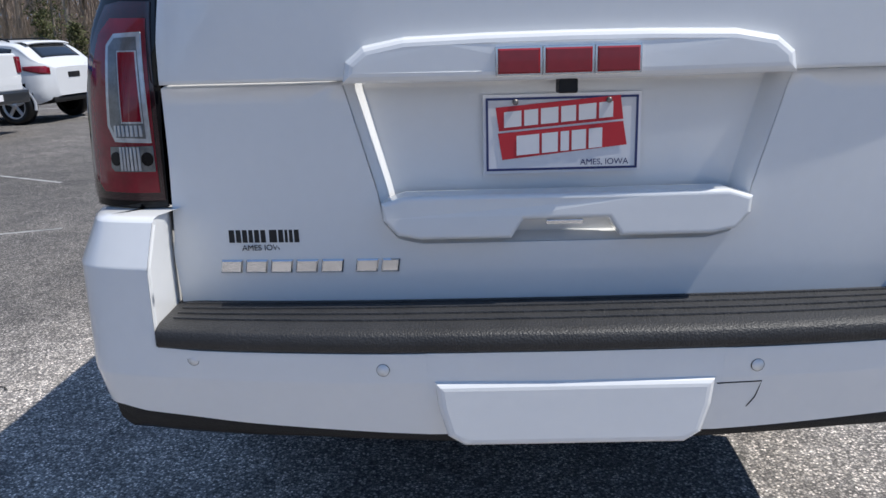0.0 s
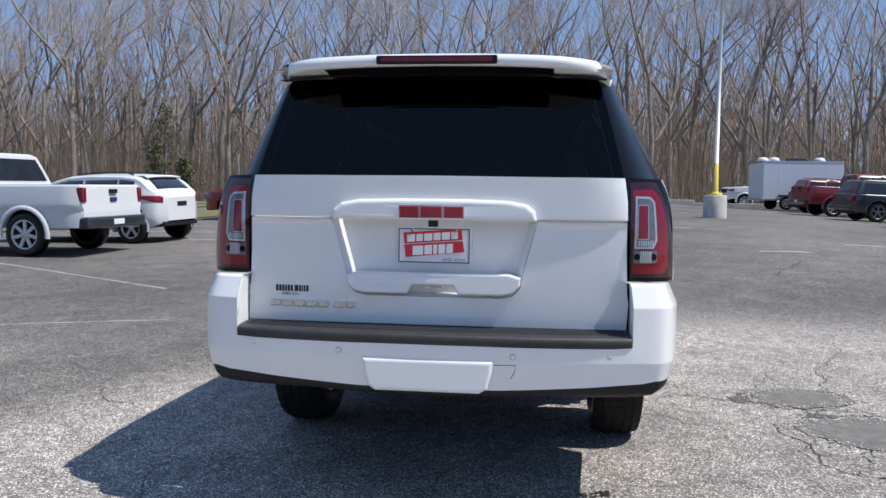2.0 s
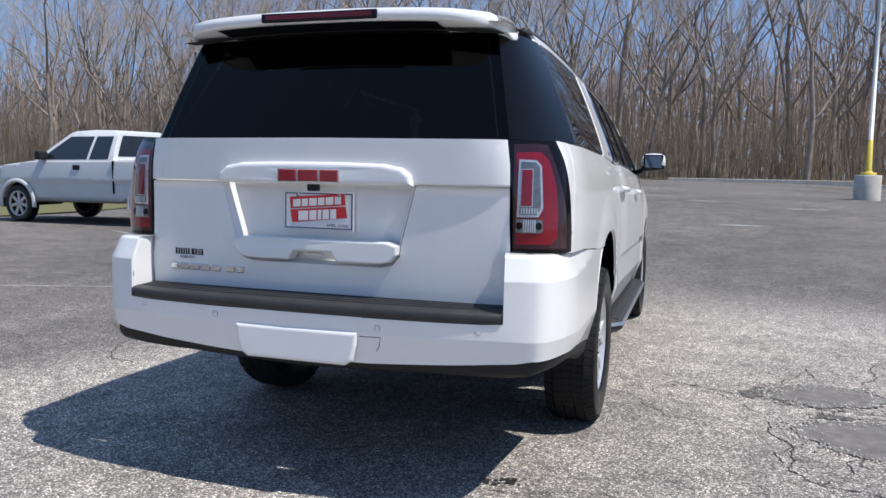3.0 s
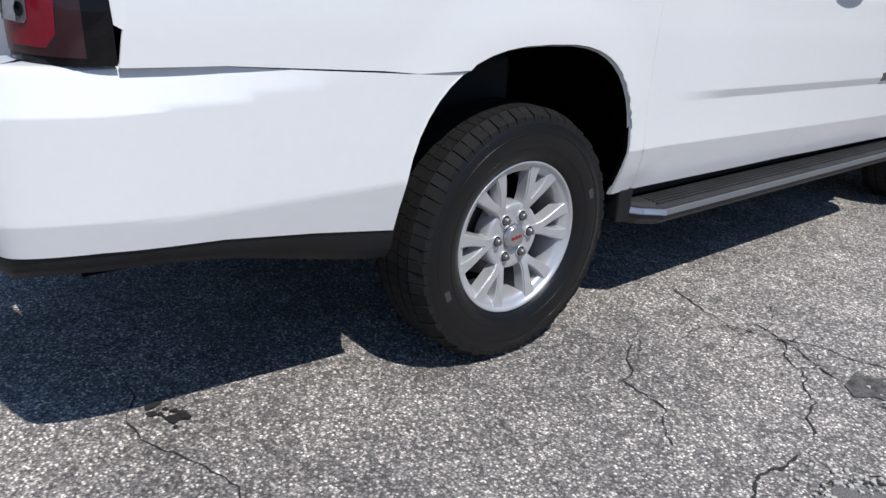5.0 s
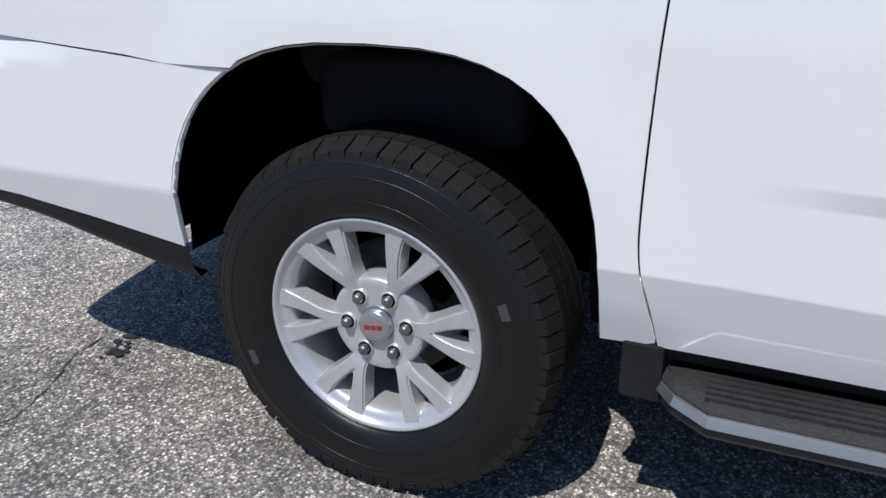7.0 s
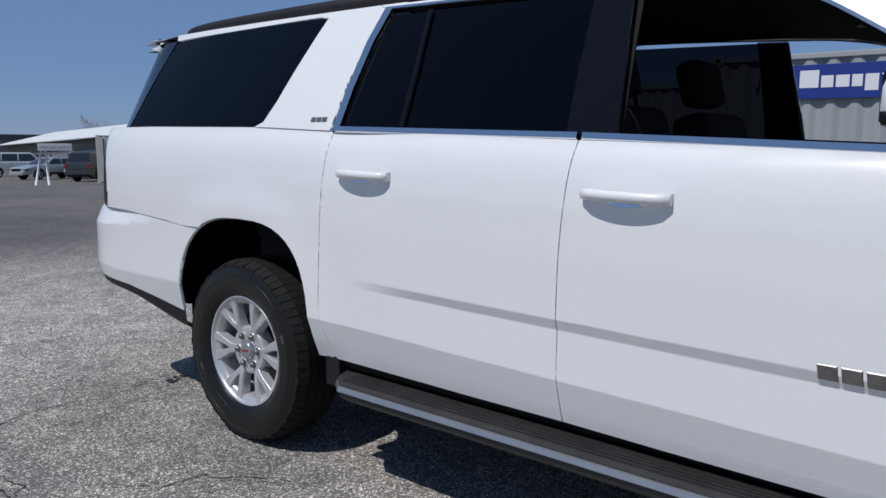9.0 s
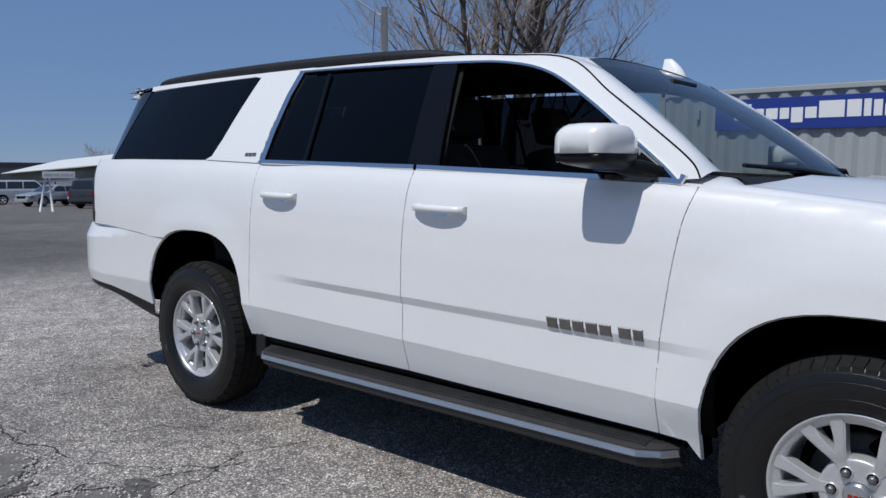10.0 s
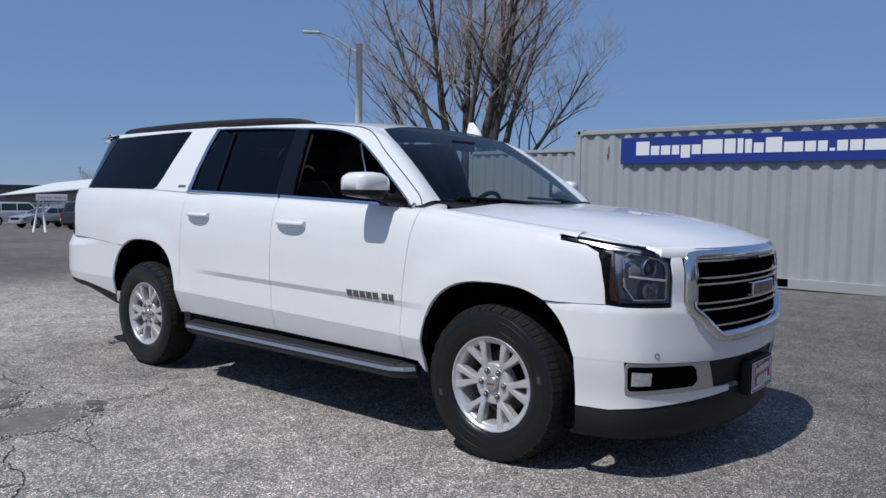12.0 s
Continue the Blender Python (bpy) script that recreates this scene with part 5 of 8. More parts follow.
# ---- front end ----
S_FOG0, S_FOG1 = front_s(0, 0.50), front_s(0, 0.895)
S_AR = front_s(1, 5.195)
S_HL0, S_HL1 = front_s(0, 0.735), front_s(1, 5.335)
for sd in (1, -1):
    up = [(0, 0.560), (0, 0.645), (0.30, 0.645), (0.455, 0.660), (0.50, 0.70), (0.665, 0.80), (0.685, 0.86), (0.69, 1.10), (S_HL0 - 0.012, 1.085), (S_HL0 - 0.006, 0.835), (S_HL1 - 0.08, 0.838), (S_HL1, 0.845), (front_s(1, 5.2), 0.842), (front_s(1, 5.10), 0.840), (front_s(1, 5.035), 0.840)]
    fa = [(front_s(1, min(y, 5.195)), z) for y, z in ARCH_F if y > 4.9]
    up += [p for p in fa if 0.60 < p[1] < 0.830] + [(front_s(1, 5.19), 0.585), (S_FOG1 + 0.025, 0.585), (S_FOG0, 0.565)]
    panel("front_bumper", up, nose, WHITE, SUV, side=sd, gap=0.001, label="white front bumper")
    outer = [(S_FOG1 + 0.025, 0.585), (front_s(1, 5.19), 0.585), (S_AR, 0.45), (S_AR, 0.355), (front_s(1, 5.35), 0.352), (S_FOG1, 0.362), (0.62, 0.375), (0.30, 0.39), (0.30, 0.415), (S_FOG0 + 0.02, 0.425), (S_FOG1 + 0.01, 0.425)]
    panel("bumper_corner", outer, nose, WHITE, SUV, side=sd, gap=0)
    bez = [(S_FOG0 - 0.06, 0.425), (S_FOG0 + 0.01, 0.565), (S_FOG1 + 0.008, 0.580), (S_FOG1 + 0.022, 0.565), (S_FOG1 + 0.018, 0.440), (S_FOG1, 0.427)]
    fog = panel("fog_bezel", bez, nose, SATIN, SUV, side=sd, gap=0.001, lift=0.004, label="satin silver fog lamp bezel")
    pk = [(S_FOG0 + 0.10, 0.452), (S_FOG0 + 0.075, 0.478), (S_FOG0 + 0.095, 0.535), (S_FOG0 + 0.125, 0.557), (S_FOG1 - 0.002, 0.566), (S_FOG1 + 0.008, 0.555), (S_FOG1 + 0.004, 0.460), (S_FOG1 - 0.008, 0.449)]
    # flat near-black panel on the bezel paints the shade of its recess
    panel("fog_pocket", pk, nose, DARK, fog, side=sd, gap=0, lift=0.0065, edge=0.002)
    panel("fog_lamp", [(S_FOG1 - 0.11, 0.475), (S_FOG1 - 0.11, 0.535), (S_FOG1 - 0.012, 0.54), (S_FOG1 - 0.012, 0.475)], nose, LAMPR, fog, side=sd, gap=0, lift=0.009, edge=0.003, label="clear fog lamp")
    rows = []
    for s in [S_AR * (1 - j / 24) for j in range(25)]:
        zt = lerp_table([(0, 0.40), (0.3, 0.392), (0.62, 0.377), (0.95, 0.362), (1.4, 0.355)], s)
        a, b = nose(s, zt), nose(s, zt - 0.03)
        rows.append([Vector((sd * p.x, p.y, p.z)) for p in (a + Vector((-0.006, -0.006, 0.004)), b, Vector((b.x * 0.99, b.y - 0.005, 0.24)), Vector((b.x * 0.965, b.y - 0.03, 0.205)), Vector((b.x * 0.9, b.y - 0.12, 0.21)))])
    sheet("front_valance", rows, PLASTIC, SUV, flip=sd < 0, label="black lower air dam")
    # headlamp
    hl = [(S_HL0, 0.838), (S_HL0 + 0.002, 1.00), (S_HL0 + 0.008, 1.062), (S_HL0 + 0.05, 1.085), (front_s(0, 0.85), 1.115), (front_s(1, 5.32), 1.135), (front_s(1, 5.2), 1.152), (front_s(1, 5.085), 1.164), (front_s(1, 5.095), 1.142), (front_s(1, 5.21), 1.122), (front_s(1, 5.28), 1.090), (front_s(1, 5.305), 1.035), (front_s(1, 5.322), 0.94), (S_HL1 - 0.004, 0.847), (S_HL1 - 0.08, 0.840)]
    lamp_rim = []
    for u, v in densify(hl, 0.04) + hl[:1]:
        p = nose(u, v)
        q = nose(min(max(u, S_HL0 + 0.013), S_HL1 - 0.014 if v < 1.1 else u), max(v, 0.857) if v < 1.0 else v - 0.012)
        lamp_rim.append([Vector((sd * p.x, p.y - 0.004, p.z)), Vector((sd * q.x, q.y - 0.004, q.z)), Vector((sd * q.x, q.y - 0.03, q.z))])
    lamp = sheet("headlamp", lamp_rim, BLACKG, SUV, "headlamp with clear lens and amber reflector", flip=sd > 0)
    A = S_HL1
    bowl = [(S_HL0 + 0.012, 0.856), (S_HL0 + 0.012, 1.045), (S_HL0 + 0.05, 1.072), (front_s(0, 0.85), 1.100), (A - 0.015, 1.112), (A - 0.032, 0.96), (A - 0.055, 0.858)]
    deep, wall = densify(bowl, 0.04), []
    cu, cv = sum(p[0] for p in bowl) / len(bowl), sum(p[1] for p in bowl) / len(bowl)
    for u, v in deep + deep[:1]:
        p, q = nose(u, v), nose(cu + (u - cu) * 0.86, cv + (v - cv) * 0.86)
        wall.append([Vector((sd * p.x, p.y, p.z)), Vector((sd * (p.x + q.x) / 2, (p.y + q.y) / 2 - 0.02, (p.z + q.z) / 2)), Vector((sd * q.x, q.y - 0.06, q.z))])
    sheet("lamp_wall", wall, HOUSM, lamp, "grey inner lamp housing", flip=sd > 0)
    panel("lamp_back", [(cu + (u - cu) * 0.87, cv + (v - cv) * 0.87) for u, v in deep], lambda u, v: nose(u, v) + Vector((0, -0.058, 0)), HOUSM, lamp, side=sd, gap=0, edge=0.002)
    panel("amber_reflector", [(A - 0.062, 0.866), (A - 0.016, 0.866), (A - 0.003, 0.95), (A + 0.010, 1.04), (A + 0.022, 1.085), (A - 0.006, 1.088), (A - 0.024, 1.04), (A - 0.044, 0.95)], nose, AMBER, lamp, side=sd, gap=0, edge=0.003, lift=-0.004, label="amber side reflector")
    at = lambda u, v, back: Vector((sd * nose(u, v).x, nose(u, v).y - back, v))
    line = [at(u, v, 0.012) for u, v in densify([(A - 0.085, 0.93), (A - 0.078, 1.06), (A - 0.11, 1.085), (S_HL0 + 0.06, 1.058), (S_HL0 + 0.026, 1.036), (S_HL0 + 0.026, 0.872), (A - 0.13, 0.872), (A - 0.085, 0.93)], 0.04, closed=False)]
    ribbon("bezel_frame", line, 0.012, 0.012, lambda p: (sd * 0.5, 0.85, 0), CHROME, lamp, label="bright lamp frame")
    line = [at(u, 0.962 + 0.02 * k / 6, 0.016) for k, u in enumerate([S_HL0 + 0.026 + (A - 0.10 - S_HL0 - 0.026) * k / 6 for k in range(7)])]
    ribbon("bezel_bar", line, 0.014, 0.02, lambda p: (sd * 0.5, 0.85, 0), LAMPR, lamp, label="bright divider between the lamps")
    for nm, u, v, rad in (("high", S_HL0 + 0.088, 1.015, 0.041), ("low", S_HL0 + 0.080, 0.912, 0.040)):
        c = at(u, v, 0.03)
        turn = Matrix.Translation(c) @ Matrix.Rotation(radians(90 - 14 * sd), 4, "Z")
        ring = bmesh.new()
        lathe(ring, [(-0.03, rad * 0.2), (-0.028, rad * 0.7), (-0.008, rad * 0.98), (0.004, rad * 1.05), (0.006, rad * 1.15), (-0.012, rad * 1.22)], 28)
        ring.transform(turn)
        part("reflector_bowl", ring, LAMPR, lamp, "bright reflector bowl", smooth=True)
        if nm == "high":
            pr = bmesh.new()
            bmesh.ops.create_uvsphere(pr, u_segments=20, v_segments=12, radius=rad * 0.72, matrix=Matrix.Diagonal((0.55, 1, 1, 1)))
            pr.transform(turn)
            part("projector_lens", pr, CLEARL, lamp, smooth=True)
        else:
            pr = bmesh.new()
            tube(pr, [(-0.02, 0, 0), (0.004, 0, 0)], 0.009, 0.006, 10)
            pr.transform(turn)
            part("bulb", pr, CHROME, lamp, smooth=True)
    for k in range(3):
        side_bar = [at(A - 0.155, 0.99 + 0.022 * k, 0.02), at(A - 0.105, 0.995 + 0.022 * k, 0.012)]
        ribbon("lamp_rib", side_bar, 0.006, 0.01, lambda p: (sd * 0.6, 0.8, 0), LAMPR, lamp)
    tipl = [(front_s(0, 0.86), 1.100), (front_s(1, 5.32), 1.124), (front_s(1, 5.2), 1.144), (front_s(1, 5.105), 1.156), (front_s(1, 5.11), 1.146), (front_s(1, 5.21), 1.128), (front_s(1, 5.32), 1.104), (front_s(0, 0.86), 1.086)]
    panel("light_guide", tipl, nose, LAMPR, lamp, side=sd, gap=0, edge=0.003, lift=-0.004)
    panel("lamp_cover", inset2d(hl, 0.004), nose, LENSG, lamp, side=sd, gap=0, step=0.03, edge=0.002, lift=0.002)
    sn = bmesh.new()
    c0 = nose(front_s(0, 0.80), 0.615)
    lathe(sn, [(0.001, 0.0105), (0.0012, 0.0118), (-0.004, 0.012)], 20)
    sn.transform(pose(sd * c0.x, c0.y + 0.001, c0.z, 0, 0, 90 - 35 * sd))
    part("sensor_ring", sn, PLASTIC, SUV)
# lower grille
panel("lower_grille", [(-S_FOG0 - 0.05, 0.42), (S_FOG0 + 0.05, 0.42), (S_FOG0 + 0.02, 0.57), (-S_FOG0 - 0.02, 0.57)], lambda u, v: nose(u, v) + Vector((0, -0.02, 0)), PLASTIC, SUV, gap=0, label="black lower grille")
# chin lip in front of the plate
part("plate_mount", box((-0.17, 5.70, 0.345), (0.17, 5.745, 0.52), 0.008), PLASTIC, SUV)
plate(SUV, pose(0, 5.752, 0.432, 0, 0, 180))
# main grille
G_OUT = [(0.60, 1.105), (0.655, 1.085), (0.672, 1.04), (0.672, 0.83), (0.655, 0.80), (0.475, 0.668), (0.44, 0.655)]
G_OUT = G_OUT + [(-u, v) for u, v in G_OUT[::-1]]
gmap = lambda u, v: nose(u, v) + Vector((0, 0.010, 0))
rows = []
inner = inset2d(G_OUT, 0.050)
dense = []
for i in range(len(G_OUT)):
    a0, a1 = Vector(G_OUT[i]), Vector(G_OUT[(i + 1) % len(G_OUT)])
    b0, b1 = Vector(inner[i]), Vector(inner[(i + 1) % len(inner)])
    m = max(1, int((a1 - a0).length / 0.05))
    for j in range(m):
        dense.append((a0.lerp(a1, j / m), b0.lerp(b1, j / m)))
dense.append(dense[0])
for a, b in dense:
    pa, pb = gmap(*a), gmap(*b)
    rows.append([pa + Vector((0, -0.02, 0)), pa + Vector((0, 0.004, 0)), pa.lerp(pb, 0.3) + Vector((0, 0.012, 0)), pa.lerp(pb, 0.8) + Vector((0, 0.008, 0)), pb, pb + Vector((0, -0.05, 0))])
grille = sheet("grille", rows, CHROME, SUV, "chrome framed grille with three slots", flip=True)
panel("grille_mesh", inner, lambda u, v: nose(u, v) + Vector((0, -0.035, 0)), DARK, grille, gap=0)
for z0, z1, w in ((0.965, 1.045, 0.605), (0.845, 0.935, 0.605), (0.735, 0.815, 0.575)):
    slot = [(w, z1), (w, z0 + 0.01), (w - (0.06 if z0 < 0.8 else 0.0), z0), (0.2, z0), (-0.2, z0), (-(w - (0.06 if z0 < 0.8 else 0.0)), z0), (-w, z0 + 0.01), (-w, z1), (-0.2, z1), (0.2, z1)]
    pts = densify(slot + [slot[0]], 0.05, closed=False)
    ribbon("slot_trim", [nose(u, v) + Vector((0, -0.004, 0)) for u, v in pts], 0.013, 0.008, lambda p: (0, 1, 0), CHROME, grille)
    for k in range(5):
        z = z0 + 0.012 + (z1 - z0 - 0.024) * k / 4
        ribbon("grille_bar", [nose(u, z) + Vector((0, -0.026, 0)) for u in [-w + 2 * w * j / 16 for j in range(17)]], 0.006, 0.01, lambda p: (0, 1, 0), DARK, grille)
blocks("front_badge", -0.15, 0.15, 0.862, 0.918, [1.0, 1.1, 1.0], lambda u: nose(u, 0.89).y + 0.012, STEEL, grille, -0.014, gap=0.10)
part("badge_rim", box((-0.16, 5.71, 0.855), (0.16, 5.742, 0.925), 0.006), CHROME, grille)

# ---- side badges ----
for sd in (1,):
    blocks("badge_letter", 3.685, 4.062, 0.742, 0.782, [1, 1, 1, 1, 1, 0.25, 1, 0.8], None, STEEL, SUV, 0.006, slant=-0.004, gap=0.16, along="y", xs=lambda u, v: side(u, v).x)
    blocks("badge_letter", 1.775, 1.865, 1.372, 1.390, [1, 1, 1], None, STEEL, SUV, 0.004, gap=0.16, along="y", xs=lambda u, v: house(u, v).x)

# ---- wheels ----
def prism(sections, bevel=0.003):
    """A beveled bar through sections of four corners: front low, front high, back high, back low."""
    b = bmesh.new()
    rings = [[b.verts.new(p) for p in q] for q in sections]
    for u, v in zip(rings, rings[1:]):
        for i in range(4):
            b.faces.new((u[i], u[(i + 1) % 4], v[(i + 1) % 4], v[i]))
    b.faces.new(rings[0]), b.faces.new(rings[-1])
    bmesh.ops.recalc_face_normals(b, faces=b.faces[:])
    front = {v for r in rings for v in r[:2]}
    long = [e for e in b.edges if all(v in front for v in e.verts) and not any(set(e.verts) <= set(r) for r in rings)]
    bmesh.ops.bevel(b, geom=long, offset=bevel, segments=2, affect="EDGES")
    return b


def build_wheel():
    hub = bmesh.new()
    lathe(hub, [(0.0985, 0.0), (0.0982, 0.026), (0.0965, 0.034), (0.093, 0.0372), (0.080, 0.038)], 36)
    wheel = part("wheel", hub, CAPM, SUV, "six-lug silver alloy wheel with a black highway tyre", smooth=True)
    ty_ = bmesh.new()
    prof = [(0.075, 0.228), (0.098, 0.2335), (0.114, 0.246), (0.1235, 0.268), (0.1285, 0.298), (0.1295, 0.318), (0.1275, 0.342), (0.1225, 0.362), (0.116, 0.373), (0.106, 0.3835), (0.085, 0.389), (0.05, 0.392), (0, 0.3925)]
    prof = [(h, 0.2375 + (r - 0.228) * 0.988) for h, r in prof]
    prof = prof + [(-h, r) for h, r in prof[-2::-1]]
    lathe(ty_, prof, 96)
    tyre = part("tyre", ty_, RUBBER, wheel, "black highway tyre with a glossy sidewall", smooth=True)
    for h, r, w in ((0.1078, 0.2515, 0.0022), (0.1262, 0.290, 0.0012), (0.1292, 0.3390, 0.0012), (0.1240, 0.3645, 0.0015)):
        rg = bmesh.new()
        lathe(rg, [(h - 0.001, r - w), (h + 0.0012, r), (h - 0.001, r + w)], 88)
        part("sidewall_ring", rg, RUBBER, tyre, smooth=True)
    tr = bmesh.new()
    n = 68
    for k in range(n):
        a = 2 * math.pi * (k + 0.5) / n
        short = k % 2
        for x0, x1, sh, skew in ((0.076, 0.1235, 0.0, 0.10), (0.030, 0.070, 0.35, 0.06), (-0.024, 0.024, 0.1, 0.0), (-0.070, -0.030, 0.6, 0.06), (-0.1235, -0.076, 0.2, 0.10)):
            outer = abs(x0 + x1) > 0.15
            w = 0.0165 if outer else 0.0172
            b = bmesh.new()
            bmesh.ops.create_cube(b, size=1)
            for v in b.verts:
                x = x0 if v.co.x < 0 else x1
                top = v.co.z > 0
                r = 0.408 - 0.10 * max(0, abs(x) - 0.045) ** 1.6 if top else 0.388
                if outer and abs(x) > 0.1:
                    r = (0.385 if not short else 0.3895) if top else 0.360
                    x = math.copysign(abs(x) - (0.0 if not top else 0.003), x)
                t = (w if v.co.y > 0 else -w) + sh * 0.02 + skew * (abs(x) - 0.05)
                v.co = Vector((x, r * math.cos(a + t / 0.4), r * math.sin(a + t / 0.4)))
            merge(tr, b)
    part("tread", tr, TREADM, tyre, "worn tread blocks")
    # raised sidewall writing as plain bars
    for a0, a1, cnt, r0, r1 in ((1.85, 2.55, 8, 0.309, 0.334), (0.72, 1.55, 12, 0.314, 0.329), (4.35, 5.05, 8, 0.309, 0.334), (5.35, 6.1, 12, 0.314, 0.329)):
        for i in range(cnt):
            a = a0 + (a1 - a0) * i / cnt
            b = a + (a1 - a0) / cnt * 0.66
            if cnt == 12 and i == 8:
                continue
            wr = bmesh.new()
            hh = lambda r: 0.1299 - 0.0015 * abs(r - 0.321) / 0.012
            wr.faces.new([wr.verts.new((hh(r), r * math.cos(t), r * math.sin(t))) for r, t in ((r0, a), (r1, a), (r1, b), (r0, b))])
            part("sidewall_bar", wr, TREADM, tyre)
    for a0 in (0.22, 3.4):
        wr = bmesh.new()
        wr.faces.new([wr.verts.new((0.1296, r * math.cos(t), r * math.sin(t))) for r, t in ((0.308, a0), (0.327, a0), (0.327, a0 + 0.11), (0.308, a0 + 0.11))])
        part("sidewall_mark", wr, MARKM, tyre, "small pale sidewall mark")
    rb = bmesh.new()
    lathe(rb, [(0.075, 0.2385), (0.100, 0.2465), (0.1055, 0.2478), (0.1084, 0.2458), (0.1088, 0.2415), (0.1045, 0.2365), (0.0995, 0.2335), (0.094, 0.2245), (0.0905, 0.2155), (0.080, 0.2095), (0.045, 0.2065), (-0.06, 0.203), (-0.10, 0.215), (-0.11, 0.240)], 84)
    rim = part("rim", rb, ALLOY, wheel, "silver painted alloy rim", smooth=True)
    # six forked spokes, one at each lug
    for w in range(6):
        A = w * math.pi / 3
        for sg in (1, -1):
            secs = []
            for d, off, xf, hw in ((0.070, 0.002, 0.0795, 0.0165), (0.100, 0.003, 0.0840, 0.0165), (0.115, 0.0065, 0.0880, 0.0165), (0.135, 0.0154, 0.0920, 0.0154), (0.160, 0.0262, 0.0945, 0.0166), (0.182, 0.0348, 0.0962, 0.0182), (0.205, 0.0422, 0.0970, 0.0208), (0.230, 0.0490, 0.0990, 0.0255)):
                c = off * sg
                secs.append([(xf, d, c - hw), (xf, d, c + hw), (xf - 0.040, d, c + hw + 0.004), (xf - 0.040, d, c - hw - 0.004)])
            b = prism(secs, 0.0042)
            b.transform(Matrix.Rotation(A, 4, "X"))
            part("spoke", b, ALLOY, rim)
    fc = bmesh.new()
    lathe(fc, [(0.076, 0.036), (0.0785, 0.0385), (0.0788, 0.050), (0.0795, 0.088), (0.0810, 0.101), (0.0790, 0.1055), (0.070, 0.1085), (0.02, 0.110)], 60)
    part("hub_face", fc, ALLOY, rim, smooth=True)
    for k in range(6):
        a = k * math.pi / 3
        y, z = 0.0699 * math.cos(a), 0.0699 * math.sin(a)
        pk = bmesh.new()
        lathe(pk, [(0.0815, 0.0150), (0.0845, 0.0160), (0.0850, 0.0178), (0.0825, 0.0196), (0.078, 0.0205)], 20)
        pk.transform(pose(0, y, z))
        part("lug_pocket", pk, ALLOY, wheel, smooth=True)
        ds = bmesh.new()
        lathe(ds, [(0.0825, 0.0), (0.0825, 0.0158)], 18)
        ds.transform(pose(0, y, z))
        part("lug_recess", ds, DARK, wheel)
        nt_ = bmesh.new()
        lathe(nt_, [(0.080, 0.0128), (0.0945, 0.0122), (0.0985, 0.0095), (0.1000, 0.005), (0.1002, 0.0)], 6)
        nt_.transform(pose(0, y, z, 15 * k))
        part("lug_nut", nt_, STEEL, wheel, "dull steel lug nut")
    for y0 in (-0.0225, -0.0075, 0.0075):
        cp = box((0.0984, y0 + 0.001, -0.0052), (0.0992, y0 + 0.0135, 0.0052), 0.0)
        cp.transform(Matrix.Rotation(0.06, 4, "X"))
        part("cap_bar", cp, BADGER, wheel, "red bar on the centre cap")
    bd = bmesh.new()
    lathe(bd, [(-0.01, 0.06), (-0.008, 0.155), (-0.03, 0.16)], 48)
    part("brake_disc", bd, DISCM, wheel, smooth=True)
    cal = box((-0.06, 0.10, -0.08), (0.02, 0.17, 0.08), 0.01)
    cal.transform(Matrix.Rotation(0.9, 4, "X"))
    part("brake_caliper", cal, DARK, wheel)
    bk = bmesh.new()
    lathe(bk, [(-0.07, 0.0), (-0.07, 0.20)], 32)
    part("backing_plate", bk, DARK, wheel)
    return wheel


GROUND_Z = -0.03
W0 = build_wheel()
W0.matrix_basis = pose(0.872, 1.348, 0.377, 4, 0, 0)
copy_thing(W0, pose(0.872, 4.71, 0.377, -2, 0, 0))
copy_thing(W0, pose(-0.872, 1.348, 0.377, 40, 0, 180))
copy_thing(W0, pose(-0.872, 4.71, 0.377, 10, 0, 180))

# ---- cabin ----
def seat(x, y, w, back):
    b = box((x - w / 2, y, 0.70), (x + w / 2, y + 0.52, 0.90), 0.05, seg=3)
    st = part("seat", b, SEATM, SUV, "dark cloth seat", smooth=True)
    bk = box((x - w / 2 + 0.02, -0.08, 0.0), (x + w / 2 - 0.02, 0.08, back), 0.06, seg=3)
    bk.transform(Matrix.Translation((0, y + 0.03, 0.82)) @ Matrix.Rotation(radians(14), 4, "X"))
    part("backrest", bk, SEATM, st, smooth=True)
    hr = box((x - 0.14, -0.06, back + 0.04), (x + 0.14, 0.05, back + 0.24), 0.045, seg=3)
    hr.transform(Matrix.Translation((0, y + 0.03, 0.82)) @ Matrix.Rotation(radians(14), 4, "X"))
    part("headrest", hr, SEATM, st, smooth=True)


for x in (-0.42, 0.42):
    seat(x, 2.95, 0.54, 0.62)
    seat(x, 1.95, 0.56, 0.58)
    seat(x, 1.05, 0.5, 0.5)
dash = box((-0.86, 3.72, 0.85), (0.86, 4.30, 1.20), 0.07, seg=3)
box((-0.62, 3.72, 1.14), (-0.14, 4.1, 1.265), 0.04, bm=dash)
part("dashboard", dash, LINER, SUV, "dark dashboard", smooth=True)
part("console", box((-0.14, 2.9, 0.66), (0.14, 3.8, 1.0), 0.04), LINER, SUV)
swm = bmesh.new()
pts = [(0.185 * math.cos(a), 0.185 * math.sin(a), 0) for a in [2 * math.pi * k / 28 for k in range(29)]]
tube(swm, pts, 0.016, 0.016, 8, caps=False)
bmesh.ops.create_cube(swm, size=0.09, matrix=Matrix.Diagonal((1.6, 1.2, 0.4, 1)))
tube(swm, [(-0.17, 0, 0), (0.17, 0, 0)], 0.016, 0.016, 6)
tube(swm, [(0, 0, 0), (0, -0.17, 0)], 0.016, 0.016, 6)
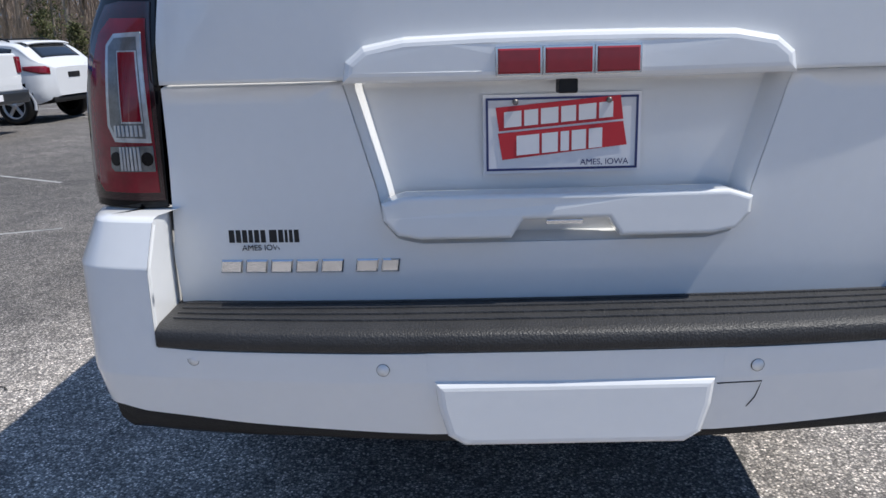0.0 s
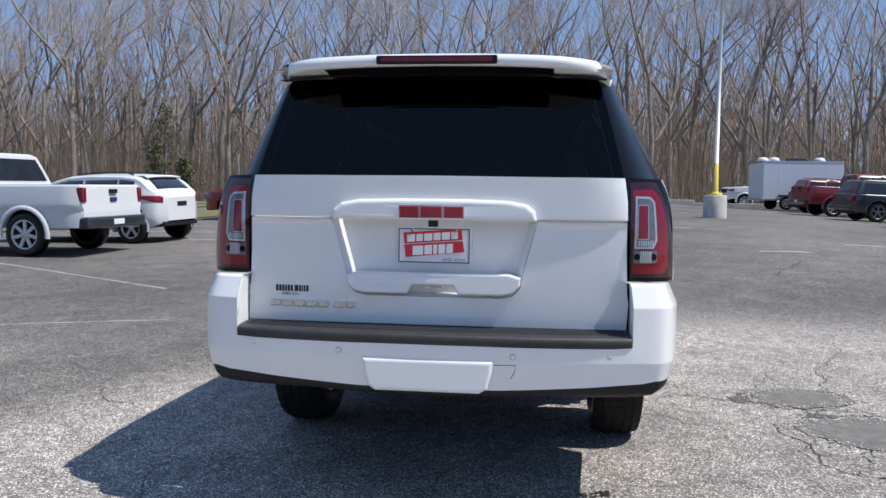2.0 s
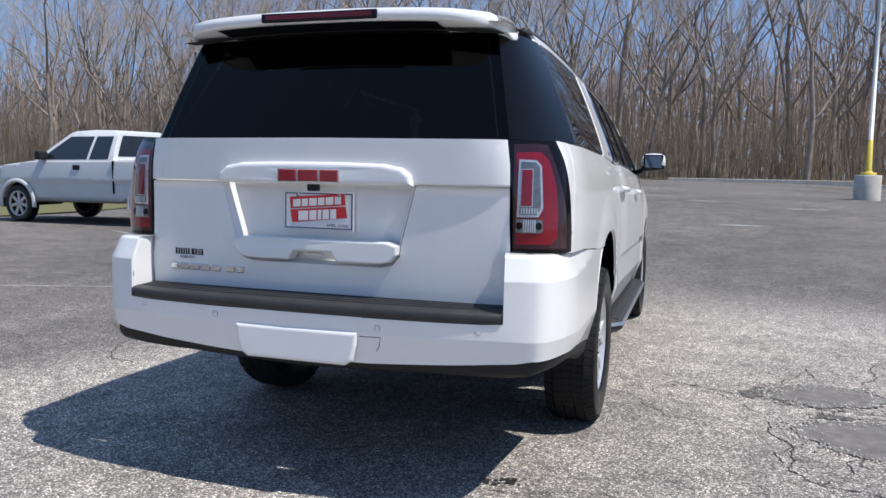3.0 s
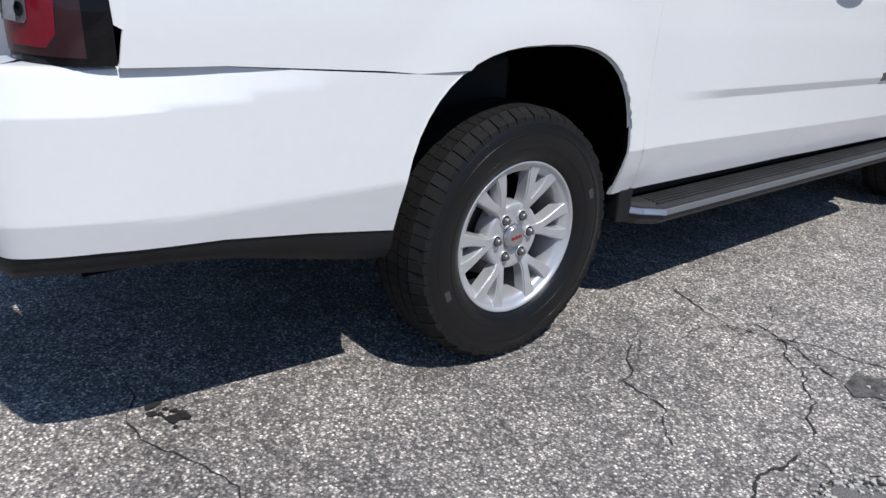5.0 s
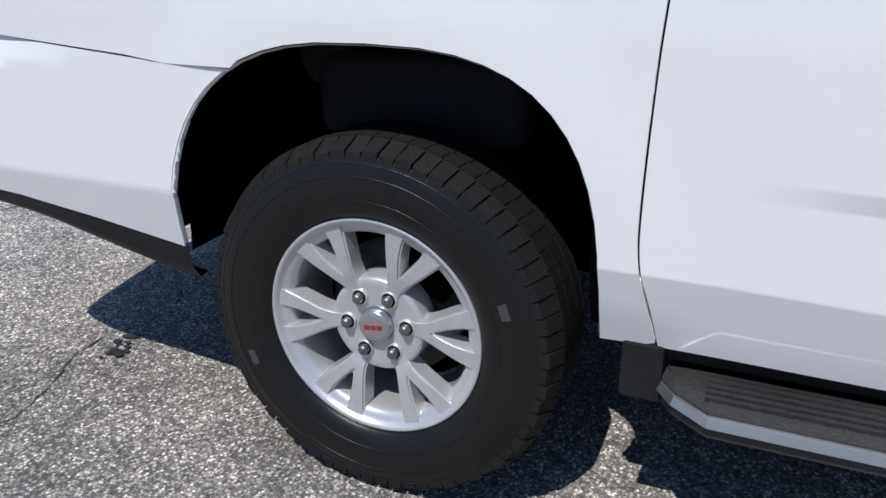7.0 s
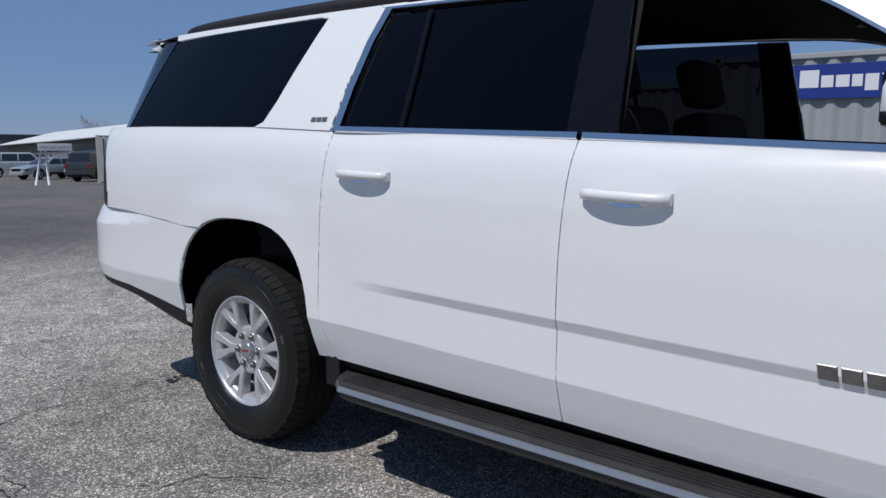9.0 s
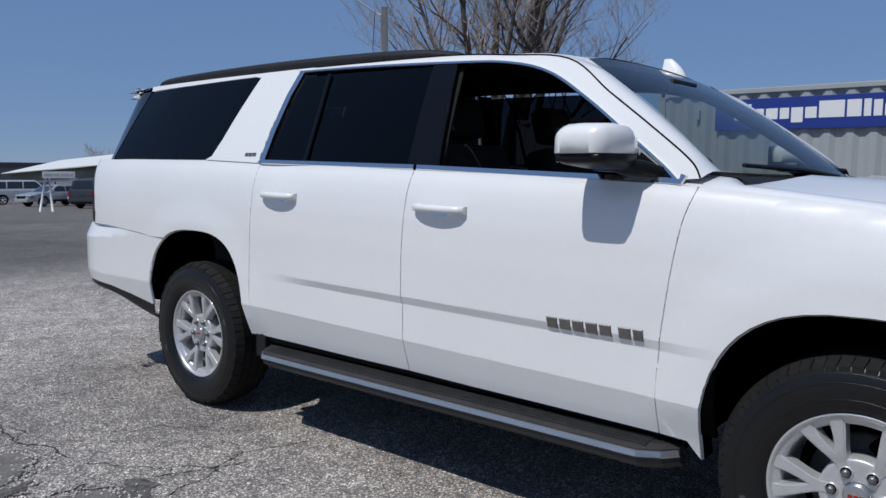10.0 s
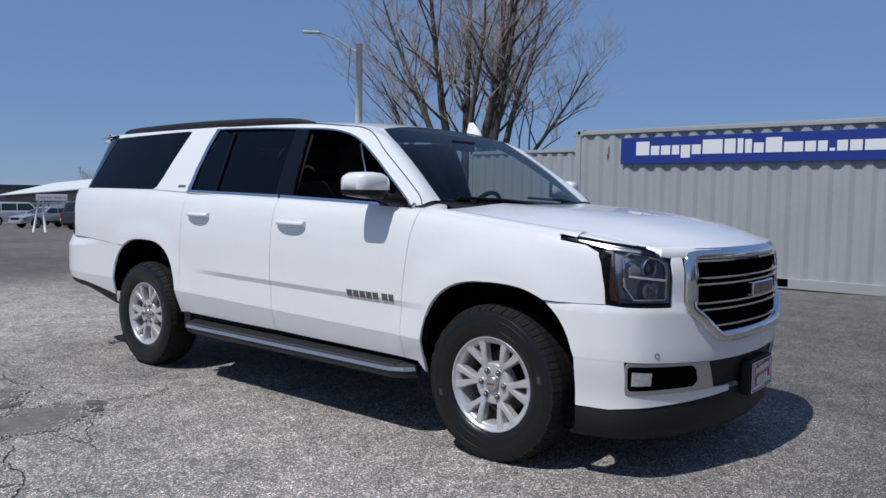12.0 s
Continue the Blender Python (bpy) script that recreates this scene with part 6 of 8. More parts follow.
swm.transform(Matrix.Translation((-0.42, 3.60, 1.20)) @ Matrix.Rotation(radians(62), 4, "X"))
part("steering_wheel", swm, LINER, SUV, "dark steering wheel", smooth=True)
part("rear_view_mirror", box((-0.13, 3.72, 1.64), (0.13, 3.75, 1.71), 0.012), PLASTIC, SUV)
for sd in (1, -1):
    panel("centre_pillar_trim", [(2.93, 1.30), (2.93, 1.77), (3.06, 1.765), (3.10, 1.30)], house, LINER, SUV, side=sd, gap=0, lift=-0.03)
part("sun_visor", box((-0.60, 3.50, 1.70), (0.60, 3.56, 1.745), 0.01), HEADLINE, SUV)


# ---- ground ----
PROFILE = [(-140, -2.2), (-58, -1.5), (-48, -1.2), (-41, -1.05), (-36, -0.92), (-28, -0.45), (-12, -0.08), (-4, 0.0), (6, 0.0), (10.7, 0.28), (20.5, 0.87), (33, 1.22), (45, 1.50), (60, 1.75), (140, 2.2)]


def terrain(x, y):
    z = sum(lerp_table(PROFILE, y + w) for w in (-2, -1, 0, 1, 2)) / 5
    z += (0.032 * max(-17, min(0, x + 3)) - 0.040 * min(20, max(0, x - 5.7))) * fade(7, 16, y)
    return GROUND_Z + z


gx = [-900, -400, -200, -120, -80, -55, -40, -30, -24, -20, -17, -14, -12, -10, -8, -6, -4, -2, 0, 2, 4, 6, 8, 10, 13, 16, 20, 25, 30, 40, 55, 80, 120, 200, 400, 900]
gy = [-900, -400, -200, -140, -90, -60, -50, -44, -38, -33, -28, -24, -20, -16, -12, -10, -8, -6, -4, -2, 0, 2, 4, 6, 7, 8, 9, 10, 11, 12, 14, 16, 18, 20, 22, 25, 28, 31, 34, 38, 42, 45, 48, 55, 60, 80, 120, 200, 400, 900]
sheet_rows = [[Vector((x, y, terrain(x, y))) for x in gx] for y in gy]
ground = sheet("ground", sheet_rows, ASPHALT, None, flip=False)
tagged(ground, label="old grey asphalt car park with cracks and patches", category="ground", kind="structure")


def laid(name, outline, mat, lift, label, category, kind="structure", grid=None):
    """A thin flat piece that follows the ground."""
    bm = bmesh.new()
    bm.faces.new([bm.verts.new((x, y, 0)) for x, y in outline])
    bm.normal_update()
    if bm.faces[:][0].normal.z < 0:
        bmesh.ops.reverse_faces(bm, faces=bm.faces[:])
    bmesh.ops.triangulate(bm, faces=bm.faces[:])
    if grid:
        for ax in (0, 1):
            lo, hi = min(p[ax] for p in outline), max(p[ax] for p in outline)
            k = math.floor(lo / grid) + 1
            while k * grid < hi:
                co, no = [0, 0, 0], [0, 0, 0]
                co[ax], no[ax] = k * grid, 1
                bmesh.ops.bisect_plane(bm, geom=bm.verts[:] + bm.edges[:] + bm.faces[:], plane_co=co, plane_no=no, dist=1e-5)
                k += 1
    for v in bm.verts:
        v.co.z = terrain(v.co.x, v.co.y) + lift
    return tagged(mesh(name, bm, mat, None), label=label, category=category, kind=kind)


rng = random.Random(7)


def wobble(pts, amount, step, closed=True, r=rng):
    out = []
    for x, y in densify(pts, step, closed):
        out.append((x + r.uniform(-amount, amount), y + r.uniform(-amount, amount)))
    return out


laid("asphalt_patch", wobble([(1.86, 2.15), (1.98, 2.42), (2.2, 2.55), (2.45, 2.50), (2.55, 2.28), (2.45, 2.12), (2.15, 2.0)], 0.035, 0.06), PATCHM, 0.005, "smooth darker asphalt repair patch", "asphalt patch")
laid("asphalt_patch", wobble([(1.95, 1.58), (2.1, 1.72), (2.5, 1.78), (3.0, 1.72), (3.2, 1.45), (2.9, 1.2), (2.4, 1.1), (2.05, 1.3)], 0.04, 0.06), PATCHM, 0.005, "smooth darker asphalt repair patch", "asphalt patch")
laid("broken_asphalt", wobble([(1.72, 2.17), (1.82, 2.34), (1.96, 2.36), (1.93, 2.18), (1.80, 2.09)], 0.025, 0.04), BROKENM, 0.0045, "dark crumbled asphalt beside a patch", "asphalt patch")
laid("pothole", wobble([(2.06, 1.78), (2.12, 1.88), (2.30, 1.86), (2.26, 1.79)], 0.015, 0.03), BROKENM, 0.0045, "small dark pothole between two patches", "pothole")
def spatter(cx, cy, spread, n, seed):
    r = random.Random(seed)
    bm = bmesh.new()
    for k in range(n):
        x, y, q = cx + r.gauss(0, spread), cy + r.gauss(0, spread * 0.7), r.uniform(0.25, 1.0) * spread * 0.55
        m_ = 9
        bm.faces.new([bm.verts.new((x + q * r.uniform(0.6, 1.2) * math.cos(6.283 * i / m_), y + q * r.uniform(0.6, 1.2) * math.sin(6.283 * i / m_), terrain(x, y) + 0.004 + 0.0002 * k)) for i in range(m_)])
    return tagged(mesh("oil_stain", bm, OILM, None), label="small dark oil spatter on the asphalt", category="oil stain", kind="structure")


spatter(0.715, 0.32, 0.032, 22, 1)


def crack(pts, width, seed, branches=0):
    r = random.Random(seed)
    bm = bmesh.new()

    def run(line, w):
        line = [Vector(p) for p in densify(line, 0.35, closed=False)]
        bend = 0.055
        while (line[1] - line[0]).length > 0.03 and len(line) < 600:
            out = []
            for p, q in zip(line, line[1:]):
                d = q - p
                out += [p, p.lerp(q, 0.5 + r.uniform(-0.12, 0.12)) + Vector((-d.y, d.x)) * r.uniform(-1, 1) * bend * 3]
            line, bend = out + [line[-1]], bend * 0.95
        prev = None
        for i, (x, y) in enumerate(line):
            d = (line[min(i + 1, len(line) - 1)] - line[max(i - 1, 0)]).normalized()
            n = Vector((-d.y, d.x)) * w * (0.25 + 0.75 * r.random() ** 1.6) * (0.2 if i in (0, len(line) - 1) else 1)
            z = terrain(x, y) + 0.0035
            ring = (bm.verts.new((x + n.x, y + n.y, z)), bm.verts.new((x - n.x, y - n.y, z)))
            if prev:
                bm.faces.new((prev[0], prev[1], ring[1], ring[0]))
            prev = ring
        return [tuple(p) for p in line]

    main = run(pts, width)
    for _ in range(branches):
        x, y = r.choice(main)
        a = r.uniform(0, 6.28)
        l = r.uniform(0.10, 0.32)
        run([(x, y), (x + l * 0.5 * math.cos(a), y + l * 0.5 * math.sin(a)), (x + l * math.cos(a + 0.4), y + l * math.sin(a + 0.4))], width * 0.6)
    bmesh.ops.recalc_face_normals(bm, faces=bm.faces[:])
    for f in bm.faces:
        if f.normal.z < 0:
            f.normal_flip()
    return tagged(mesh("asphalt_crack", bm, CRACKM, None), label="thin jagged crack in the asphalt", category="crack", kind="structure", group="asphalt cracks")


NEAR_CRACKS = [
    ([(0.95, 2.30), (1.29, 2.17), (1.45, 2.24), (1.74, 2.14)], 0.008, 5), ([(1.12, 1.86), (1.20, 1.70), (1.31, 1.53), (1.5, 1.50), (1.62, 1.36)], 0.006, 2),
    ([(1.31, 2.29), (1.45, 2.25), (1.62, 2.32), (1.80, 2.36)], 0.006, 3), ([(1.45, 2.25), (1.55, 2.12), (1.65, 2.05), (1.74, 1.93), (1.82, 1.75)], 0.007, 3),
    ([(2.35, 2.58), (2.22, 2.75), (2.19, 2.92), (2.24, 3.10)], 0.008, 1), ([(1.84, 1.62), (1.84, 1.40), (1.90, 1.16), (1.86, 0.90), (2.03, 0.74), (2.35, 0.62)], 0.011, 4),
    ([(1.92, 1.98), (2.2, 1.95), (2.5, 1.97), (2.75, 2.05), (3.2, 2.1)], 0.011, 6), ([(2.02, 1.82), (2.30, 1.84), (2.55, 1.90), (2.75, 1.82)], 0.011, 5),
    ([(2.1, 1.93), (2.25, 1.80), (2.22, 1.70)], 0.010, 2), ([(2.45, 1.95), (2.52, 1.82), (2.62, 1.72)], 0.010, 2),
]
SIDE_CRACKS = [
    ([(1.3, 5.27), (1.9, 5.28), (2.65, 5.29), (3.5, 5.25), (4.6, 5.1)], 0.009, 1), ([(2.48, 2.66), (2.62, 3.14), (3.1, 4.0), (3.4, 5.0)], 0.010, 3),
    ([(1.98, 2.48), (2.12, 2.75), (2.19, 2.92)], 0.008, 1), ([(1.63, 0.36), (1.28, 0.28), (0.87, 0.25), (0.3, 0.2)], 0.006, 1),
    ([(2.6, -1.1), (1.12, -1.14), (0.57, -1.12), (0.0, -1.15), (-0.8, -1.2)], 0.009, 1), ([(1.6, -2.9), (0.55, -2.72), (0.13, -2.5), (-0.4, -2.48), (-1.6, -2.4)], 0.009, 1),
    ([(-1.6, -0.7), (-1.3, -0.2), (-1.35, 0.5)], 0.006, 2), ([(-5.1, 3.4), (-4.95, 4.56), (-5.07, 5.1), (-4.96, 5.5), (-5.2, 7.0)], 0.010, 1),
]
FAR_CRACKS = [
    ([(-3.2, 2.5), (-2.6, 2.2), (-2.4, 1.6), (-1.9, 1.4)], 0.008, 2), ([(-4.4, 4.6), (-4.1, 3.9), (-4.3, 3.4)], 0.012, 1),
    ([(5, 8), (4.2, 9.5), (5.3, 11.5), (4.9, 13)], 0.02, 2), ([(3.0, 7.0), (4.5, 7.6), (6.5, 7.4)], 0.012, 2),
    ([(-6, 8.2), (-3, 8.6), (1, 8.1)], 0.012, 2), ([(1.6, -3.5), (2.4, -2.2), (2.2, -0.8), (2.7, 0.5)], 0.006, 3),
    ([(0.2, 6.4), (-1.0, 7.2), (-2.5, 7.0), (-4, 8)], 0.008, 3), ([(-5.5, 1.0), (-5.2, 3.0), (-5.6, 5.5)], 0.008, 2),
]
for k, (pts, w, nb) in enumerate(NEAR_CRACKS + SIDE_CRACKS + FAR_CRACKS):
    crack(pts, w * 0.62, 100 + k, (nb + 1) // 2)


def stripe(a, b, w=0.1):
    a, b = Vector(a), Vector(b)
    n = Vector((-(b - a).y, (b - a).x)).normalized() * w / 2
    q = [tuple(a - n), tuple(b - n), tuple(b + n), tuple(a + n)]
    return laid("parking_line", q, LINEP, 0.005, "worn white painted parking line", "parking line", grid=2.0)


for k in range(2):
    stripe((-9.4 + 0.3 * k, 20.2 + 2.75 * k), (-5.6 + 0.3 * k, 19.3 + 2.75 * k))
for k in range(5):
    stripe((11.3 + 0.4 * k, 23.6 + 3.0 * k), (17 + 0.4 * k, 23.9 + 3.0 * k))
for a, b in (((-10.6, 14.7), (-6.17, 13.54)), ((-11.4, 16.8), (-5.9, 15.3)), ((-11.6, 18.5), (-6.4, 17.2))):
    stripe(a, b)
stripe((-7.5, 3.0), (-3.4, 4.6), 0.05)
stripe((-9, 9.2), (-4.5, 6.8), 0.05)
for k in range(5):
    r = random.Random(300 + k)
    x, y = r.uniform(1.5, 8), r.uniform(9, 20)
    laid("worn_patch", wobble([(x - 0.5, y - 0.08), (x + 0.3, y - 0.12), (x + 0.6, y + 0.03), (x + 0.2, y + 0.10), (x - 0.4, y + 0.07)], 0.05, 0.2), LINEP, 0.004, "pale worn patch on the asphalt", "asphalt patch")

PATCHES = [[(1.86, 2.15), (1.98, 2.42), (2.2, 2.55), (2.45, 2.50), (2.55, 2.28), (2.45, 2.12), (2.15, 2.0), (1.86, 2.15)], [(2.05, 1.3), (1.95, 1.58), (2.1, 1.72), (2.5, 1.78), (3.0, 1.72), (3.2, 1.45), (2.9, 1.2), (2.4, 1.1), (2.05, 1.3)]]
for k, q in enumerate(PATCHES):
    crack(q, 0.0065, 400 + k, 7)
gv = bmesh.new()
rg = random.Random(91)
for k in range(700):
    q = PATCHES[k % 2]
    i = rg.randrange(len(q) - 1)
    t = rg.random()
    x = q[i][0] + (q[i + 1][0] - q[i][0]) * t + rg.gauss(0, 0.05)
    y = q[i][1] + (q[i + 1][1] - q[i][1]) * t + rg.gauss(0, 0.05)
    w = rg.uniform(0.003, 0.011)
    one = bmesh.new()
    bmesh.ops.create_cube(one, size=1)
    for v in one.verts:
        v.co = Vector((v.co.x * w * rg.uniform(0.7, 1.5), v.co.y * w * rg.uniform(0.7, 1.5), v.co.z * w * rg.uniform(0.6, 1.0)))
    one.transform(Matrix.Translation((x, y, terrain(x, y) + 0.006)) @ Matrix.Rotation(rg.uniform(0, 3), 4, "Z"))
    merge(gv, one)
tagged(mesh("loose_gravel", gv, CONCM, None), label="loose crumbs of broken asphalt round the patches", category="gravel", kind="stuff")

# far verge: kerb, concrete strip and grass bank
verge = sheet("grass_verge", [[Vector((x, y, terrain(x, y) + 0.06)) for x in range(-120, 121, 10)] for y in (46.2, 52, 60, 90, 140)], GRASSM, None, flip=False)
tagged(verge, label="thin spring grass verge below the wood", category="grass", kind="structure")
kb = bmesh.new()
for i in range(-12, 12):
    x0, x1 = i * 10 + 0.02, i * 10 + 9.98
    box((x0, 44.0, terrain(x0, 45.5) - 0.2), (x1, 46.2, terrain(x0, 45.5) + 0.13), 0.02, bm=kb, seg=1)
tagged(mesh("kerb", kb, CONCM, None), label="long pale concrete kerb", category="kerb", kind="structure")
laid("grass_strip", [(-70, 4), (-15.2, 4), (-14.2, 10.6), (-14.0, 19.6), (-10.6, 21.3), (-10.2, 24), (-10.4, 29.5), (-17, 31), (-17, 45), (-70, 45)], GRASSM, 0.03, "green grass strip beside the car park", "grass", grid=3.0)

# ---- trees ----
def branch(bm, tw, r, start, way, length, radius, depth, spread, up, least=0.009):
    """Grow a limb; thick ones go to bm, twigs to tw."""
    pts, p, d = [start], start.copy(), way.normalized()
    n = 4 if depth > 1 else 3
    for i in range(n):
        d = (d + Vector((r.uniform(-1, 1), r.uniform(-1, 1), r.uniform(-0.6, 1) + up)) * 0.16).normalized()
        p = p + d * length / n
        pts.append(p.copy())
    sides = 8 if depth > 3 else (5 if depth > 2 else 3)
    tube(bm if depth > 2 else tw, pts, max(radius, least), max(radius * 0.55, least * 0.66), sides, caps=False)
    if depth <= 0:
        return
    kids = 3 if depth > 2 else (4 if depth == 2 else 4)
    for k in range(kids):
        t = 0.35 + 0.65 * (k + r.random()) / kids
        i = min(n - 1, int(t * n))
        q = pts[i].lerp(pts[i + 1], t * n - i) if i + 1 < len(pts) else pts[-1]
        side_way = Vector((r.uniform(-1, 1), r.uniform(-1, 1), r.uniform(-0.2, 0.7)))
        nd = (d * (1.0 - spread * 0.3) + side_way.normalized() * spread).normalized()
        branch(bm, tw, r, q, nd, length * r.uniform(0.5, 0.78), radius * r.uniform(0.42, 0.6), depth - 1, spread, up, least)


def bare_tree(seed, height, trunk, depth=4, stems=1, spread=0.75, up=0.5, label="tall bare tree with a grey-brown trunk", twig=None):
    r = random.Random(seed)
    root = thing("tree", label=label, category="tree")
    bm, tw = bmesh.new(), bmesh.new()
    for s in range(stems):
        a = 2 * math.pi * s / max(1, stems) + r.uniform(-0.3, 0.3)
        lean = 0.05 if stems == 1 else (0.12 + 0.33 * (s % 3))
        way = Vector((lean * math.cos(a), lean * math.sin(a), 1))
        branch(bm, tw, r, Vector((0.15 * math.cos(a) * (stems > 1), 0.15 * math.sin(a) * (stems > 1), -0.2)), way, height * (0.62 if stems == 1 else 0.36), trunk * (1 if stems == 1 else 0.5), depth, spread, up)
    part("trunk", bm, BARKM, root, "grey-brown trunk and limbs", smooth=True)
    part("crown", tw, twig or TWIGM, root, "open crown of bare twigs")
    return root


wood_kinds = [bare_tree(11 + k, 13 + 1.3 * (k % 4), 0.17 + 0.03 * (k % 3), 5, 1, 0.75, 0.42, twig=TWIGM if k % 2 else TWIGG) for k in range(6)]
rt = random.Random(5)
spots = []
for k in range(104):
    row = k % 4
    x = -58 + 116 * ((k // 4) + rt.random() * 0.9) / 26
    y = 49 + row * 5.0 + rt.uniform(-1.5, 1.5)
    spots.append((x, y))
for k, (x, y) in enumerate(spots):
    src = wood_kinds[k % 6]
    m = pose(x, y, terrain(x, y), 0, 0, rt.uniform(0, 360)) @ Matrix.Diagonal((1, 1, 1, 1))
    if k < 6:
        src.matrix_basis = m
        tagged(src, group="trees of the wood")
    else:
        t = copy_thing(src, m)
        f = rt.uniform(0.82, 1.18)
        t.scale = (f, f, f * rt.uniform(0.95, 1.1))
# undergrowth: thin stems and a far haze of saplings
ub = bmesh.new()
ru = random.Random(21)
for k in range(9500):
    x, y = ru.uniform(-70, 70), 48.5 + abs(ru.gauss(0, 1)) * 8
    h = ru.uniform(1.2, 4.2) + (ru.random() < 0.2) * 3.5
    z = terrain(x, y)
    dx, dy = ru.uniform(-0.25, 0.25) * h, ru.uniform(-0.15, 0.15) * h
    w = 0.018 + 0.012 * ru.random()
    b0 = Vector((x, y, z))
    mid, tip = b0 + Vector((dx * 0.4, dy * 0.4, h * 0.55)), b0 + Vector((dx, dy, h))
    tube(ub, [b0, mid, tip], w, 0.006, 3, caps=False)
    for j in range(3):
        a = ru.uniform(0, 6.28)
        st = b0.lerp(tip, ru.uniform(0.3, 0.8))
        tube(ub, [st, st + Vector((math.cos(a) * 0.3 * h * 0.5, math.sin(a) * 0.2 * h * 0.4, h * 0.28))], 0.010, 0.004, 3, caps=False)
tagged(mesh("undergrowth", ub, BRUSHM, None), label="dense brown leafless undergrowth along the wood", category="bushes", kind="stuff")
fb = bmesh.new()
for k in range(2600):
    x, y = ru.uniform(-95, 95), ru.uniform(66, 90)
    h = ru.uniform(8, 17)
    z = terrain(x, y)
    tube(fb, [Vector((x, y, z)), Vector((x + ru.uniform(-1, 1), y, z + h * 0.6)), Vector((x + ru.uniform(-2, 2), y, z + h))], 0.12, 0.02, 3, caps=False)
    for j in range(5):
        s0 = z + h * ru.uniform(0.25, 0.8)
        a = ru.choice((-1, 1)) * ru.uniform(0.6, 2.4)
        tube(fb, [Vector((x, y, s0)), Vector((x + a * 0.5, y, s0 + 1.2)), Vector((x + a, y, s0 + 3.0))], 0.045, 0.012, 3, caps=False)
tagged(mesh("far_wood", fb, TWIGM, None), label="far bare wood behind the verge", category="trees", kind="stuff")


def cedar(x, y, h, seed):
    r = random.Random(seed)
    root = thing("cedar", x, y, terrain(x, y), label="dark green cedar at the edge of the wood", category="tree")
    tb = bmesh.new()
    tube(tb, [(0, 0, 0), (0, 0, h * 0.9)], 0.12, 0.02, 6)
    part("trunk", tb, BARKM, root)
    cb = bmesh.new()
    for k in range(46):
        t = 0.06 + 0.92 * (k + r.random()) / 46
        a = r.uniform(0, 6.28)
        reach = h * 0.36 * (1 - t) ** 0.7 * r.uniform(0.45, 1.1) + 0.1
        for j in range(46):
            u = r.random() ** 0.6
            c = Vector((math.cos(a) * reach * u, math.sin(a) * reach * u, h * t + 0.25 * reach * u)) + Vector((r.gauss(0, 1), r.gauss(0, 1), r.gauss(0, 0.6))) * (0.05 + 0.12 * h / 5)
            d = Vector((r.uniform(-1, 1), r.uniform(-1, 1), r.uniform(-0.2, 1))) * r.uniform(0.10, 0.22)
            e = Vector((r.uniform(-1, 1), r.uniform(-1, 1), r.uniform(-1, 1))) * 0.045
            cb.faces.new([cb.verts.new(q) for q in (c - e, c + d * 0.5 + e, c + d, c + d * 0.4 - e * 1.3)])
    part("crown", cb, PINEM, root, "uneven olive green foliage")


for x, y, h, s in ((-21.4, 41, 5.8, 1), (-20.1, 40.6, 2.7, 2), (-22.7, 42.5, 3.6, 3)):
    cedar(x, y, h, s)


def shade_tree(x, y, z, seed, height, label):
    """A many-stemmed tree: long limbs fan out from a short bole and fork into fine twigs."""
    r = random.Random(seed)
    root = thing("tree", x, y, z, label=label, category="tree")
    bm, tw = bmesh.new(), bmesh.new()
    tube(bm, [(0, 0, -0.3), (0.02, 0, 0.6), (0, 0.03, 1.3)], 0.62, 0.55, 12, caps=False)
    across, along = Vector((-0.608, 0.794, 0)), Vector((0.794, 0.608, 0))
    for lean, deep, reach, rad in ((-50, 12, 0.55, 0.15), (-36, -14, 0.84, 0.22), (-22, 16, 0.95, 0.24), (-9, -12, 1.0, 0.25), (3, 10, 1.0, 0.26), (13, -18, 0.96, 0.23), (25, 14, 0.9, 0.22), (38, -8, 0.86, 0.21), (54, 10, 0.62, 0.15), (-14, 38, 0.8, 0.19), (16, -40, 0.8, 0.19)):
        side_way = across * math.tan(radians(lean)) + along * math.tan(radians(deep))
        p, d = Vector((0, 0, 0.9)) + side_way.normalized() * 0.3, (side_way * 0.75 + Vector((0, 0, 1))).normalized()
        pts, n = [p], 12
        for i in range(n):
            d = (d + Vector((0, 0, 0.05)) - side_way.normalized() * 0.012 * (i > 4) + Vector((r.uniform(-1, 1), r.uniform(-1, 1), 0)) * 0.085).normalized()
            p = p + d * height * reach / n
            pts.append(p)
        tube(bm, pts, rad, 0.028, 8, caps=False)
        for k in range(13):
            t = 3.6 + (n - 3.7) * (k + r.random()) / 13
            i = int(t)
            q = pts[i].lerp(pts[i + 1], t - i)
            away = (side_way.normalized() * 0.55 + Vector((r.uniform(-1, 1), r.uniform(-1, 1), r.uniform(0.0, 0.7)))).normalized()
            way = ((pts[i + 1] - pts[i]).normalized() * 0.55 + away * 0.85).normalized()
            branch(bm, tw, r, q, way, height * r.uniform(0.16, 0.27) * (1.15 - 0.05 * i), rad * (1 - t / (n + 2.5)) * 0.40, 3, 0.85, 0.10, 0.0045)
    part("trunk", bm, BARKD, root, "dark brown bole and spreading limbs", smooth=True)
    part("crown", tw, TWIGD, root, "dense rounded crown of fine bare twigs")
    return root


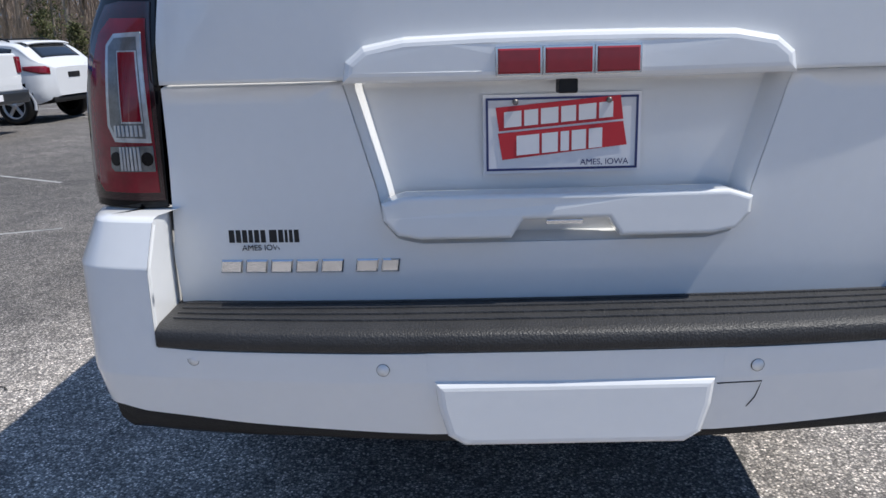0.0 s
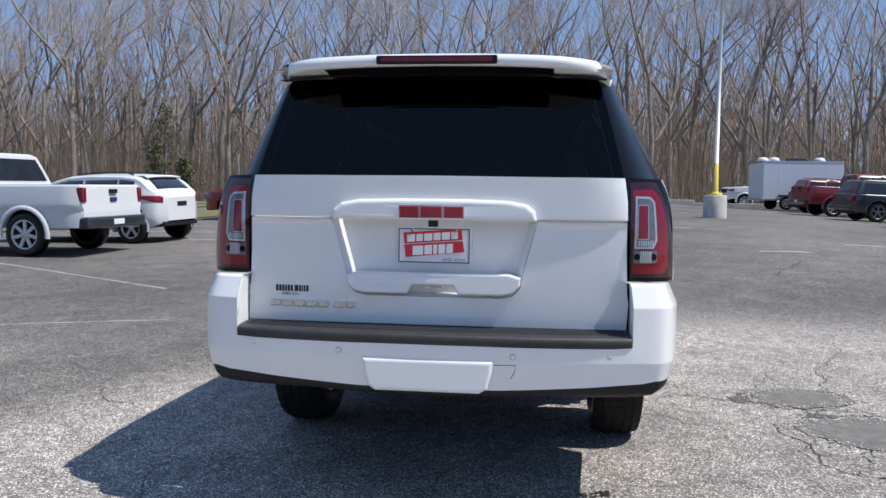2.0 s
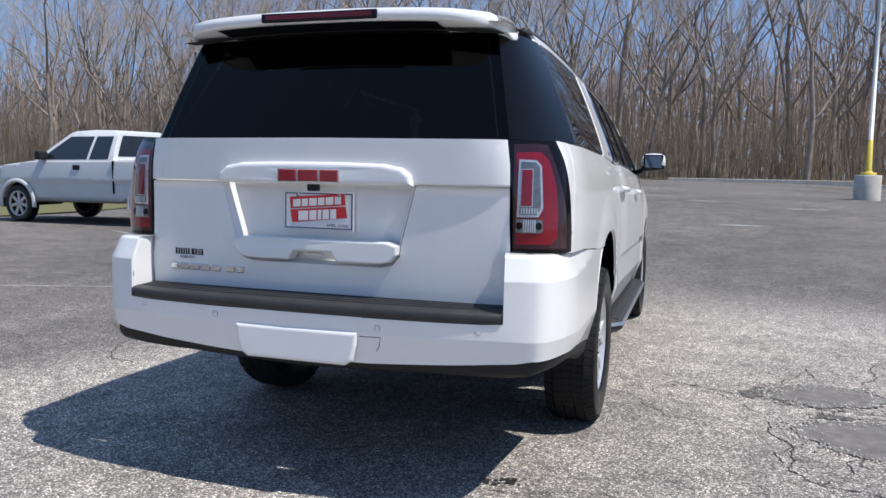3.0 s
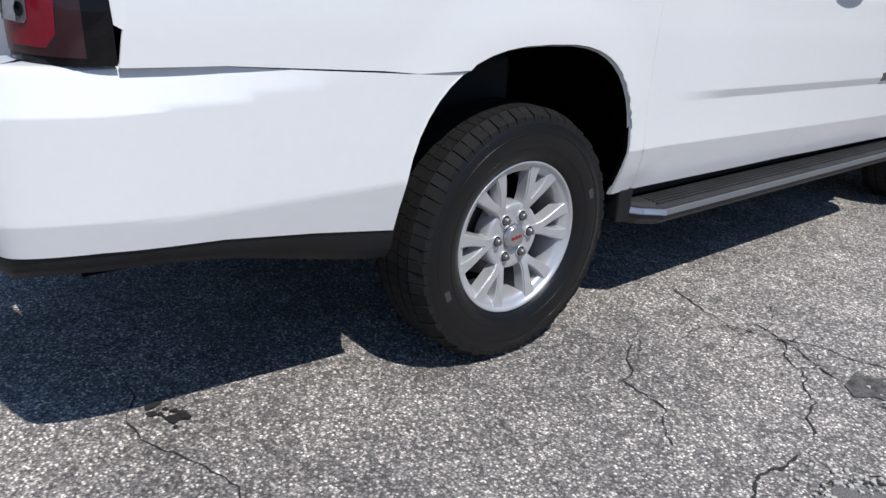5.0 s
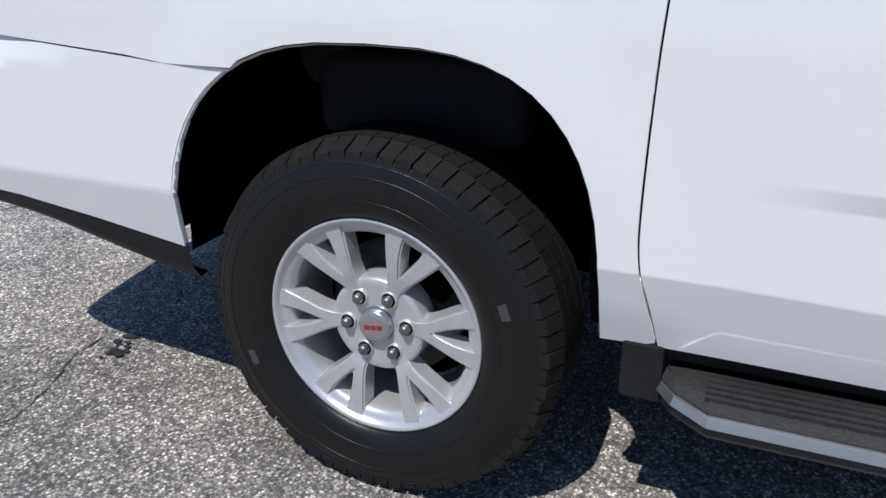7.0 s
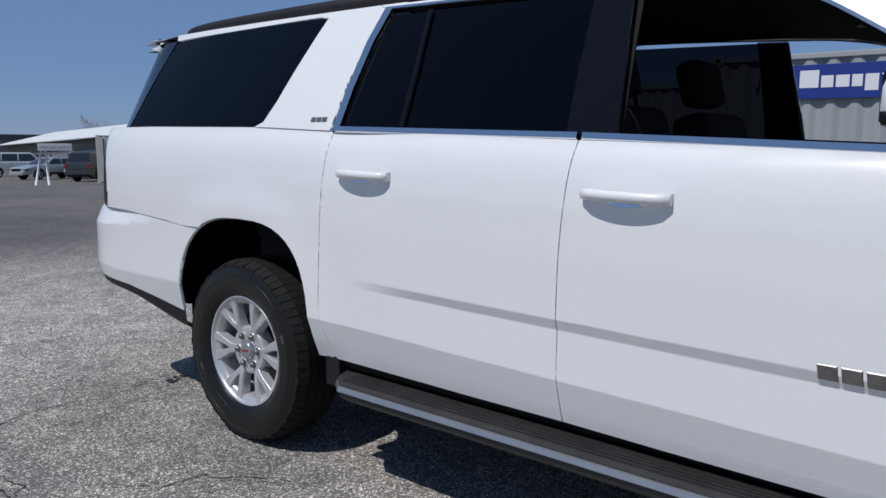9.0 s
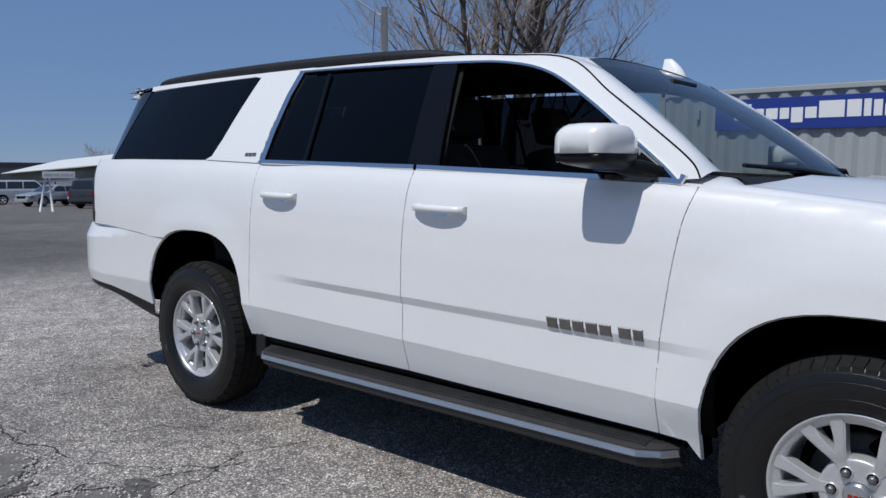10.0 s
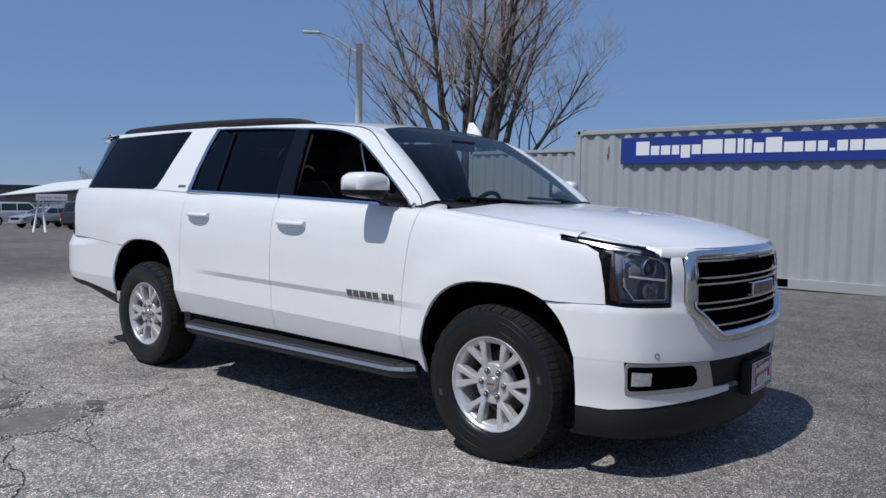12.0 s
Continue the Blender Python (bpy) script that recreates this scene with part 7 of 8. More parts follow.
shade_tree(-22.6, -13.6, -0.35, 78, 12.2, "large many-stemmed bare shade tree behind the containers")
small = bare_tree(81, 7.5, 0.2, 5, 4, 0.7, 0.2, "distant bare tree beyond the car park", TWIGG)
small.matrix_basis = pose(-42, -2.6, -0.5, 0, 0, 10)
copy_thing(small, pose(-39.5, -82, -1.8, 0, 0, 80))

# ---- light poles ----
def pole_lamp(x, y, h):
    root = thing("light_pole", x, y, terrain(x, y), label="tall pale light pole on a round concrete base", category="light pole")
    b = bmesh.new()
    lathe(b, [(-0.2, 0.36), (0.70, 0.36), (0.725, 0.345), (0.73, 0.0)], 28, axis="z")
    part("concrete_base", b, CONCM, root, "round weathered concrete base", smooth=False)
    b = bmesh.new()
    lathe(b, [(0.72, 0.22), (0.80, 0.22), (0.81, 0.12), (0.86, 0.09), (1.75, 0.072), (1.76, 0.0)], 16, axis="z")
    part("yellow_sleeve", b, YELLOW, root, "faded yellow painted foot")
    b = bmesh.new()
    tube(b, [(0, 0, 1.7), (0, 0, h)], 0.068, 0.045, 12)
    part("pole", b, POLEM, root, smooth=True)
    part("arm", box((-0.25, -0.03, h * 0.74), (0.3, 0.03, h * 0.74 + 0.05), 0.01), POLEM, root)
    part("lamp_head", box((0.1, -0.14, h * 0.74 + 0.05), (0.42, 0.14, h * 0.74 + 0.14), 0.03), POLEM, root, "small flood light")
    part("lamp_head", box((-0.5, -0.2, h), (0.5, 0.2, h + 0.15), 0.03), POLEM, root)


pole_lamp(6.27, 22.65, 9.6)
root = thing("street_lamp", -16.2, -14.0, -0.15, label="grey street lamp pole with a curved arm", category="street lamp")
b = bmesh.new()
tube(b, [(0, 0, 0), (0, 0, 7.05)], 0.16, 0.125, 12)
part("pole", b, POLEW, root, "tall pale weathered pole", smooth=True)
b = bmesh.new()
way = Vector((0.72, -0.69, 0))
tube(b, [Vector((0, 0, 6.75)), Vector((0, 0, 6.85)) + way * 0.3, Vector((0, 0, 7.25)) + way * 0.9, Vector((0, 0, 7.42)) + way * 1.5], 0.03, 0.025, 8)
part("arm", b, POLEM, root, smooth=True)
hb = box((-0.32, -0.11, -0.05), (0.32, 0.11, 0.05), 0.04)
hb.transform(Matrix.Translation(Vector((0, 0, 7.42)) + way * 1.75) @ Matrix.Rotation(math.atan2(way.y, way.x), 4, "Z"))
part("lamp_head", hb, POLEM, root)
b = bmesh.new()
tube(b, [Vector((0.35, -0.1, 6.9)), Vector((0.42, -0.15, 5.6)), Vector((0.17, 0, 5.1))], 0.012, 0.012, 5)
part("cable", b, PLASTIC, root)

# ---- containers ----
def container(name, x_face, y0, y1, h, z0, mat, label, depth=2.44):
    root = thing(name, x_face, y0, z0, label=label, category="container")
    L = y1 - y0
    pitch, dep = 0.278, 0.036
    rows = []
    n = int((L - 0.24) / pitch)
    ys, xs = [0.12], [-0.02]
    for i in range(n):
        a = 0.12 + i * (L - 0.24) / n
        p = (L - 0.24) / n
        for f, d in ((0.26, 0), (0.5, -dep), (0.76, -dep), (1.0, 0)):
            ys.append(a + p * f), xs.append(-0.02 + d)
    wall = sheet("front_wall", [[Vector((x, y, z)) for x, y in zip(xs, ys)] for z in (0.16, h - 0.08)], mat, root, "corrugated steel wall", smooth=False, flip=True)
    part("back_wall", box((-depth, 0.05, 0.14), (-depth + 0.03, L - 0.05, h - 0.05)), mat, root)
    part("roof", box((-depth + 0.05, 0.05, h - 0.06), (-0.05, L - 0.05, h - 0.02)), mat, root)
    ends = []
    for ye in (0.03, L - 0.03):
        m_ = 8
        pts = []
        for i in range(m_):
            a = -0.12 - i * (depth - 0.24) / m_
            p = -(depth - 0.24) / m_
            for f, d in ((0.0, 0), (0.26, 0), (0.5, 1), (0.76, 1)):
                pts.append((a + p * f, d))
        sgn = 1 if ye < 1 else -1
        sheet("end_wall", [[Vector((x, ye + sgn * 0.03 * d, z)) for x, d in pts] for z in (0.14, h - 0.08)], mat, root, smooth=False, flip=ye > 1)
    for x in (0.0, -depth):
        for y in (0.0, L):
            sx, sy = (-1 if x == 0 else 1), (1 if y == 0 else -1)
            part("corner_post", box((min(x, x + sx * 0.13), min(y, y + sy * 0.12), 0.1), (max(x, x + sx * 0.13), max(y, y + sy * 0.12), h - 0.1), 0.01), mat, root)
            for z in (0.0, h - 0.118):
                post = part("corner_casting", box((min(x + 0.004, x + sx * 0.164), min(y - 0.004 * sy, y + sy * 0.17), z), (max(x + 0.004, x + sx * 0.164), max(y - 0.004 * sy, y + sy * 0.17), z + 0.118), 0.008), mat, root)
                # flat near-black disc on the casting paints the shade of a hole
                hole = bmesh.new()
                bmesh.ops.create_circle(hole, cap_ends=True, segments=14, radius=0.032)
                hole.transform(Matrix.Translation((x + (0.0052 if x == 0 else -0.0052), y + sy * 0.083, z + 0.06)) @ Matrix.Rotation(radians(90), 4, "Y"))
                part("casting_hole", hole, DARK, root)
        for z0_, z1_ in ((0.012, 0.17), (h - 0.10, h - 0.03)):
            sx = -1 if x == 0 else 1
            part("side_rail", box((min(x - 0.004 * sx * -1, x + sx * 0.08), 0.12, z0_), (max(x, x + sx * 0.08), L - 0.12, z1_), 0.008), mat, root)
    return root, L, h


c1, L1, H1 = container("shipping_container", -8.3, -0.2, 5.86, 2.59, -0.025, CONTM, "grey corrugated shipping container with a blue banner")
# near-black blocks just proud of the rail paint the shade of fork pockets
part("fork_pocket", box((-0.05, L1 * 0.5 + 0.35, 0.04), (0.002, L1 * 0.5 + 0.75, 0.16)), DARK, c1)
part("fork_pocket", box((-0.05, L1 * 0.5 - 0.75, 0.04), (0.002, L1 * 0.5 - 0.35, 0.16)), DARK, c1)
part("vent", box((-0.03, 0.62, 2.13), (0.012, 0.68, 2.28), 0.006), CONTM, c1, "small steel vent cover")
ban = part("banner", box((0.0, 0.93, 1.955), (0.022, 5.42, 2.405), 0.004), SIGNB, c1, "blue dealer banner with white bars")
pos, widths = 1.22, [1.15, 0.72, 0.78, 0.6, 0.75, 0.72, 1.55, 0.85, 0.42, 0.5, 0.72, 1.15, 1.3, 0.72, 0.62, 0.34, 0.68, 0.78, 1.3]
tall = [1, 0, 0, 0, -1, 0, 1, 1, 1, 0.8, 0, 1, 0, 0, 0, -2, 0, 0, 0]
unit = (5.02 - 1.22) / (sum(widths) + 0.14 * (len(widths) - 1))
for w, tl in zip(widths, tall):
    z0, z1 = 2.10, 2.255
    if tl > 0:
        z1 = 2.255 + 0.075 * tl
    if tl == -1:
        z0 = 2.045
    if tl == -2:
        z1 = 2.145
    part("banner_bar", box((0.0225, pos, z0), (0.0265, pos + w * unit, z1), 0.001), SIGNW, ban)
    pos += (w + 0.14) * unit
container("shipping_container", -11.6, -5.2, 0.9, 2.59, -0.1, CONTM, "grey corrugated shipping container standing behind another")
c3, _, _ = container("shipping_container", -19.2, -41.2, -35.1, 2.59, -1.0, CONTW, "cream shipping container with steel door bars")
c3.matrix_basis = pose(-19.2, -41.2, -1.0, 0, 0, -25.9)
for k in range(4):
    b = bmesh.new()
    x = -0.35 - 0.55 * k
    tube(b, [(x, 6.13, 0.2), (x, 6.13, 2.4)], 0.025, 0.025, 8)
    part("door_bar", b, STEEL, c3)
for k in range(2):
    part("door_panel", box((-1.2 - 1.1 * k + 0.03, 6.095, 0.16), (-0.12 - 1.1 * k, 6.115, 2.45), 0.004), CONTW, c3)


# ---- parked vehicles ----
def clip_x(pts, lo, hi):
    """Cut a closed outline to a span of x."""
    for s, lim in ((1, lo), (-1, hi)):
        out = []
        for i, p in enumerate(pts):
            q = pts[i - 1]
            a, b = (q[0] - lim) * s, (p[0] - lim) * s
            if a * b < 0:
                t = a / (a - b)
                out.append((lim, q[1] + (p[1] - q[1]) * t))
            if b >= 0:
                out.append(p)
        pts = out
    return pts


def flank(outline, half, lift=0.0, rim=0.0, step=0.22, full=False):
    """Both side skins of an outline in (x, z), bent by half(x, z); full: joined across the top and ends."""
    bm = bmesh.new()
    bm.faces.new([bm.verts.new((x, z, 0)) for x, z in outline])
    bm.normal_update()
    bmesh.ops.triangulate(bm, faces=bm.faces[:])
    for ax in (0, 1):
        lo, hi = min(p[ax] for p in outline), max(p[ax] for p in outline)
        k = math.floor(lo / step) + 1
        while k * step < hi:
            co, no = [0, 0, 0], [0, 0, 0]
            co[ax], no[ax] = k * step, 1
            bmesh.ops.bisect_plane(bm, geom=bm.verts[:] + bm.edges[:] + bm.faces[:], plane_co=co, plane_no=no, dist=1e-5)
            k += 1
    bm.verts.ensure_lookup_table()
    edges = [e for e in bm.edges if e.is_boundary]
    out = bmesh.new()
    near, far = {}, {}
    for v in bm.verts:
        x, z = v.co.x, v.co.y
        h = half(x, z) + lift
        near[v] = out.verts.new((x, -h, z))
        far[v] = out.verts.new((x, h, z))
    for f in bm.faces:
        out.faces.new([near[v] for v in f.verts]).smooth = True
        out.faces.new([far[v] for v in f.verts][::-1]).smooth = True
    if full:
        for e in edges:
            a, b = e.verts
            out.faces.new((near[a], far[a], far[b], near[b])).smooth = False
    bm.free()
    bmesh.ops.recalc_face_normals(out, faces=out.faces[:])
    return out


def cross_pane(half, p, q, lift, inset=0.10):
    """A pane across the car between two points of its profile."""
    bm = bmesh.new()
    rows = []
    d = Vector((q[0] - p[0], 0, q[1] - p[1])).normalized()
    n = Vector((-d.z, 0, d.x)) * lift
    for i in range(5):
        x, z = p[0] + (q[0] - p[0]) * i / 4, p[1] + (q[1] - p[1]) * i / 4
        w = half(x, z) - inset
        rows.append([bm.verts.new(Vector((x - 0.0, w * (j / 3 - 1), z)) + n) for j in range(7)])
    for a, b in zip(rows, rows[1:]):
        for j in range(6):
            bm.faces.new((a[j], a[j + 1], b[j + 1], b[j])).smooth = True
    return bm


def car_wheel(parent, x, y, r, mat, spokes=5):
    side = 1 if y > 0 else -1
    bm = bmesh.new()
    lathe(bm, [(-0.11, r * 0.66), (-0.115, r * 0.9), (-0.085, r * 0.99), (0, r), (0.085, r * 0.99), (0.115, r * 0.9), (0.11, r * 0.66), (-0.11, r * 0.66)], 28, axis="x")
    bm.transform(Matrix.Translation((x, y, r)) @ Matrix.Rotation(radians(90 * side), 4, "Z"))
    w = part("wheel", bm, RUBBER, parent, "black tyre", smooth=True)
    bm = bmesh.new()
    lathe(bm, [(0.03, 0.0), (0.05, r * 0.62), (0.105, r * 0.63), (0.112, r * 0.68), (0.09, r * 0.69)], 28, axis="x")
    bm.transform(Matrix.Translation((x, y, r)) @ Matrix.Rotation(radians(90 * side), 4, "Z"))
    part("wheel_dish", bm, PLASTIC, w)
    bm = bmesh.new()
    for k in range(spokes):
        box((0.055, -r * 0.085, 0), (0.095, r * 0.085, r * 0.64), 0.01, bm=bm, seg=1, m=Matrix.Rotation(k * 2 * math.pi / spokes, 4, "X"))
    lathe(bm, [(0.075, r * 0.60), (0.108, r * 0.615), (0.113, r * 0.675), (0.095, r * 0.69)], 28, axis="x")
    lathe(bm, [(0.105, 0.0), (0.10, r * 0.16), (0.07, r * 0.18)], 14, axis="x")
    bm.transform(Matrix.Translation((x, y, r)) @ Matrix.Rotation(radians(90 * side), 4, "Z"))
    part("rim", bm, mat, w, "spoked alloy rim")


def arches(bottom, wheels, r, x_from, x_to):
    """The lower edge from front to rear with round wheel arches."""
    pts = [(x_from, bottom)]
    for xw in wheels:
        R = r * 1.16
        a0 = math.asin(max(-0.9, min(0.9, (bottom - r) / R)))
        for k in range(13):
            a = a0 + (math.pi - 2 * a0) * k / 12
            pts.append((xw + R * math.cos(a), r + R * math.sin(a)))
    return pts + [(x_to, bottom)]


def vehicle(name, kind, paint, spot, heading, anchor, label, category="car", L=4.7, W=1.86, H=1.7, belt=1.02, hood=1.0, oh=0.95, wb=2.75, r=0.36, cowl=3.35, roof=(0.45, 3.0 - 0.45), tail=0.06, clad=None, rim=None, pillars=(), lift=0.0):
    """A parked vehicle, x forwards from its tail; anchor: the wheel that stands at the spot."""
    root = thing(name, label=label, category=category)
    clad = clad or PLASTIC
    rim = rim or ALLOY
    bed = kind == "pickup"

    def half(x, z):
        w = W / 2 - 0.035 * ((z - 0.72) / 0.5) ** 2
        for d in (x, L - x):
            if d < 0.5:
                w -= (0.13 if d is x else 0.20) * (1 - max(d, 0) / 0.5) ** 2
        if bed:
            w -= 0.030 * min(1, max(0, (0.90 - z) / 0.06)) + 0.03 * max(0, 0.72 - z)
        if z > belt:
            w -= (z - belt) * (0.30 if kind != "van" else 0.16)
        return w

    wheels = (oh, oh + wb)
    low = 0.34 if kind != "pickup" else 0.52
    ledge = belt
    upper = [(tail + 0.02, low + 0.05), (tail, 0.6), (tail, 0.8), (tail + 0.03, ledge - 0.03), (tail + 0.07, ledge), (cowl - 0.1, belt), (cowl + 0.05, belt - 0.005), (L - 0.55, hood), (L - 0.2, hood - 0.06), (L - 0.06, hood - 0.2), (L - 0.02, 0.62), (L - 0.05, 0.42)]
    outline = upper + arches(low, wheels[::-1], r, L - 0.12, tail + 0.1)
    body = part("body", flank(outline, half, step=0.06 if bed else 0.12, full=True), paint, root)
    part("wheel_wells", box((wheels[0] - r * 1.2, -W / 2 + 0.12, low), (wheels[1] + r * 1.2, W / 2 - 0.12, r * 2.15)), DARK, root)
    r0, r1 = roof
    base = tail + 0.10 if not bed else r0 - 0.10
    house = [(base, belt - 0.02), (r0, H - 0.07), (r0 + 0.14, H - 0.015), ((r0 + r1) / 2, H), (r1 - 0.12, H - 0.02), (r1, H - 0.06), (cowl, belt - 0.02)]
    part("cab" if bed else "upper_body", flank(house, half, full=True), paint, root)
    glass_line = [(base + (0.14 if bed else 0.22), belt + 0.03), (r0 + 0.10, H - 0.14), (r1 - 0.05, H - 0.13), (cowl - 0.20, belt + 0.03)]
    cuts = [base] + list(pillars) + [cowl]
    for a, b in zip(cuts, cuts[1:]):
        q = clip_x(glass_line, a + 0.035, b - 0.035)
        if len(q) > 2:
            for s in (-1, 1):
                bm = flank(q, half, lift=0.006)
                bmesh.ops.delete(bm, geom=[v for v in bm.verts if v.co.y * s < 0], context="VERTS")
                part("side_window", bm, CARGLASS, root, "dark side glass")
    k = 0.30 if kind == "crossover" else 0.16
    part("rear_window", cross_pane(half, (base + (r0 - base) * k, belt + (H - 0.07 - belt) * k), (base + (r0 - base) * 0.9, belt + (H - 0.07 - belt) * 0.9), 0.012, 0.2 if kind == "crossover" else 0.10), CARGLASS, root, "dark rear glass")
    part("windscreen", cross_pane(half, (r1 + (cowl - r1) * 0.1, H - 0.06 + (belt - H + 0.04) * 0.1), (r1 + (cowl - r1) * 0.92, H - 0.06 + (belt - H + 0.04) * 0.92), 0.012), CARGLASS, root, "dark windscreen")
    for s in (-1, 1):
        hz = half(tail + 0.03, belt - 0.2)
        y0, y1 = sorted((s * (hz - (0.24 if kind == "crossover" else 0.09 if bed else 0.16)), s * (hz + 0.022)))
        wide = 0.30 if kind == "crossover" else 0.17
        tall_l = (belt - 0.32, belt - 0.05) if kind in ("pickup", "van", "suv") else (belt - 0.24, belt - 0.06)
        part("tail_lamp", box((tail - 0.015, y0, tall_l[0]), (tail + (wide if not bed else 0.12), y1, tall_l[1]), 0.025), REDL, root, "red tail lamp")
        hz = half(L - 0.3, hood - 0.2)
        y0, y1 = sorted((s * (hz - 0.36), s * (hz + 0.004)))
        part("headlamp", box((L - 0.34, y0, hood - 0.27), (L - 0.055, y1, hood - 0.13), 0.03), CLEARL, root, "clear headlamp")
        hz = half(cowl - 0.35, belt)
        y0, y1 = sorted((s * (hz - 0.02), s * (hz + 0.20)))
        part("wing_mirror", box((cowl - 0.42, y0, belt + 0.02), (cowl - 0.27, y1, belt + 0.20), 0.04), paint if kind != "pickup" else PLASTIC, root)
        for xw in wheels:
            car_wheel(root, xw, s * (W / 2 - 0.13), r, rim, 5 if kind != "pickup" else 7)
        for i in range({"van": 1, "pickup": 0}.get(kind, 2)):
            xh = (cowl - 1.25) - i * 0.95
            hy = half(xh, belt - 0.12)
            y0, y1 = sorted((s * (hy - 0.005), s * (hy + 0.03)))
            part("door_handle", box((xh, y0, belt - 0.15), (xh + 0.17, y1, belt - 0.115), 0.008), paint, root)
        hy = half(oh + wb / 2, low + 0.1)
        y0, y1 = sorted((s * (hy - 0.05), s * (hy + 0.012)))
        if bed:
            b = bmesh.new()
            tube(b, [(oh + r * 1.35, s * (hy - 0.08), low - 0.02), (oh + r * 1.5, s * (hy + 0.05), low - 0.03), (oh + wb - r * 1.5, s * (hy + 0.05), low - 0.03), (oh + wb - r * 1.35, s * (hy - 0.08), low - 0.02)], 0.045, 0.045, 8)
            part("side_step", b, STEEL, root, "round grey side step")
            for xw in wheels:
                b = bmesh.new()
                rows = []
                for i in range(17):
                    a = radians(-8 + 196 * i / 16)
                    ring = []
                    for k_, out in ((1.13, -0.02), (1.14, 0.022), (1.20, 0.028), (1.30, 0.016), (1.36, -0.012)):
                        x, z = xw + r * k_ * math.cos(a), r + r * k_ * math.sin(a)
                        ring.append(b.verts.new((x, s * (half(x, max(z, 0.9)) + out), z)))
                    rows.append(ring)
                for u, v in zip(rows, rows[1:]):
                    for i in range(4):
                        b.faces.new((u[i], u[i + 1], v[i + 1], v[i])).smooth = True
                bmesh.ops.recalc_face_normals(b, faces=b.faces[:])
                part("arch_flare", b, paint, root)
            hy = half(r0 - 0.1, 1.0)
            y0, y1 = sorted((s * (hy - 0.05), s * (hy + 0.004)))
            part("cab_gap", box((r0 - 0.125, y0, low + 0.12), (r0 - 0.100, y1, belt - 0.01)), DARK, root, "dark gap between cab and bed")
            y0, y1 = sorted((s * (half(r1, 1.1) - 0.02), s * (half(r1, 1.1) + 0.012)))
            part("handle_plate", box((r0 + 0.78, y0, belt - 0.19), (r0 + 0.96, y1, belt - 0.09), 0.012), PLASTIC, root, "square black door handle")
        else:
            part("sill_trim", box((oh + r * 1.2, y0, low - 0.03), (oh + wb - r * 1.2, y1, low + 0.12), 0.02), clad, root)
    # pickup bumpers: dark grey paint stands in for chrome with a dark reflection
    part("rear_bumper", box((tail - 0.10, -W / 2 + 0.10, 0.40 if not bed else 0.50), (tail + 0.14, W / 2 - 0.10, 0.60 if not bed else 0.72), 0.05), paint if kind == "crossover" else (CARGRY if bed else clad), root)
    if not bed:
        part("lower_valance", box((tail + 0.02, -W / 2 + 0.22, 0.26), (tail + 0.3, W / 2 - 0.22, 0.42), 0.03), PLASTIC, root)
    part("front_bumper", box((L - 0.26, -W / 2 + 0.24, 0.30), (L + 0.03, W / 2 - 0.24, 0.55), 0.06), clad if kind != "sedan" else paint, root)
    part("grille", box((L - 0.14, -0.42, hood - 0.36), (L + 0.012, 0.42, hood - 0.12), 0.02), BLACKG, root, "dark front grille")
    part("plate_panel", box((tail - 0.02, -0.26, 0.72), (tail + 0.02, 0.26, 0.86), 0.008) if not bed else box((tail - 0.115, -0.16, 0.56), (tail - 0.08, 0.16, 0.66), 0.006), clad if not bed else PLATEW, root, "small rear plate")
    if bed:
        # near-black slab at rail height paints the shade of an open bed
        part("bed_floor", box((tail + 0.10, -W / 2 + 0.16, belt - 0.02), (r0 - 0.14, W / 2 - 0.16, belt + 0.006)), DARK, root, "near-black slab painting the shade of the truck bed")
        part("tailgate_handle", box((tail - 0.02, -0.11, belt - 0.16), (tail + 0.02, 0.11, belt - 0.08), 0.01), PLASTIC, root)
        part("tailgate_badge", box((tail - 0.018, -0.10, belt - 0.31), (tail + 0.02, 0.10, belt - 0.23), 0.03), BLUEP, root)
    elif kind != "sedan":
        for s in (-1, 1):
            b = bmesh.new()
            y = s * (half((r0 + r1) / 2, H) - 0.06)
            tube(b, [(r0 + 0.2, y, H - 0.02), (r0 + 0.3, y, H + 0.03), (r1 - 0.35, y, H + 0.03), (r1 - 0.25, y, H - 0.02)], 0.016, 0.016, 6)
            part("roof_rail", b, PLASTIC, root)
    ca, sa = math.cos(radians(heading)), math.sin(radians(heading))
    ax, ay = wheels[anchor[0]], anchor[1] * (W / 2 - 0.13)
    ox, oy = spot[0] - (ax * ca - ay * sa), spot[1] - (ax * sa + ay * ca)

    def at(x, y):
        px, py = ox + x * ca - y * sa, oy + x * sa + y * ca
        return Vector((px, py, terrain(px, py) + lift))

    f = (at(wheels[1], 0) - at(wheels[0], 0)).normalized()
    lft = at(oh + wb / 2, W / 2 - 0.13) - at(oh + wb / 2, 0.13 - W / 2)
    up = f.cross(lft).normalized()
    lft = up.cross(f)
    o = at(oh, 0) - f * oh
    root.matrix_basis = Matrix(((f.x, lft.x, up.x, o.x), (f.y, lft.y, up.y, o.y), (f.z, lft.z, up.z, o.z), (0, 0, 0, 1)))
    return root


def smooth_table(table, x):
    return sum(lerp_table(table, x + d) for d in (-0.06, -0.03, 0, 0.03, 0.06)) / 5


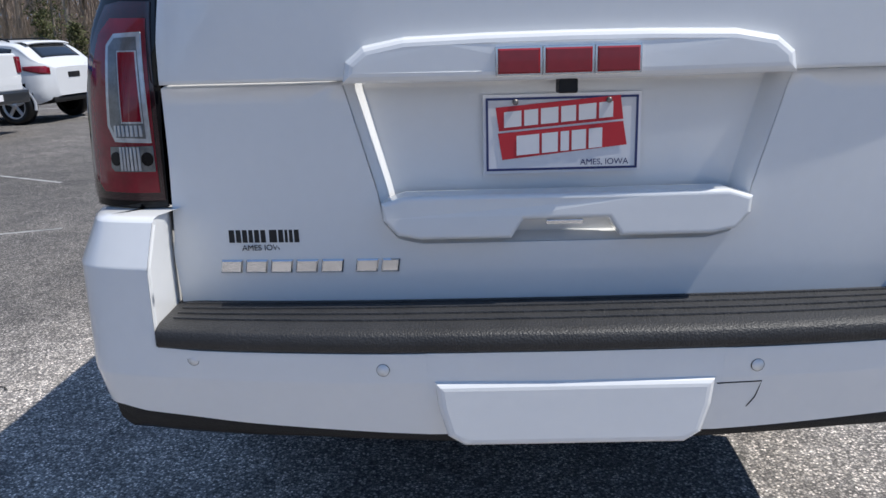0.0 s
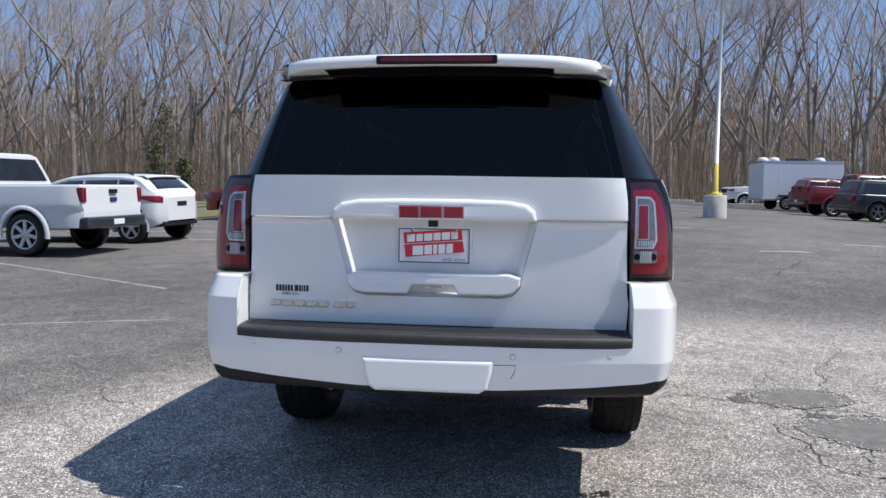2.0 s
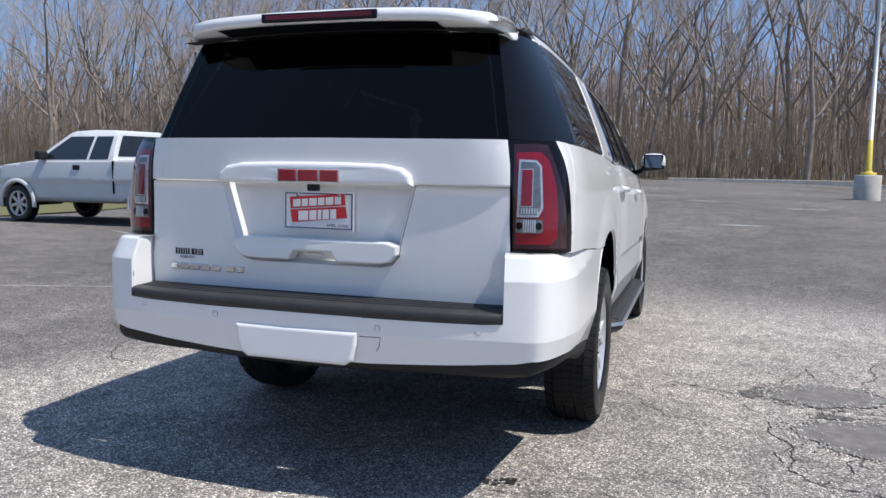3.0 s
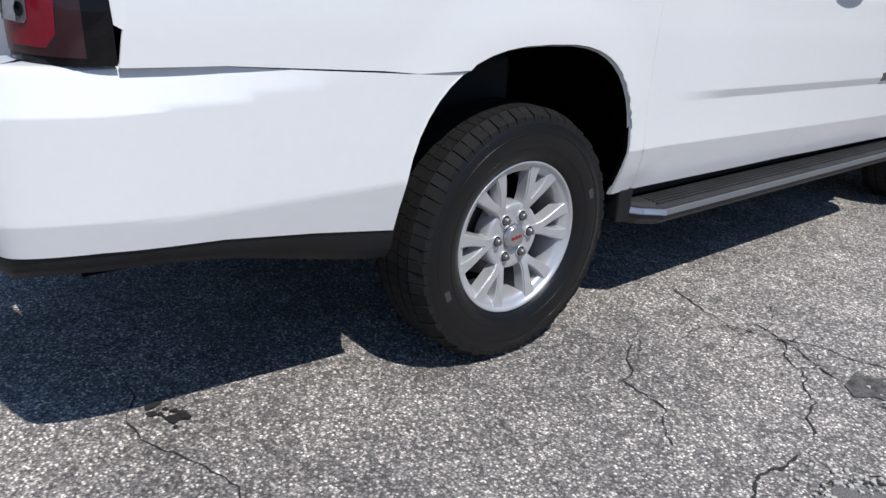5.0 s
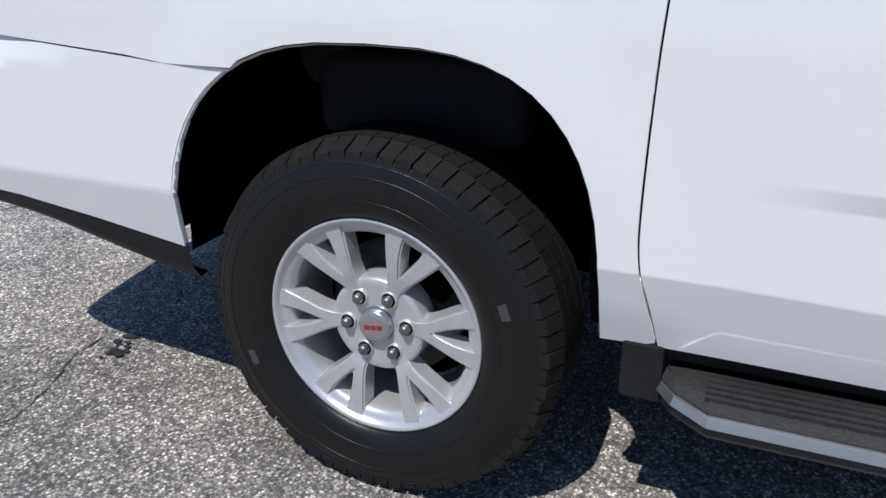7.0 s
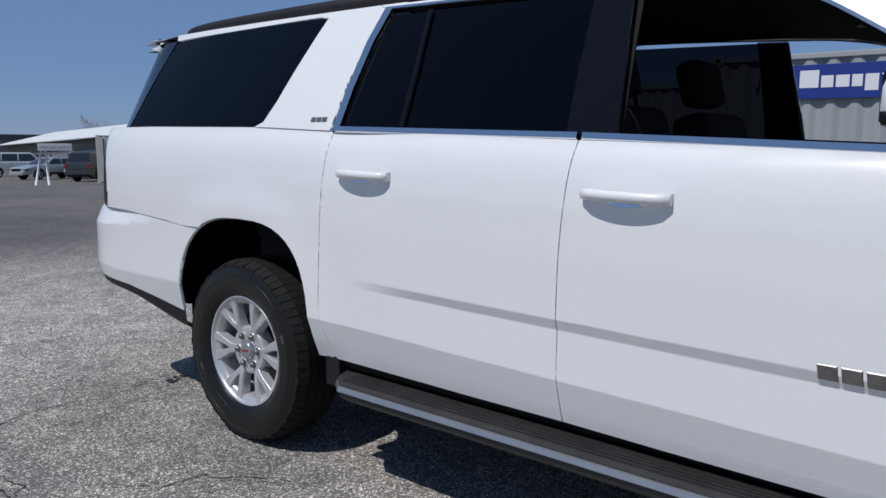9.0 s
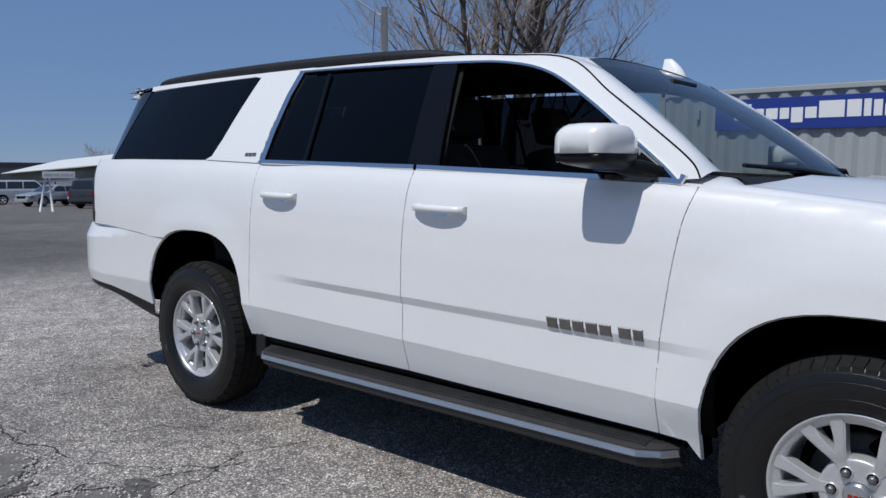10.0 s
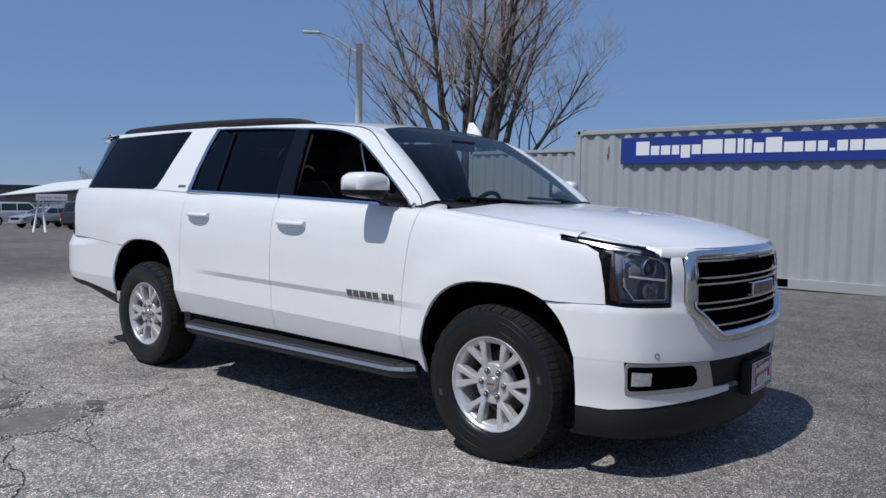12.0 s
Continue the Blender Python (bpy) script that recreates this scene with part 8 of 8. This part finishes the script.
def round_car(name, paint, spot, heading, label, rim):
    """A rounded crossover, x forwards from its tail: one lofted skin with glass, lamps and wheels set on it."""
    root = thing(name, label=label, category="car")
    WIDE = [(0, 0.42), (0.03, 0.58), (0.08, 0.70), (0.16, 0.79), (0.35, 0.865), (0.7, 0.89), (1.2, 0.90), (3.4, 0.90), (4.0, 0.87), (4.3, 0.79), (4.5, 0.66), (4.62, 0.46)]
    FOOT = [(0, 0.50), (0.12, 0.40), (0.5, 0.30), (4.0, 0.28), (4.4, 0.33), (4.62, 0.44)]
    CREST = [(0, 0.97), (0.05, 1.05), (0.14, 1.13), (0.30, 1.28), (0.46, 1.41), (0.60, 1.48), (1.0, 1.525), (1.8, 1.545), (2.4, 1.52), (2.8, 1.43), (3.2, 1.27), (3.5, 1.09), (3.9, 1.03), (4.3, 0.94), (4.5, 0.83), (4.62, 0.64)]
    BELTL = [(0, 1.05), (0.5, 1.05), (1.5, 1.0), (3.2, 0.95), (4.62, 0.90)]
    wheels, r, W, wb = (0.70, 3.40), 0.355, 1.80, 2.70

    def section(x, n=26):
        w, z0, z1 = smooth_table(WIDE, x), smooth_table(FOOT, x), smooth_table(CREST, x)
        b = min(smooth_table(BELTL, x), z1 - 0.05)
        lean = 0.34 * max(0, z1 - b)
        top = w * 0.985 - lean
        out = [(w * 0.90, z0), (w * 0.975, z0 + 0.06), (w * 0.995, z0 + 0.22), (w, (z0 + b) / 2 + 0.06), (w * 0.985, b)]
        cut = z1 - min(0.10, 0.5 * (z1 - b))
        for k in range(1, 5):
            t = k / 4
            out.append((w * 0.985 - lean * t * (cut - b) / max(z1 - b, 1e-6), b + (cut - b) * t))
        y_cut = out[-1][0]
        for k in range(1, n - 8):
            a = math.pi / 2 * k / (n - 9)
            out.append((y_cut * (1 - (1 - math.cos(a)) ** 1.35) if k < n - 9 else 0.0, cut + (z1 - cut) * math.sin(a) ** 0.9))
        return out

    def wide_at(x, z):
        q = section(x)
        for (y0, a), (y1, b) in zip(q, q[1:]):
            if a <= z <= b and b > a:
                return y0 + (y1 - y0) * (z - a) / (b - a)
        return q[0][0] if z < q[0][1] else 0.0

    def crest_at(x, y):
        q = section(x)[::-1]
        for (y0, a), (y1, b) in zip(q, q[1:]):
            if y0 <= y <= y1 and y1 > y0:
                return a + (b - a) * (y - y0) / (y1 - y0)
        return q[-1][1]

    xs = sorted([0.0, 0.02] + [4.62 * k / 92 for k in range(1, 93)])
    bm = bmesh.new()
    grid = []
    for x in xs:
        half_ = section(x)
        ring = [bm.verts.new((x, y, z)) for y, z in half_] + [bm.verts.new((x, -y, z)) for y, z in half_[-2::-1]]
        grid.append(ring)
    for u, v in zip(grid, grid[1:]):
        for k in range(len(u) - 1):
            bm.faces.new((u[k], v[k], v[k + 1], u[k + 1])).smooth = True
    bm.faces.new(grid[0]), bm.faces.new(grid[-1])
    gone = [f for f in bm.faces if any(math.hypot(f.calc_center_median().x - xw, f.calc_center_median().z - r) < r * 1.12 for xw in wheels) and abs(f.calc_center_median().y) > 0.5]
    bmesh.ops.delete(bm, geom=gone, context="FACES")
    bmesh.ops.recalc_face_normals(bm, faces=bm.faces[:])
    part("body", bm, paint, root, "smooth rounded body shell")
    part("wheel_wells", box((0.3, -0.72, 0.34), (4.2, 0.72, 0.86)), DARK, root)

    def skin(nm, rows, mat, note=""):
        sheet(nm, rows, mat, root, note, thick=0.004)

    for s in (-1, 1):
        side_pt = lambda x, z, up: Vector((x, s * (wide_at(x, z) + up), z))
        for xa, xb in ((0.62, 1.02), (1.06, 1.92), (1.98, 3.02)):
            rows = []
            for k in range(9):
                x = xa + (xb - xa) * k / 8
                lo = smooth_table(BELTL, x) + 0.02 + (0.16 * max(0, (0.85 - x) / 0.25) if x < 0.85 else 0)
                hi = max(lo + 0.01, min(smooth_table(CREST, x) - 0.12, 1.40))
                rows.append([side_pt(x, lo + (hi - lo) * j / 4, 0.006) for j in range(5)])
            skin("side_window", rows, CARGLASS, "dark side glass")
        rows = []
        for k in range(9):
            x = 0.045 + 0.36 * k / 8
            zc, hh = 0.955 + 0.055 * k / 8, 0.075 * (1 - 0.6 * (k / 8) ** 1.5)
            rows.append([side_pt(x, zc + hh * (j / 2 - 1), 0.012) for j in range(5)])
        skin("tail_lamp", rows, REDL, "red wedge-shaped tail lamp")
        rows = [[side_pt(4.12 + 0.40 * k / 6, 0.80 + 0.07 * (j / 3) - 0.03 * k / 6, 0.008) for j in range(4)] for k in range(7)]
        skin("headlamp", rows, CLEARL, "clear headlamp")
        y0, y1 = sorted((s * 0.86, s * 1.04))
        part("wing_mirror", box((2.72, y0, 1.02), (2.86, y1, 1.17), 0.05, seg=3), paint, root, smooth=True)
        for xh in (1.35, 2.25):
            hy = wide_at(xh, 0.95)
            y0, y1 = sorted((s * (hy - 0.01), s * (hy + 0.03)))
            part("door_handle", box((xh, y0, 0.93), (xh + 0.17, y1, 0.965), 0.01), paint, root)
        for xw in wheels:
            car_wheel(root, xw, s * (W / 2 - 0.11), r, rim, 5)
            b = bmesh.new()
            rows = []
            for i in range(25):
                a = radians(-14 + 208 * i / 24)
                ring = []
                for k_, out in ((1.05, -0.05), (1.06, 0.004), (1.13, 0.010), (1.20, -0.004)):
                    x, z = xw + r * k_ * math.cos(a), r + r * k_ * math.sin(a)
                    ring.append(b.verts.new((x, s * (wide_at(x, max(z, 0.45)) + out), z)))
                rows.append(ring)
            for u, v in zip(rows, rows[1:]):
                for i in range(3):
                    b.faces.new((u[i], u[i + 1], v[i + 1], v[i])).smooth = True
            bmesh.ops.recalc_face_normals(b, faces=b.faces[:])
            part("arch_lip", b, paint, root)
        b = bmesh.new()
        tube(b, [(0.8, s * 0.56, 1.495), (0.95, s * 0.57, 1.545), (1.9, s * 0.58, 1.56), (2.3, s * 0.57, 1.525)], 0.016, 0.016, 6)
        part("roof_rail", b, PLASTIC, root)
    rows = [[Vector((x, y * (0.56 - 0.05 * i / 5), crest_at(x, abs(y * (0.56 - 0.05 * i / 5))) + 0.006)) for y in [j / 5 - 1 for j in range(11)]] for i, x in enumerate([0.20 + 0.28 * k / 5 for k in range(6)])]
    skin("rear_window", rows, CARGLASS, "dark rear glass")
    rows = [[Vector((x, y * 0.60, crest_at(x, abs(y * 0.60)) + 0.006)) for y in [j / 5 - 1 for j in range(11)]] for x in [2.74 + 0.55 * k / 5 for k in range(6)]]
    skin("windscreen", rows, CARGLASS, "dark windscreen")
    rows = [[Vector((x, 0.60 * y, crest_at(min(x + 0.12, 0.7), abs(0.6 * y)) + dz)) for y in [j / 5 - 1 for j in range(11)]] for x, dz in ((0.70, 0.004), (0.52, 0.012), (0.42, 0.012), (0.43, -0.015), (0.55, -0.03))]
    sheet("spoiler", rows, paint, root, "roof edge spoiler")
    part("lower_valance", box((0.03, -0.62, 0.36), (0.4, 0.62, 0.47), 0.04), PLASTIC, root, "dark lower valance")
    part("plate_recess", box((-0.012, -0.17, 0.80), (0.03, 0.17, 0.90), 0.01), PLASTIC, root, "dark plate recess")
    ca, sa = math.cos(radians(heading)), math.sin(radians(heading))
    ax, ay = wheels[0], W / 2 - 0.11
    ox, oy = spot[0] - (ax * ca - ay * sa), spot[1] - (ax * sa + ay * ca)
    at = lambda x, y: Vector((ox + x * ca - y * sa, oy + x * sa + y * ca, terrain(ox + x * ca - y * sa, oy + x * sa + y * ca)))
    f = (at(wheels[1], 0) - at(wheels[0], 0)).normalized()
    lft = at(1.9, 0.8) - at(1.9, -0.8)
    up = f.cross(lft).normalized()
    lft = up.cross(f)
    o = at(wheels[0], 0) - f * wheels[0]
    root.matrix_basis = Matrix(((f.x, lft.x, up.x, o.x), (f.y, lft.y, up.y, o.y), (f.z, lft.z, up.z, o.z), (0, 0, 0, 1)))
    return root


SUVK = dict(L=4.75, W=1.9, H=1.74, belt=1.08, hood=1.06, oh=0.98, wb=2.85, r=0.37, cowl=3.45, roof=(0.38, 2.75), pillars=(1.25, 2.2))
PICKK = dict(L=5.75, W=2.0, H=1.93, belt=1.30, hood=1.22, oh=1.22, wb=3.60, r=0.40, cowl=4.30, roof=(2.20, 3.52), pillars=(2.78,))
CROSSK = dict(L=4.65, W=1.8, H=1.66, belt=1.05, hood=0.98, oh=0.92, wb=2.69, r=0.355, cowl=3.55, roof=(0.72, 2.6), pillars=(1.25, 2.1))
SEDANK = dict(L=4.85, W=1.83, H=1.46, belt=0.95, hood=0.84, oh=1.05, wb=2.8, r=0.335, cowl=3.6, roof=(1.45, 2.75), pillars=(2.2,))
VANK = dict(L=5.5, W=2.0, H=2.45, belt=1.35, hood=1.15, oh=1.0, wb=3.4, r=0.36, cowl=4.75, roof=(0.2, 3.75), pillars=(3.5,))
vehicle("pickup_truck", "pickup", WHITE_OLD, (-8.70, 10.0), 175.5, (0, 1), "white extended-cab pickup truck with a steel rear bumper", "pickup truck", clad=PLASTIC, **dict(PICKK, L=5.66, wb=3.56))
round_car("crossover_car", WHITE_OLD, (-8.24, 12.9), 170, "rounded white crossover car with red tail lamps", ALLOY)
vehicle("suv", "suv", CARRED, (-9.0, 20.3), 172, (1, 1), "dark red sport utility vehicle with silver wheels", **dict(SUVK, H=1.60, belt=1.0, hood=0.95))
vehicle("van", "van", WHITE_OLD, (-13.2, 34.5), 172, (1, 1), "tall white panel van behind a red car", "van", **dict(VANK, H=2.1))
vehicle("dark_car", "crossover", CARBLK, (-5.45, 16.2), 172, (1, 1), "black car with its front beside a parking line", **CROSSK)
vehicle("suv", "suv", CARGRY, (13.2, 27.4), 3, (0, -1), "dark grey sport utility vehicle with black wheels", rim=STEEL, clad=CARGRY, **dict(SUVK, H=1.58, belt=1.02, hood=1.0))
vehicle("pickup_truck", "pickup", CARRED, (13.4, 32.2), 3, (0, -1), "bright red crew-cab pickup truck with silver wheels", "pickup truck", **PICKK)
vehicle("suv", "suv", CARRED, (14.6, 37.2), 3, (0, -1), "dark red sport utility vehicle beside a trailer", clad=CARBLK, **SUVK)
vehicle("suv", "suv", CARBLK, (12.6, 21.0), 186, (1, 1), "black sport utility vehicle with a chrome grille", clad=CARBLK, **dict(SUVK, H=1.58, belt=1.02, hood=0.98))
vehicle("pickup_truck", "pickup", WHITE_OLD, (16.5, 34.6), 3, (0, -1), "white crew-cab pickup truck behind a dark car", "pickup truck", **PICKK)
vehicle("pickup_truck", "pickup", WHITE_OLD, (12.9, 44.6), 185, (1, 1), "white pickup truck nose beyond a trailer", "pickup truck", **PICKK)
vehicle("suv", "suv", CARSIL, (-19.9, -58.0), 159, (0, -1), "silver long sport utility vehicle", clad=CARSIL, **dict(SUVK, L=5.7, wb=3.3, oh=1.2, H=1.9, belt=1.2, cowl=4.2, roof=(0.3, 3.5), pillars=(1.5, 2.6)))
for k in range(3):
    vehicle("sedan", "sedan", (CARSIL, WHITE_OLD, WHITE_OLD)[k], (-18.2 - 2.6 * k, -49.2 + 1.9 * k), 12, (1, -1), ("silver sedan in a row of parked cars", "white sedan in a row of parked cars", "white sedan beside a dark car")[k], **SEDANK)
vehicle("suv", "suv", CARGRY, (-18.0, -41.2), 205, (0, 1), "dark grey sport utility vehicle beside a cream container", clad=CARGRY, **SUVK)


# ---- box trailer ----
def box_trailer(x, y, heading):
    root = thing("box_trailer", x, y, terrain(x, y), heading, label="white enclosed box trailer with round roof vents", category="trailer")
    L, W, H = 4.2, 2.3, 2.62
    part("box_body", box((0, -W / 2, 0.52), (L, W / 2, H), 0.05), TRAILM, root, "smooth white metal skin")
    for z in (0.5, H - 0.09):
        part("edge_trim", box((-0.01, -W / 2 - 0.012, z), (L + 0.01, W / 2 + 0.012, z + 0.09), 0.01), SATIN, root, "bright metal edge trim")
    for k in range(1, 5):
        part("panel_seam", box((k * L / 5 - 0.012, -W / 2 - 0.004, 0.6), (k * L / 5 + 0.012, W / 2 + 0.004, H - 0.1)), TRAILM, root)
    for xv in (0.35, 0.95, 3.4):
        b = bmesh.new()
        lathe(b, [(H - 0.02, 0.30), (H + 0.10, 0.30), (H + 0.22, 0.22), (H + 0.26, 0.0)], 16, axis="z")
        b.transform(Matrix.Translation((xv, 0.0, 0)))
        part("roof_vent", b, TRAILM, root, "round white roof vent", smooth=True)
    part("roof_unit", box((1.7, -0.35, H), (2.6, 0.35, H + 0.2), 0.06), CARBLK, root, "black roof unit")
    for xw in (1.25, 2.1):
        for s in (-1, 1):
            car_wheel(root, xw, s * (W / 2 + 0.02), 0.35, POLEM, 6)
    for s in (-1, 1):
        y0, y1 = sorted((s * W / 2, s * (W / 2 + 0.22)))
        part("mudguard", box((0.8, y0, 0.72), (2.55, y1, 0.80), 0.03), PLASTIC, root)
    part("rear_door", box((-0.02, -W / 2 + 0.1, 0.62), (0.0, W / 2 - 0.1, H - 0.15), 0.005), TRAILM, root)
    part("drawbar", box((L, -0.05, 0.45), (L + 1.1, 0.05, 0.55), 0.01), PLASTIC, root)
    b = bmesh.new()
    tube(b, [(L + 0.9, 0, 0.0), (L + 0.9, 0, 0.75)], 0.03, 0.03, 8)
    part("jack", b, STEEL, root)


box_trailer(12.65, 41.3, 3)

# ---- sign, sheds and far buildings ----
root = thing("sign_frame", -10.7, -28.0, terrain(-10.7, -28), -22, label="white frame sign with two leaning legs", category="sign")
for x0, x1, z1 in ((-0.05, 0.02, 1.4), (0.42, 0.16, 1.4)):
    b = bmesh.new()
    tube(b, [(x0, 0.0, 0.0), (x1, 0.0, z1)], 0.05, 0.05, 6)
    part("leg", b, SIGNW, root, smooth=False)
part("header_board", box((-0.95, -0.03, 1.38), (0.28, 0.03, 1.66), 0.01), SIGNW, root, "white header board with grey bars")
hb = root.children[-1]
for k, (xa, w) in enumerate(((-0.88, 0.12), (-0.72, 0.3), (-0.36, 0.22), (-0.1, 0.3))):
    part("header_bar", box((xa, 0.031, 1.47), (xa + w, 0.034, 1.57)), POLEM, hb)


def carport(a, b, za, zb, deep, rise, seed):
    """A long open-fronted shed between two ground points, eaves at za and zb."""
    root = thing("carport", a[0], a[1], 0, label="long low shed with a white metal roof", category="shed")
    d = Vector((b[0] - a[0], b[1] - a[1], 0))
    n = Vector((d.y, -d.x, 0)).normalized()
    if n.x > 0:
        n = -n
    rows = []
    for s, up in ((-0.9, -0.1), (deep / 2, rise), (deep + 0.9, -0.1)):
        rows.append([n * s + d * t + Vector((0, 0, za + (zb - za) * t + up)) for t in [i / 30 for i in range(31)]])
    sheet("roof", rows, ROOFM, root, "white sheet metal roof", smooth=False, thick=0.06)
    sheet("fascia_wall", [[d * t + Vector((0, 0, za + (zb - za) * t + q)) for t in (0, 0.5, 1)] for q in (-0.1, -0.95)], WALLM, root, "grey upper wall", thick=0.08)
    sheet("white_beam", [[d * t - n * 0.05 + Vector((0, 0, za + (zb - za) * t + q)) for t in (0, 0.5, 1)] for q in (-0.95, -1.12)], ROOFM, root, "white beam", thick=0.06)
    sheet("back_wall", [[d * t + n * deep + Vector((0, 0, q if i else za + (zb - za) * t)) for t in (0, 0.5, 1)] for i, q in ((0, 0), (1, -3.2))], WALLM, root, thick=0.08)
    for i in range(9):
        p = d * (i / 8)
        part("post", box((p.x - 0.06, p.y - 0.06, terrain(a[0] + p.x, a[1] + p.y) - 0.1), (p.x + 0.06, p.y + 0.06, za + (zb - za) * i / 8 - 0.1)), POLEM, root)
    return root


carport((-27.4, -76.0), (-23.2, -40.5), 0.85, 1.95, 9.0, 1.25, 3)
root = thing("far_building", -30, -108, -2.0, label="low dark far building with a flat roof", category="building")
part("wall", box((-12, -6, 0), (16, 6, 3.5)), WALLM, root)
part("roof", box((-12.5, -6.5, 3.5), (16.5, 6.5, 4.0), 0.03), CARGRY, root, "dark flat roof")
